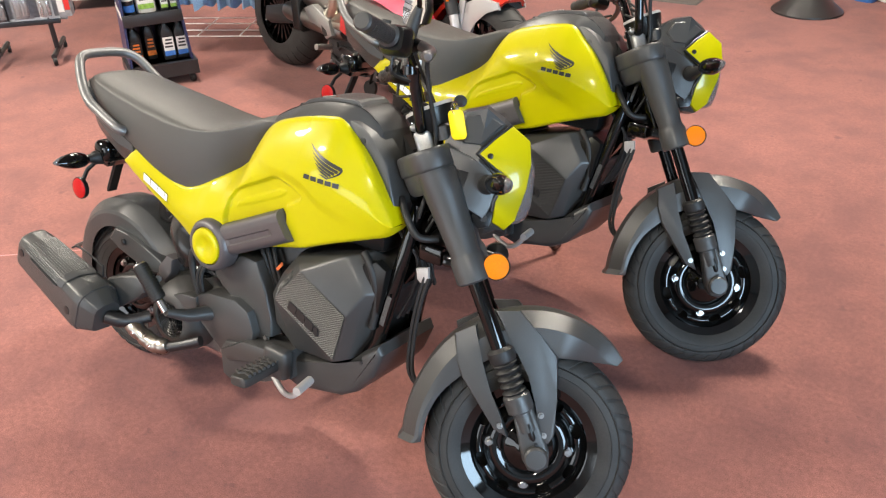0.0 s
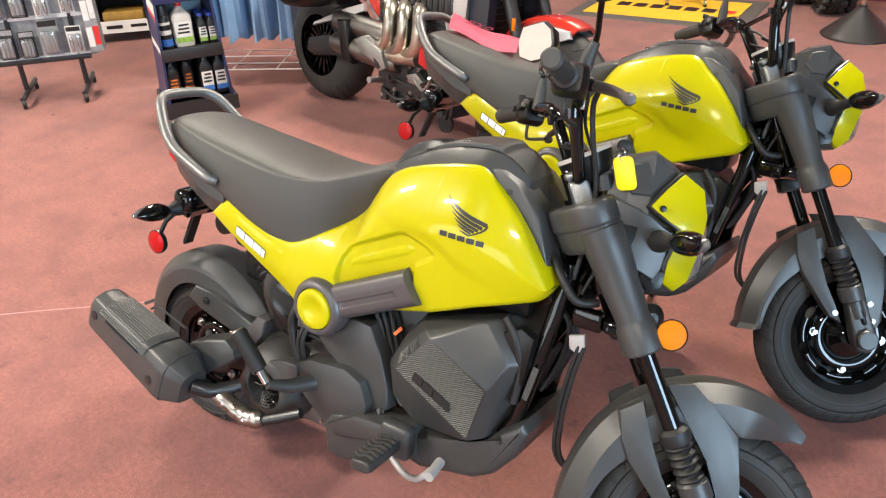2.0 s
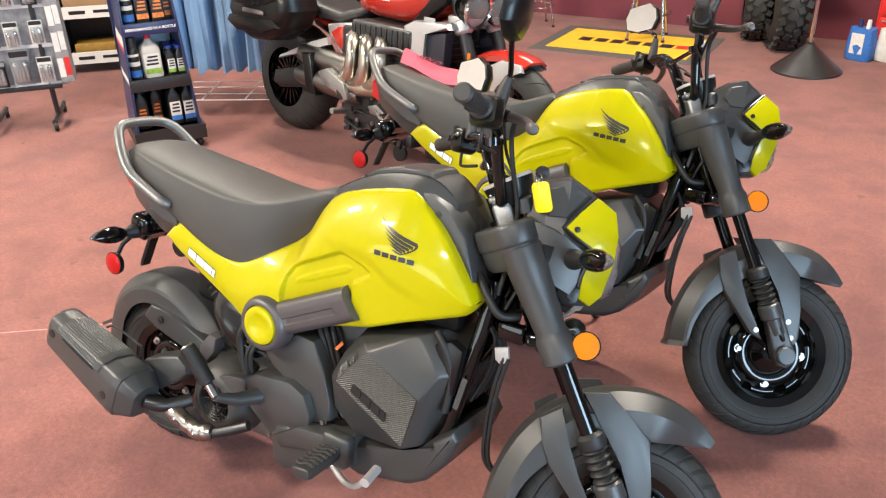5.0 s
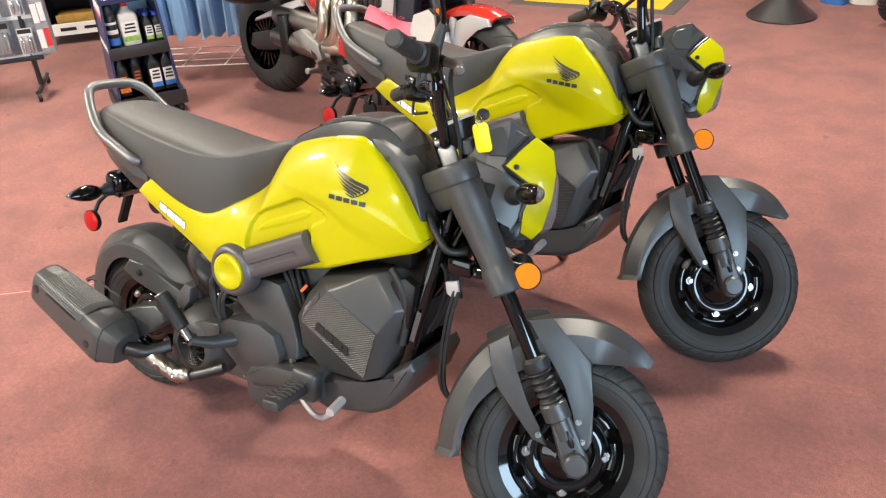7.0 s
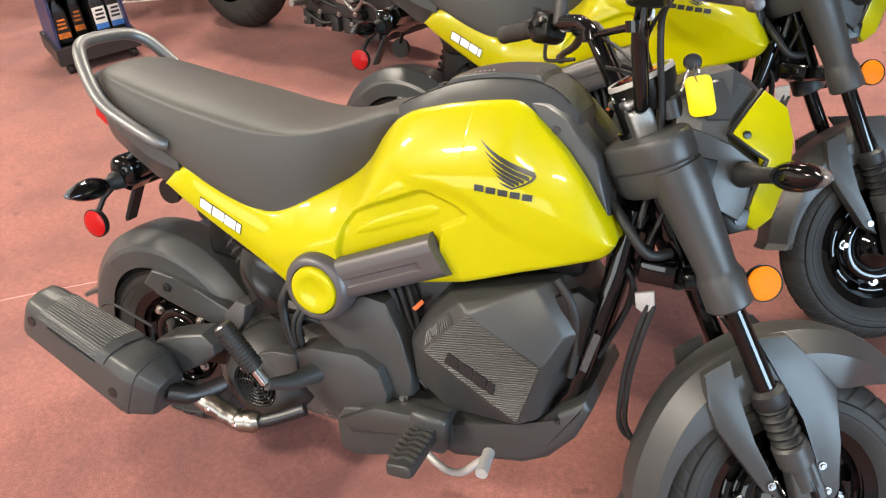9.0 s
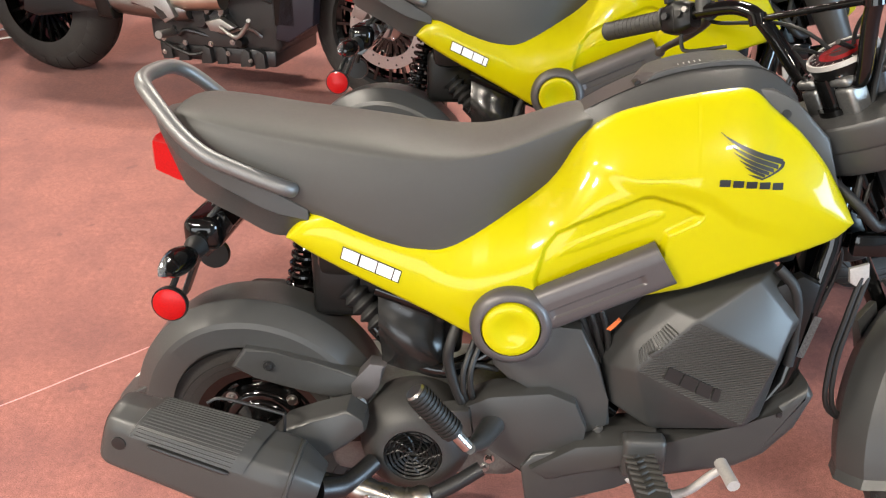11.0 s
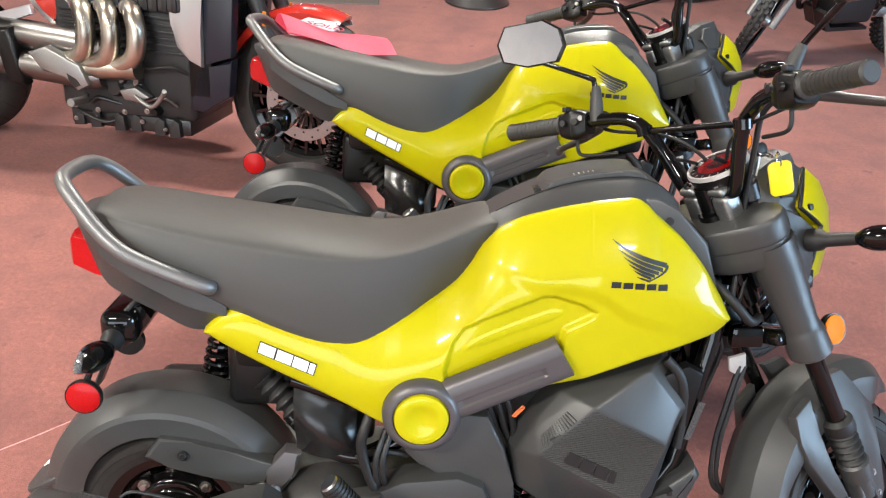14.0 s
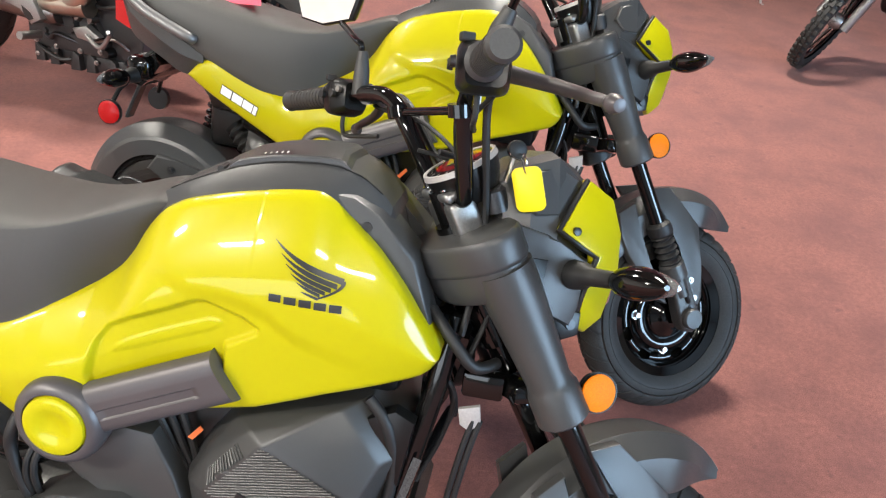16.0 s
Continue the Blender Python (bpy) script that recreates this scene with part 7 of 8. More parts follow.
    part("rider_seat", loft(nb(), rings), LEATHER, bk, "black leather saddle")
    rings = []
    for x, w, zt, zb in ((-0.30, 0.06, 0.78, 0.70), (-0.22, 0.11, 0.84, 0.66), (0.0, 0.135, 0.86, 0.70), (0.20, 0.13, 0.84, 0.70), (0.36, 0.12, 0.74, 0.66)):
        rings.append([(x, w * math.copysign(abs(math.cos(q)) ** 0.7, math.cos(q)), (zt + zb) / 2 + (zt - zb) / 2 * math.copysign(abs(math.sin(q)) ** 0.7, math.sin(q))) for q in [2 * math.pi * i / 32 for i in range(32)]])
    part("rear_guard", loft(nb(), rings), RED, bk, "glossy red rear mudguard")
    part("side_panel", plate(nb(), [(0.49, 0.70), (0.575, 0.715), (0.73, 0.735), (0.70, 0.70), (0.67, 0.60), (0.62, 0.545), (0.56, 0.60), (0.50, 0.655)], -0.13, -0.185, 0.012), SILVER, bk, "silver side frame plate")
    part("side_insert", plate(nb(), [(0.535, 0.665), (0.60, 0.700), (0.68, 0.705), (0.665, 0.625), (0.625, 0.575), (0.575, 0.615)], -0.18, -0.198, 0.010), RED, bk)
    part("swing_arm", plate(nb(), [(-0.02, 0.30), (0.0, 0.375), (0.30, 0.44), (0.60, 0.50), (0.62, 0.40), (0.35, 0.33), (0.05, 0.28)], -0.15, -0.19, 0.012), DARK_METAL, bk)
    part("peg_arm", plate(nb(), [(0.10, 0.46), (0.12, 0.485), (0.42, 0.60), (0.55, 0.64), (0.56, 0.60), (0.44, 0.56)], -0.21, -0.235, 0.006), SILVER, bk)
    for s in (-1, 1):
        rings = []
        for y, sc in ((0.17, 0.86), (0.19, 0.97), (0.26, 1.0), (0.33, 0.96), (0.385, 0.84), (0.40, 0.72)):
            rings.append([(0.10 + (x - 0.10) * sc, s * y, 0.71 + (z - 0.71) * sc) for x, z in ((-0.20, 0.72), (-0.17, 0.82), (-0.10, 0.872), (0.20, 0.890), (0.40, 0.865), (0.425, 0.76), (0.36, 0.66), (0.20, 0.575), (0.05, 0.555), (-0.10, 0.60))])
        pn = part("side_case", loft(nb(), rings), PLASTIC_BLACK, bk, "black moulded side case")
        for z in (0.655, 0.80):
            part("case_rib", plate(nb(), [(-0.15, z), (-0.12, z + 0.035), (0.30, z + 0.05), (0.34, z + 0.01), (0.20, z - 0.03), (-0.05, z - 0.045)], s * 0.385, s * 0.412, 0.010), PLASTIC_BLACK, pn)
        part("case_latch", box(nb(), 0.02, 0.22, s * 0.398, s * 0.415, 0.718, 0.742, 0.005), STEEL, pn)
    part("side_stand", tube(nb(), [(0.70, 0.16, 0.22), (0.64, 0.33, 0.045)], 0.013, 10), GLOSS, bk)
    bk.matrix_world = m
    return bk


cruiser()


def bottle(name, label, m, h, w, d, body, cap, ink, kind="bottle", group="bottles on the display"):
    """An oil bottle with shoulders, cap and a printed label."""
    b = thing(name, label, kind, group=group)
    rings = []
    for z, sx, sy in ((0, 0.94, 0.94), (0.01, 1, 1), (h * 0.66, 1, 1), (h * 0.74, 0.86, 0.92), (h * 0.83, 0.46, 0.6), (h * 0.87, 0.34, 0.5), (h * 0.90, 0.34, 0.5)):
        rings.append([(w / 2 * sx * math.copysign(abs(math.cos(q)) ** 0.5, math.cos(q)), d / 2 * sy * math.copysign(abs(math.sin(q)) ** 0.5, math.sin(q)), z) for q in [2 * math.pi * i / 20 for i in range(20)]])
    part("body", loft(nb(), rings), body, b)
    part("cap", tube(nb(), [(0, 0, h * 0.89), (0, 0, h * 0.895), (0, 0, h * 0.99), (0, 0, h)], [0.016, 0.0185, 0.018, 0.014], 16), cap, b)
    lb = part("printed_label", box(nb(), -w * 0.40, w * 0.40, -d / 2 - 0.0012, -d / 2 + 0.001, h * 0.10, h * 0.56, 0.0), CARD if ink is not ORANGE_INK else BLACK_INK_AND_SHADE, b, smooth=False)
    part("label_band", box(nb(), -w * 0.40, w * 0.40, -d / 2 - 0.0018, -d / 2, h * 0.10, h * 0.22), ink, lb, smooth=False)
    for k in range(3):
        part("print_bar", box(nb(), -w * (0.30 - 0.05 * k), w * 0.30, -d / 2 - 0.0018, -d / 2, h * (0.30 + 0.085 * k), h * (0.345 + 0.085 * k)), BLACK_INK_AND_SHADE if ink is not ORANGE_INK else ORANGE_INK, lb, smooth=False)
    b.matrix_world = m
    return b


def spray_can(m, h=0.235, r=0.031):
    b = thing("spray_can", "aerosol can with a black cap and white print", "can", group="cans on the display")
    part("body", lathe(nb(), [(0, 0), (r - 0.002, 0), (r, 0.004), (r, h * 0.72), (r - 0.004, h * 0.76), (r - 0.008, h * 0.77)], (0, 0, 0), (0, 0, 1), 28), BLACK_INK_AND_SHADE, b)
    part("cap", lathe(nb(), [(r - 0.004, h * 0.765), (r - 0.003, h * 0.96), (r - 0.007, h), (0, h)], (0, 0, 0), (0, 0, 1), 28), SHELF, b)
    part("label_band", lathe(nb(), [(r + 0.0006, h * 0.08), (r + 0.0006, h * 0.24)], (0, 0, 0), (0, 0, 1), 28), BLUE_INK, b)
    part("label_band", lathe(nb(), [(r + 0.0006, h * 0.34), (r + 0.0006, h * 0.44)], (0, 0, 0), (0, 0, 1), 28), CARD, b)
    part("label_band", lathe(nb(), [(r + 0.0006, h * 0.56), (r + 0.0006, h * 0.62)], (0, 0, 0), (0, 0, 1), 28), CARD, b)
    b.matrix_world = m
    return b


def oil_display():
    """A tapering navy display stand on castors; local x along its front, y to the back."""
    M = pose(-1.992, 1.504, 0, 0, 0, 59) @ Matrix.Scale(0.967, 4)
    d = thing("display_stand", "navy shop display stand with shelves of oil bottles", "shelf")
    W, D = 0.37, 0.33

    def wpt(z):
        """Left and right edge at height z: the stand narrows upwards."""
        t = z / 1.5
        return 0.0 + 0.075 * t, W - 0.075 * t
    part("base", loft(nb(), [[(-0.012, -0.015, z), (W + 0.012, -0.015, z), (W + 0.012, D + 0.01, z), (-0.012, D + 0.01, z)] for z in (0.055, 0.135)]), SHELF, d, smooth=False)
    for s in (0, 1):
        bm = nb()
        rows = []
        for z in (0.10, 1.5):
            a, b = wpt(z)
            x = a if s == 0 else b
            i = 0.012 if s == 0 else -0.012
            rows.append([(x, 0.0 + 0.05 * z, z), (x, D, z), (x + i, D, z), (x + i, 0.0 + 0.05 * z, z)])
        loft(bm, rows)
        part("side_board", bm, NAVY, d, smooth=False)
        # pale stripe with a red edge on the side board
        for z0, z1, col in ((0.60, 0.66, CARD), (0.575, 0.597, RED_CAP), (0.40, 0.435, CARD)):
            a0, a1 = wpt(z0)[s], wpt(z1)[s]
            o = -0.0012 if s == 0 else 0.0012
            bm = nb()
            bm.faces.new([bm.verts.new(v) for v in ((a0 + o, 0.03, z0), (a0 + o, D - 0.05, z0 + 0.02), (a1 + o, D - 0.05, z1 + 0.02), (a1 + o, 0.03, z1))])
            part("printed_stripe", bm, col, d, smooth=False)
    part("back_board", box(nb(), 0.02, W - 0.02, D - 0.012, D, 0.10, 1.5), NAVY, d, smooth=False)
    part("sign_back", box(nb(), 0.05, W - 0.05, D - 0.020, D - 0.0135, 0.47, 0.66), mat("pale_blue_board", (0.30, 0.42, 0.52), 0.4, blot=0.1), d, smooth=False)
    for z in (0.135, 0.415, 0.715, 1.02):
        a, b = wpt(z)
        sh = part("shelf", box(nb(), a + 0.012, b - 0.012, 0.01 + 0.05 * z, D - 0.012, z - 0.018, z, 0.003), SHELF, d)
        if z > 0.2:
            part("shelf_lip", box(nb(), a, b, 0.05 * z - 0.006, 0.05 * z + 0.008, z - 0.055, z + 0.012, 0.004), SHELF if z != 0.715 else NAVY, sh)
    a, b = wpt(0.715)
    text_mesh("slogan", "PERFORMANCE IN A BOTTLE", 0.0205, M.inverted() @ M @ Matrix.Translation(((a + b) / 2, 0.0285, 0.694)) @ Matrix.Rotation(radians(90), 4, "X"), WHITE_INK, d, 0.0004, 0.15, 0.0004)
    for x, y in ((0.03, 0.02), (W - 0.03, 0.02), (0.03, D - 0.03), (W - 0.03, D - 0.03)):
        part("castor", lathe(nb(), [(0, -0.012), (0.024, -0.012), (0.027, -0.006), (0.027, 0.006), (0.024, 0.012), (0, 0.012)], (x, y, 0.027), (1, 0.2, 0), 20), RUBBER_SOFT, d)
        part("castor_fork", box(nb(), x - 0.016, x + 0.016, y - 0.014, y + 0.014, 0.03, 0.058, 0.004), DARK_METAL, d)
    d.matrix_world = M
    at = lambda x, y, z: M @ pose(x * 0.86, y, z)
    b = bottle("oil_bottle", "black oil bottle with a white and blue label", at(0.285, 0.09, 0.1355), 0.235, 0.074, 0.056, BLACK_INK_AND_SHADE, SHELF, BLUE_INK)
    copy_thing(b, at(0.372, 0.09, 0.1355))
    for k in range(1, 3):
        copy_thing(b, at(0.285, 0.09 + 0.068 * k, 0.1355))
        copy_thing(b, at(0.372, 0.09 + 0.068 * k, 0.1355))
    b = bottle("oil_bottle", "black oil bottle with an orange printed label", at(0.072, 0.09, 0.1355), 0.225, 0.072, 0.056, BLACK_INK_AND_SHADE, SHELF, ORANGE_INK)
    copy_thing(b, at(0.072, 0.16, 0.1355))
    b2 = bottle("oil_bottle", "plain black oil bottle", at(0.175, 0.15, 0.1355), 0.235, 0.060, 0.056, BLACK_INK_AND_SHADE, SHELF, ORANGE_INK)
    copy_thing(b2, at(0.175, 0.23, 0.1355))
    b = bottle("oil_bottle", "black bottle with a blue cap and green label", at(0.312, 0.10, 0.4155), 0.165, 0.050, 0.050, BLACK_INK_AND_SHADE, BLUE_CAP, GREEN_INK)
    for x, y in ((0.372, 0.10), (0.312, 0.165), (0.372, 0.165), (0.312, 0.23), (0.372, 0.23)):
        copy_thing(b, at(x, y, 0.4155))
    bottle("oil_jug", "milky plastic oil jug with red cap and green label", at(0.195, 0.12, 0.4155), 0.235, 0.108, 0.085, JUG, RED_CAP, GREEN_INK, "jug")
    c = spray_can(at(0.085, 0.085, 0.4155))
    copy_thing(c, at(0.085, 0.155, 0.4155))
    copy_thing(c, at(0.105, 0.095, 0.7155))
    b = bottle("oil_bottle", "black oil bottle with an orange printed label", at(0.19, 0.11, 0.7155), 0.225, 0.078, 0.056, BLACK_INK_AND_SHADE, SHELF, ORANGE_INK)
    copy_thing(b, at(0.285, 0.11, 0.7155))
    copy_thing(b, at(0.355, 0.15, 0.7155))
    return d


oil_display()


def parts_rack():
    """Rolling rack hung with blister packs; local x along its face, y to the back."""
    M = pose(-2.827, 1.551, 0, 0, 0, 47.8) @ Matrix.Scale(0.971, 4)
    r = thing("parts_rack", "black rolling rack hung with packaged accessories", "shelf")
    for x in (-0.33, 0.02):
        part("foot", tube(nb(), [(x, -0.01, 0.060), (x, 0.42, 0.060)], 0.016, 8), SHELF, r)
        part("upright", tube(nb(), spline([(x, 0.16, 0.07), (x, 0.15, 0.22), (x, 0.14, 0.40), (x, 0.14, 1.7)], 4), 0.016, 8), SHELF, r)
        for y in (0.0, 0.41):
            part("castor", lathe(nb(), [(0, -0.011), (0.026, -0.011), (0.029, 0), (0.026, 0.011), (0, 0.011)], (x, y, 0.029), (1, 0.3, 0), 18), RUBBER_SOFT, r)
    part("bottom_bar", box(nb(), -0.80, 0.09, 0.11, 0.14, 0.235, 0.262, 0.004), SHELF, r)
    part("back_panel", box(nb(), -0.80, 0.13, 0.145, 0.160, 0.25, 1.7), GREY_CARD, r, smooth=False)
    for k in range(6):
        part("price_rail", box(nb(), -0.80, 0.09, 0.128, 0.1445, 0.255 + 0.235 * k, 0.275 + 0.235 * k), WHITE, r, smooth=False)
    side = part("packet_column", box(nb(), 0.10, 0.175, 0.08, 0.19, 0.28, 1.7), GREY_CARD, r, "dark printed packet column")
    for k in range(9):
        z = 0.31 + 0.155 * k
        part("white_card", box(nb(), 0.102, 0.136, 0.0775, 0.0795, z, z + 0.115), CARD, side, smooth=False)
        part("white_card", box(nb(), 0.141, 0.172, 0.0775, 0.0795, z + 0.01, z + 0.120), CARD if k % 4 else RED_CAP, side, smooth=False)
    r.matrix_world = M
    rng = random.Random(4)
    first = {}
    for row in range(6):
        for col in range(7):
            kind = rng.choice((0, 0, 1, 2))
            x, z = -0.73 + 0.125 * col + rng.uniform(-0.008, 0.008), 0.270 + 0.235 * row
            tilt = rng.uniform(-4, 4)
            m = M @ pose(x, 0.085 + 0.01 * rng.random(), z + rng.uniform(0, 0.012), 0, 0, tilt) @ Matrix.Scale(rng.uniform(0.84, 1.06), 4)
            if kind in first:
                copy_thing(first[kind], m)
                continue
            p = thing("blister_pack", ("clear blister pack on a white card", "clear blister pack on a dark card", "clear pack of levers with a printed header")[kind], "package", group="packs on the rack")
            card = part("card", box(nb(), -0.055, 0.055, 0.0, 0.004, 0.0, 0.205), (CARD, BLACK_INK_AND_SHADE, GREY_CARD)[kind], p, smooth=False)
            part("header_print", box(nb(), -0.05, 0.05, -0.001, 0.001, 0.165, 0.198), (BLACK_INK_AND_SHADE, GREY_CARD, BLACK_INK_AND_SHADE)[kind], card, smooth=False)
            part("blister", box(nb(), -0.043, 0.043, -0.038, 0.001, 0.014, 0.150, 0.010, 2), BLISTER, p)
            for q in range(2 + kind):
                xx = -0.026 + 0.052 * q / (1 + kind)
                part("content", tube(nb(), [(xx, -0.02, 0.026), (xx + 0.004, -0.022, 0.085), (xx - 0.003, -0.02, 0.138)], [0.011, 0.016, 0.009], 10), (CHROME, ALLOY, STEEL)[kind], p)
            p.matrix_world = m
            first[kind] = p
    return r


parts_rack()


def book_shelf():
    M = pose(-3.891, 2.432, 0, 0, 0, 45) @ Matrix.Scale(0.942, 4)
    b = thing("low_shelf", "black shelf unit with boxes and white price strips", "shelf")
    for x in (-0.02, 0.82):
        part("side", box(nb(), x, x + 0.035, 0, 0.4, 0.06, 1.5, 0.004), SHELF, b)
        part("foot", tube(nb(), [(x + 0.017, 0.03, 0), (x + 0.017, 0.03, 0.07)], 0.02, 10), SHELF, b)
    for z in (0.12, 0.47, 0.82):
        part("shelf", box(nb(), 0, 0.85, 0.01, 0.4, z - 0.02, z), SHELF, b)
        st = part("price_strip", box(nb(), 0.0, 0.85, -0.006, 0.009, z - 0.045, z + 0.045), WHITE, b, smooth=False)
        for k in range(4):
            part("print_bar", box(nb(), 0.10 + 0.18 * k, 0.22 + 0.18 * k, -0.0075, -0.005, z - 0.012 + 0.004 * (k % 2), z + 0.014), BLACK_INK_AND_SHADE, st, smooth=False)
    part("back", box(nb(), 0, 0.85, 0.385, 0.40, 0.06, 1.5), SHELF, b, smooth=False)
    b.matrix_world = M
    for x, w, z, h, mt, lab in ((0.06, 0.34, 0.4705, 0.22, KRAFT, "plain brown cardboard box"), (0.08, 0.30, 0.1205, 0.10, OCHRE, "ochre product box"), (0.46, 0.30, 0.1205, 0.2, SHELF, "black product box"), (0.46, 0.33, 0.4705, 0.2, SHELF, "black product box"), (0.08, 0.6, 0.8205, 0.18, GREY_CARD, "grey printed product box")):
        o = tagged(part("product_box", box(nb(), -w / 2, w / 2, -0.13, 0.13, 0, h, 0.004), mt), lab + " on the shelf", "box", group="boxes on the low shelf")
        o.matrix_world = M @ pose(x + w / 2, 0.17, z)
    return b


book_shelf()


def clothes_rack():
    """White wire base rails and pale blue shirts on hangers."""
    M = pose(-2.423, 2.26, 0, 0, 0, 28) @ Matrix.Scale(0.947, 4)
    r = thing("clothes_rack", "white wire clothes rack", "rack")
    for y in (-0.14, 0.0, 0.16, 0.30):
        part("base_wire", tube(nb(), [(-0.15, y, 0.10), (0.72, y, 0.10)], 0.004, 8), WIRE, r)
    for x in (-0.15, 0.14, 0.43, 0.72):
        part("cross_wire", tube(nb(), [(x, -0.14, 0.10), (x, 0.30, 0.10)], 0.004, 8), WIRE, r)
    for x in (-0.15, 0.72):
        part("post", tube(nb(), [(x, 0.08, 0.0), (x, 0.08, 1.55)], 0.012, 10), WIRE, r)
        part("foot", tube(nb(), [(x, -0.18, 0.012), (x, 0.34, 0.012)], 0.011, 10), WIRE, r)
    part("rail", tube(nb(), [(-0.16, 0.08, 1.55), (0.73, 0.08, 1.55)], 0.012, 10), WIRE, r)
    r.matrix_world = M
    for k, x in enumerate((-0.02, 0.17, 0.36, 0.55)):
        sh = thing("shirt", "pale blue cotton shirt hanging on the rack", "shirt", group="shirts on the rack")
        rows = []
        for i in range(22):
            z = 1.45 - 1.17 * i / 21
            row = []
            for j in range(40):
                q = 2 * math.pi * j / 40
                wave = 1 + 0.10 * math.sin(q * 7 + k) * (0.3 + i / 21) + 0.05 * math.sin(q * 3 + i * 0.3)
                grow = 0.60 + 0.4 * min(1, i / 4)
                row.append((0.085 * wave * math.cos(q) * (0.85 + 0.25 * i / 21), 0.24 * grow * wave * math.sin(q) * 0.86, z + 0.012 * math.sin(q * 5 + k)))
            rows.append(row)
        bm = nb()
        loft(bm, rows, caps=False)
        part("cloth", bm, DENIM, sh)
        part("hanger", tube(nb(), spline([(0, -0.18, 1.42), (0, 0, 1.48), (0, 0.18, 1.42)], 4), 0.005, 8), WIRE, sh)
        part("hanger_hook", tube(nb(), spline([(0, 0, 1.47), (0, 0.0, 1.52), (0, 0.018, 1.56), (0, -0.012, 1.566)], 4), 0.003, 8), CHROME, sh)
        for q in range(5):
            zz = 1.02 - 0.055 * q
            part("print_bar", box(nb(), -0.10 + 0.012 * q, -0.0945 + 0.012 * q, -0.10, 0.05 - 0.02 * q, zz, zz + 0.022), BLACK_INK_AND_SHADE, sh, smooth=False)
        sh.matrix_world = M @ pose(x, 0.08, 0, 0, 0, 8 - 5 * k)
    return r


clothes_rack()


def floor_mat():
    M = pose(-0.528, 5.09, 0, 0, 0, 2) @ Matrix.Scale(0.851, 4)
    m = thing("floor_mat", "yellow floor mat with a grey rubber border", "mat")
    part("border", loft(nb(), [[(-0.78 * s, -0.53 * s, z), (0.78 * s, -0.53 * s, z), (0.78 * s, 0.53 * s, z), (-0.78 * s, 0.53 * s, z)] for z, s in ((0.001, 1.0), (0.008, 0.985))]), MAT_GREY, m, smooth=False)
    part("mat_top", box(nb(), -0.65, 0.65, -0.40, 0.40, 0.008, 0.013), MAT_YELLOW, m, smooth=False)
    for k in range(6):
        part("name_block", box(nb(), -0.46 + 0.155 * k, -0.345 + 0.155 * k, -0.07, 0.07, 0.013, 0.0142), BLACK_INK_AND_SHADE, m, smooth=False)
    part("mark_bar", plate(nb(), [(0.46, 0.0132), (0.60, 0.0132), (0.60, 0.0142), (0.46, 0.0142)], -0.06, 0.06), RED_CAP, m, smooth=False)
    m.matrix_world = M
    return m


floor_mat()


def bar_stool(m):
    s = thing("bar_stool", "chromed bar stool with a foot ring", "stool", group="bar stools")
    for k in range(4):
        a = math.pi / 4 + k * math.pi / 2
        top = Vector((0.13 * math.cos(a), 0.13 * math.sin(a), 0.70))
        bot = Vector((0.235 * math.cos(a), 0.235 * math.sin(a), 0.0))
        part("leg", tube(nb(), [bot, bot.lerp(top, 0.30), top], 0.0125, 12), CHROME, s)
        part("foot_cap", tube(nb(), [bot + Vector((0, 0, 0.0)), bot + Vector((0, 0, 0.02))], 0.017, 12), RUBBER_SOFT, s)
    ring = [Vector((0.205 * math.cos(a), 0.205 * math.sin(a), 0.24)) for a in [2 * math.pi * i / 40 for i in range(41)]]
    part("foot_ring", tube(nb(), ring, 0.010, 10, False), CHROME, s, "chromed foot ring")
    part("seat", lathe(nb(), [(0, 0.68), (0.15, 0.68), (0.175, 0.70), (0.18, 0.74), (0.165, 0.765), (0, 0.775)], (0, 0, 0), (0, 0, 1), 40), LEATHER, s, "round black padded seat")
    s.matrix_world = m
    return s


st = bar_stool(pose(-0.444, 5.313, 0.012, 0, 0, 12) @ Matrix.Scale(0.844, 4))
copy_thing(st, pose(-1.482, 5.424, 0, 0, 0, 40) @ Matrix.Scale(0.841, 4))


def sign_stand():
    s = thing("sign_stand", "black cone-shaped floor base with a steel pole", "stand")
    part("cone", lathe(nb(), [(0.0, 0.0), (0.265, 0.0), (0.272, 0.006), (0.270, 0.016), (0.250, 0.030), (0.032, 0.215), (0.026, 0.222), (0.0, 0.222)], (0, 0, 0), (0, 0, 1), 56), CONE, s, "dull black steel cone base")
    part("collar", tube(nb(), [(0, 0, 0.215), (0, 0, 0.235)], 0.030, 20), CONE, s)
    part("pole", tube(nb(), [(0, 0, 0.22), (0, 0, 1.7)], 0.0165, 18), CHROME, s, "bright steel pole")
    part("sign_plate", box(nb(), -0.28, 0.28, -0.006, 0.006, 1.45, 1.8, 0.003), WHITE, s)
    s.matrix_world = pose(0.848, 4.868, 0) @ Matrix.Scale(0.857, 4)
    return s


sign_stand()


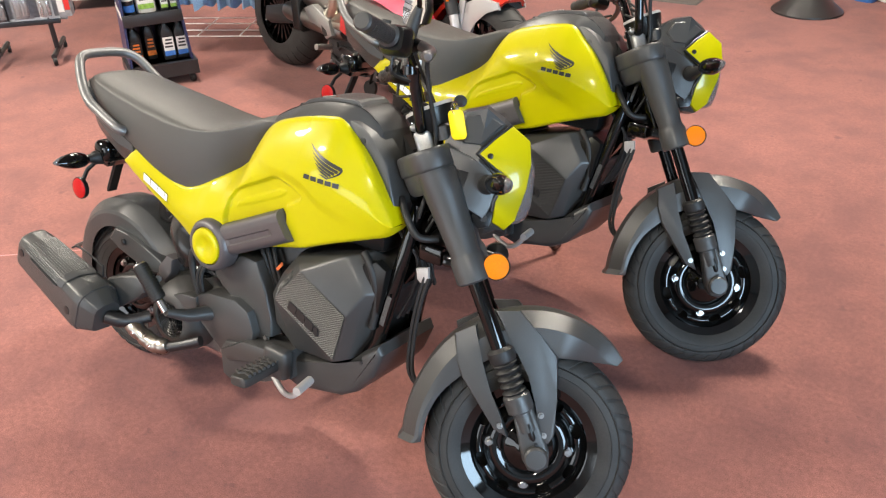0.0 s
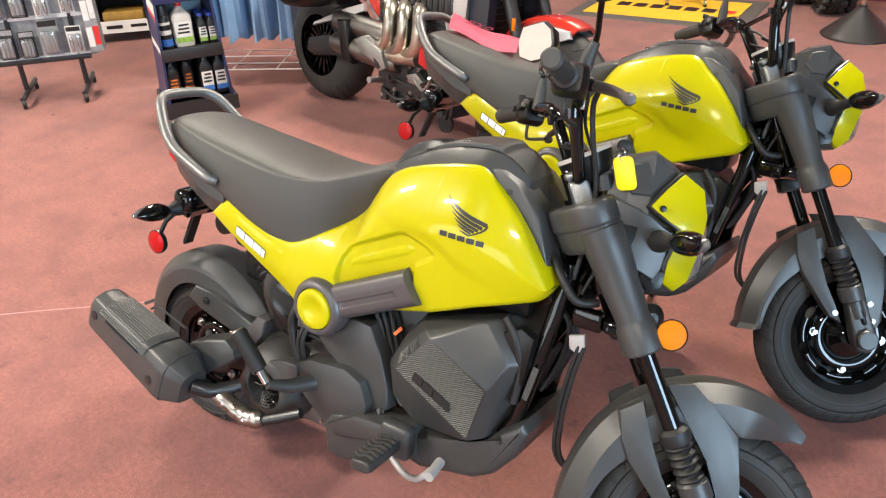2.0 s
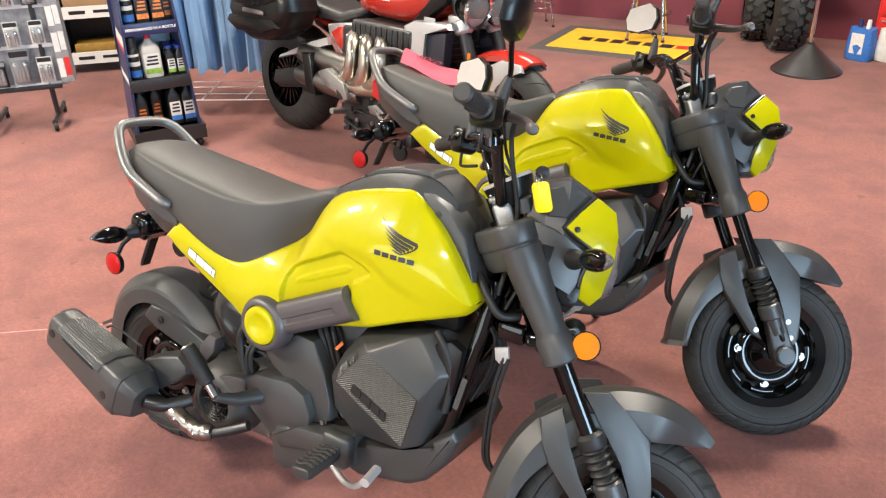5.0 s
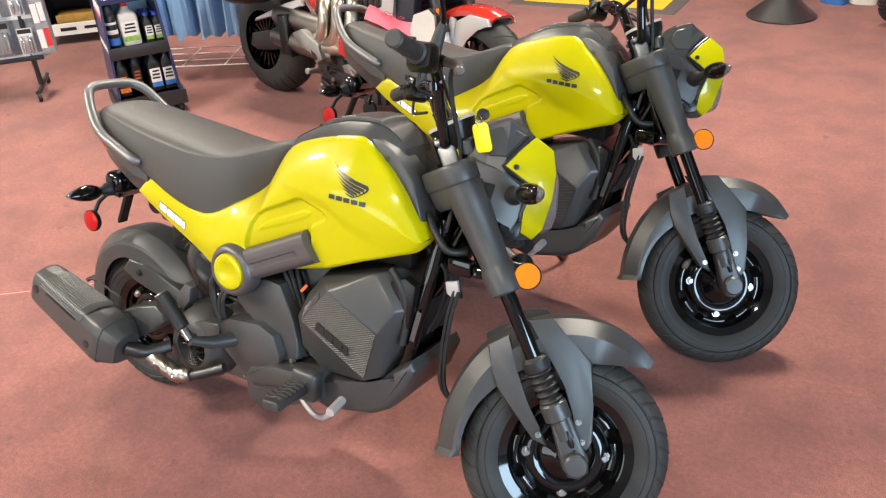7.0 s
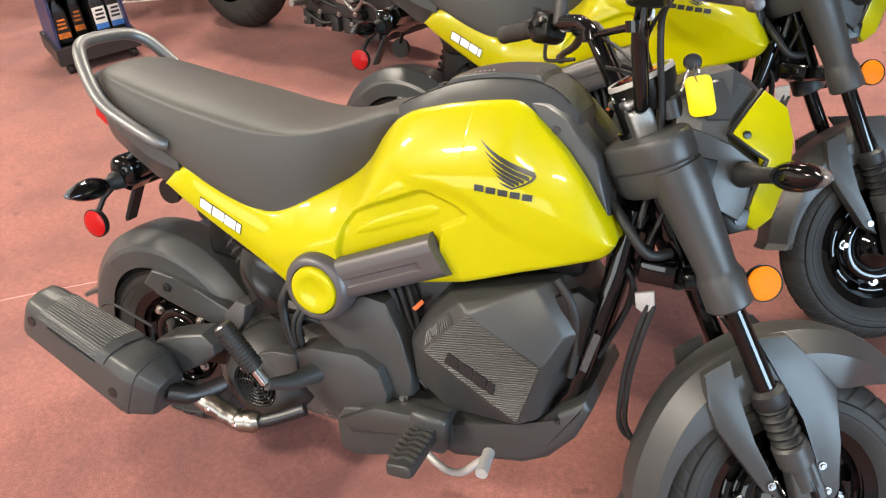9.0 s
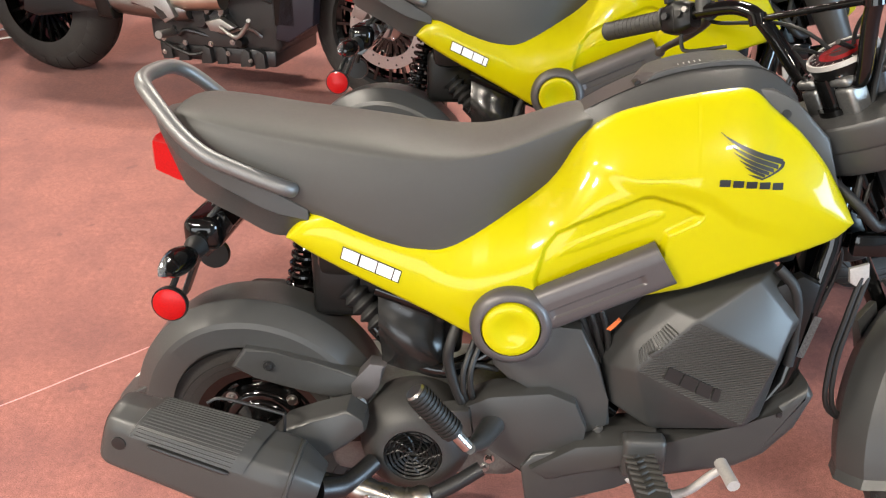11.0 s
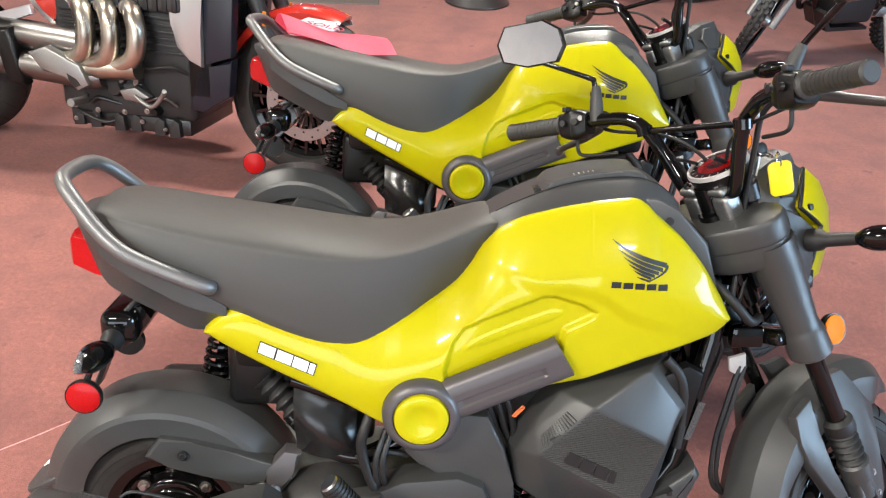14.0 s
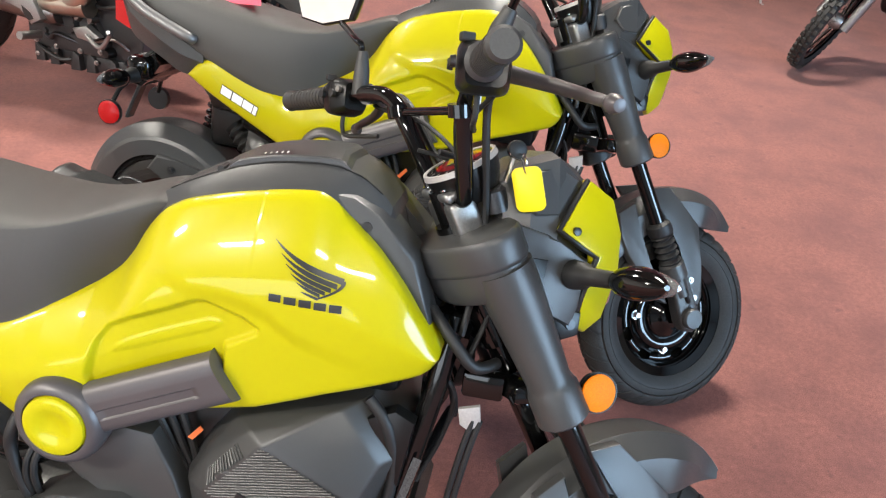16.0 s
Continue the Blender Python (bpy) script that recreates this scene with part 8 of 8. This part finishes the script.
def off_road_wheel(m):
    w = thing("off_road_wheel", "wide black off-road wheel with chunky tread", "wheel", group="off-road wheels")
    c = Vector((0, 0, 0.36))
    t = part("tyre", tyre(nb(), c, 0.345, 0.30, 0.18), RUBBER, w, "chunky black off-road tyre")
    bm = nb()
    for k in range(22):
        a = 2 * math.pi * k / 22
        for q, (y, off) in enumerate(((-0.105, 0.0), (-0.035, 0.5), (0.035, 0.0), (0.105, 0.5))):
            aa = a + off * 2 * math.pi / 22
            mm = Matrix.Translation(c) @ Matrix.Rotation(-aa, 4, "Y") @ Matrix.Translation((0.345 - 0.012 * (abs(y) > 0.08), y, 0)) @ Matrix.Rotation(0.4 if q % 2 else -0.4, 4, "X")
            bmesh.ops.create_cube(bm, size=1, matrix=mm @ Matrix.Diagonal((0.036, 0.052, 0.058, 1)))
    tagged(part("tyre_tread", bm, RUBBER, t, smooth=False), kind="stuff")
    part("rim", rim_barrel(nb(), c, 0.185, 0.24), GLOSS, w)
    part("dish", lathe(nb(), [(0, -0.06), (0.07, -0.06), (0.10, -0.03), (0.17, -0.05)], c, (0, 1, 0), 32), GLOSS, w)
    w.matrix_world = m
    return w


ow = off_road_wheel(pose(0.572, 5.445, -0.004, 0, 0, 112) @ Matrix.Scale(0.838, 4))
copy_thing(ow, pose(0.308, 5.684, -0.004, 0, 0, 105) @ Matrix.Scale(0.831, 4))


def crate_and_bag():
    c = thing("tool_chest", "red steel tool chest with drawers", "cabinet")
    part("body", box(nb(), -0.35, 0.35, -0.22, 0.22, 0.10, 0.95, 0.012), RED_CAP, c)
    for k in range(4):
        dr = part("drawer", box(nb(), -0.32, 0.32, -0.235, -0.21, 0.14 + 0.20 * k, 0.32 + 0.20 * k, 0.006), RED_CAP, c)
        part("handle", box(nb(), -0.30, 0.30, -0.245, -0.234, 0.285 + 0.20 * k, 0.30 + 0.20 * k, 0.003), STEEL, dr)
    for x in (-0.3, 0.3):
        for y in (-0.16, 0.16):
            part("castor", lathe(nb(), [(0, -0.015), (0.045, -0.015), (0.05, 0), (0.045, 0.015), (0, 0.015)], (x, y, 0.05), (1, 0, 0), 18), RUBBER_SOFT, c)
    c.matrix_world = pose(1.486, 5.676, 0, 0, 0, -10) @ Matrix.Scale(0.830, 4)
    for k, (x, y, mt, lab) in enumerate(((1.119, 5.345, BLUE_INK, "blue printed carrier bag with a paper note"), (1.305, 5.385, CARD, "pale paper carrier bag"))):
        b = thing("carrier_bag", lab, "bag", group="carrier bags")
        rings = []
        for z, s in ((0.0, 0.96), (0.01, 1.0), (0.12, 1.02), (0.22, 0.93), (0.27, 0.90)):
            rings.append([(0.11 * s * math.copysign(abs(math.cos(q)) ** 0.45, math.cos(q)), 0.07 * s * math.copysign(abs(math.sin(q)) ** 0.45, math.sin(q)) * (1 + 0.06 * math.sin(3 * q + k)), z + 0.008 * math.sin(2 * q)) for q in [2 * math.pi * i / 28 for i in range(28)]])
        part("bag_body", loft(nb(), rings), mt, b)
        part("paper_note", box(nb(), -0.06, 0.05, -0.0745, -0.0725, 0.06, 0.23), CARD, b, smooth=False)
        for q in range(2):
            part("bottle_neck", tube(nb(), [(-0.04 + 0.07 * q, 0.01, 0.25), (-0.04 + 0.07 * q, 0.012, 0.31), (-0.04 + 0.07 * q, 0.012, 0.335)], [0.022, 0.018, 0.015], 12), (NAVY, WHITE)[q], b)
        b.matrix_world = pose(x, y, 0, 0, 0, -20 + 25 * k) @ Matrix.Scale(0.840, 4)


crate_and_bag()


def dirt_bike(m):
    b = thing("dirt_bike", "black and white off-road motorcycle on its stand", "motorcycle", group="off-road motorcycles")
    for name, c, R, w, rim in (("rear_wheel", Vector((0, 0, 0.32)), 0.305, 0.10, 0.235), ("front_wheel", Vector((1.35, 0, 0.345)), 0.335, 0.078, 0.272)):
        turn = Matrix.Translation((1.24, 0, 0.6)) @ Matrix.Rotation(radians(40), 4, Vector((-0.42, 0, 0.9))) @ Matrix.Translation((-1.24, 0, -0.6)) if name == "front_wheel" else Matrix()
        t = part(name, moved(tyre(nb(), c, R, w, rim), turn), RUBBER, b, "knobbly black off-road tyre")
        bm = nb()
        for k in range(44):
            for q, y in enumerate((-0.36, 0, 0.36)):
                a = 2 * math.pi * (k + 0.5 * (q % 2)) / 44
                mm = Matrix.Translation(c) @ Matrix.Rotation(-a, 4, "Y") @ Matrix.Translation((R - 0.006 * abs(y) / 0.36, y * w, 0))
                bmesh.ops.create_cube(bm, size=1, matrix=mm @ Matrix.Diagonal((0.026, w * 0.26, 0.024, 1)))
        part("tyre_tread", moved(bm, turn), RUBBER, t, smooth=False)
        part("rim", moved(rim_barrel(nb(), c, rim + 0.006, w * 0.6), turn), GLOSS, t)
        part("hub", moved(lathe(nb(), [(0, -0.06), (0.03, -0.06), (0.045, -0.04), (0.045, 0.04), (0.03, 0.06), (0, 0.06)], c, (0, 1, 0), 24), turn), ALLOY, t)
        bm = nb()
        for k in range(28):
            a = 2 * math.pi * k / 28
            d, a2 = (1 if k % 2 else -1), a + (0.35 if k % 4 < 2 else -0.35)
            tube(bm, [c + Vector((0.04 * math.cos(a2), d * 0.035, 0.04 * math.sin(a2))), c + Vector(((rim - 0.01) * math.cos(a), 0, (rim - 0.01) * math.sin(a)))], 0.0018, 5)
        part("spokes", moved(bm, turn), CHROME, t)
    for s in (-1, 1):
        part("fork_slider", moved(tube(nb(), [(1.365, s * 0.09, 0.33), (1.27, s * 0.09, 0.56)], 0.028, 14), turn), ALLOY, b)
        part("fork_tube", moved(tube(nb(), [(1.28, s * 0.09, 0.53), (1.09, s * 0.09, 0.98)], 0.021, 14), turn), STEEL, b)
        part("swing_arm", plate(nb(), [(-0.04, 0.29), (-0.04, 0.35), (0.42, 0.43), (0.46, 0.36)], s * 0.075, s * 0.105, 0.008), ALLOY, b)
        part("shroud", plate(nb(), [(0.86, 0.62), (0.80, 0.86), (1.02, 0.90), (1.10, 0.76), (0.98, 0.60)], s * 0.12, s * 0.16, 0.012), WHITE, b, "white plastic tank shroud")
    part("engine", box(nb(), 0.50, 0.86, -0.13, 0.13, 0.32, 0.60, 0.04, 3), ENGINE, b, "dark cast engine")
    part("engine_cover", lathe(nb(), [(0, -0.02), (0.08, -0.02), (0.095, 0.0), (0.095, 0.03)], (0.66, -0.15, 0.42), (0, 1, 0), 28), DARK_METAL, b)
    part("frame_tube", tube(nb(), [(1.10, 0, 0.92), (0.93, 0, 0.42), (0.86, 0, 0.30), (0.50, 0, 0.29)], 0.022, 12), GLOSS, b)
    part("skid_plate", plate(nb(), [(0.50, 0.27), (0.86, 0.27), (0.94, 0.40), (0.92, 0.42), (0.84, 0.30), (0.50, 0.29)], -0.11, 0.11), DARK_METAL, b)
    part("exhaust", tube(nb(), spline([(0.86, -0.08, 0.56), (0.97, -0.11, 0.50), (0.92, -0.14, 0.36), (0.70, -0.16, 0.50), (0.40, -0.17, 0.62), (0.0, -0.17, 0.72)], 6), 0.02, 12), DARK_METAL, b)
    part("rear_guard", plate(nb(), [(-0.35, 0.83), (-0.1, 0.80), (0.3, 0.78), (0.3, 0.82), (-0.1, 0.84), (-0.35, 0.86)], -0.09, 0.09, 0.01), WHITE, b)
    part("front_guard", plate(nb(), [(1.05, 0.80), (1.30, 0.74), (1.65, 0.70), (1.64, 0.72), (1.30, 0.77), (1.05, 0.84)], -0.08, 0.08, 0.01), WHITE, b)
    part("seat", box(nb(), -0.05, 0.78, -0.11, 0.11, 0.82, 0.90, 0.03, 3), LEATHER, b)
    part("tank", box(nb(), 0.72, 1.06, -0.12, 0.12, 0.74, 0.92, 0.05, 3), GLOSS, b)
    part("handlebar", tube(nb(), spline([(0.92, -0.4, 1.13), (1.0, -0.2, 1.15), (1.04, -0.08, 1.03), (1.04, 0.08, 1.03), (1.0, 0.2, 1.15), (0.92, 0.4, 1.13)], 5), 0.012, 10), GLOSS, b)
    part("side_stand", tube(nb(), [(0.40, 0.13, 0.38), (0.32, 0.26, 0.02), (0.32, 0.30, 0.03)], [0.012, 0.011, 0.013], 10), SILVER_PAINT, b, "pale alloy side stand")
    b.matrix_world = m
    return b


db = dirt_bike(pose(3.500, 4.0, 0, 0, 0, 198.3) @ pose(0, 0, 0, -6, 0, 0) @ Matrix.Scale(0.848, 4))
copy_thing(db, pose(2.504, 5.143, 0, 0, 0, 196.3) @ pose(0, 0, 0, -6, 0, 0) @ Matrix.Scale(0.810, 4))


def paper_on_seat():
    """Pink paper lying over the second seat."""
    near0, near1 = Vector((0.079, 1.110, 0.822)), Vector((0.372, 1.018, 0.792))
    across = Vector((-0.070, 0.205, 0.0))
    rows = []
    for i in range(13):
        s = i / 12
        row = []
        for j in range(11):
            t = j / 10
            p = near0.lerp(near1, s) + across * t
            p.z += 0.004 + 0.020 * math.sin(math.pi * min(1, t * 1.3)) - 0.055 * max(0, t - 0.40) ** 1.5 * 2 + 0.012 * (1 - s) * t - 0.010 * math.sin(math.pi * s) * (1 - t) + 0.006 * math.sin(s * 7 + t * 3)
            row.append(p)
        rows.append(row)
    bm = nb()
    grid_faces(bm, rows)
    bmesh.ops.solidify(bm, geom=bm.faces[:], thickness=0.0006)
    p = tagged(part("paper_sheet", bm, PINK), "bright pink paper sheet lying on the motorcycle seat", "paper")
    ex = (near1 - near0).normalized()
    rot = Matrix((ex, Vector((0, 0, 1)).cross(ex).normalized(), Vector((0, 0, 1)))).transposed().to_4x4()
    p.matrix_world = BIKE_TWO @ (pose(0.143, 0.979, 0, 0, 0, -6.0) @ pose(0, 0, 0, -10.5, 0, 0)).inverted()
    text_mesh("handwriting", "SOLD", 0.045, Matrix.Translation(near0.lerp(near1, 0.42) + across * 0.35 + Vector((0, 0, 0.028))) @ rot, mat("marker_ink", (0.30, 0.02, 0.05), 0.5), p, 0.0002)


paper_on_seat()


def key_tag():
    """Ignition key with a yellow plastic tag, hanging beside the headlight cowl."""
    k = thing("key_tag", "ignition key with a yellow plastic tag", "key")
    top, low = Vector((0.996, -0.092, 0.908)), Vector((1.016, -0.085, 0.850))
    dn = (low - top).normalized()
    wd = Vector((0.83, -0.55, 0.0))
    wd = (wd - dn * wd.dot(dn)).normalized()
    nn = wd.cross(dn).normalized()
    hw, h, r = 0.0200, (low - top).length, 0.010
    out = []
    for cx, cz, a0 in ((hw - r, h - r, 0), (-hw + r, h - r, 90), (-hw + r, r, 180), (hw - r, r, 270)):
        for q in range(6):
            a = radians(a0 + 18 * q)
            out.append((cx + r * math.cos(a), cz + r * math.sin(a)))
    sheet = lambda off, grow: [top + wd * (x * grow) + dn * (h / 2 + (z - h / 2) * grow) + nn * off for x, z in out]
    part("tag", loft(nb(), [sheet(-0.0016, 0.96), sheet(-0.0010, 1.0), sheet(0.0010, 1.0), sheet(0.0016, 0.96)]), TAG, k, "yellow plastic key tag")
    c = top - dn * 0.004
    ring = [c + dn * (0.013 * math.cos(a)) + nn * (0.011 * math.sin(a)) for a in [2 * math.pi * i / 20 for i in range(21)]]
    part("split_ring", tube(nb(), ring, 0.0013, 6, False), CHROME, k)
    head = Vector((1.002, -0.050, 0.930))
    part("key_head", loft(nb(), [[head + Vector((0.014 * sc * math.cos(a), y, 0.013 * sc * math.sin(a))) for a in [2 * math.pi * i / 16 for i in range(16)]] for y, sc in ((-0.005, 0.8), (-0.003, 1.0), (0.003, 1.0), (0.005, 0.8))]), RUBBER_SOFT, k)
    part("key_blade", tube(nb(), [head + Vector((-0.004, 0, -0.010)), head + Vector((-0.012, 0.002, -0.045))], 0.0035, 6), STEEL, k)
    part("split_ring", tube(nb(), [head + Vector((0.010 * math.cos(a) - 0.004, -0.012 + 0.014 * math.sin(a), -0.008 + 0.006 * math.sin(a))) for a in [2 * math.pi * i / 20 for i in range(21)]], 0.0012, 6, False), CHROME, k)
    k.matrix_world = BIKE_ONE @ SM
    return k


key_tag()


def seam():
    """A raised joint in the carpet."""
    a, b = Vector((-3.0, -1.554, 0)), Vector((0.12, 0.951, 0))
    d = (b - a).normalized()
    s = Vector((-d.y, d.x, 0)) * 0.0022
    rows = []
    for i in range(60):
        p = a.lerp(b, i / 59) + s * 0.6 * math.sin(i * 1.7)
        rows.append([p - s + Vector((0, 0, 0.0004)), p + Vector((0, 0, 0.0016)), p + s + Vector((0, 0, 0.0004))])
    bm = nb()
    grid_faces(bm, rows)
    tagged(part("floor_seam", bm, SEAM), "pale raised seam in the maroon carpet", "seam", kind="structure")


seam()
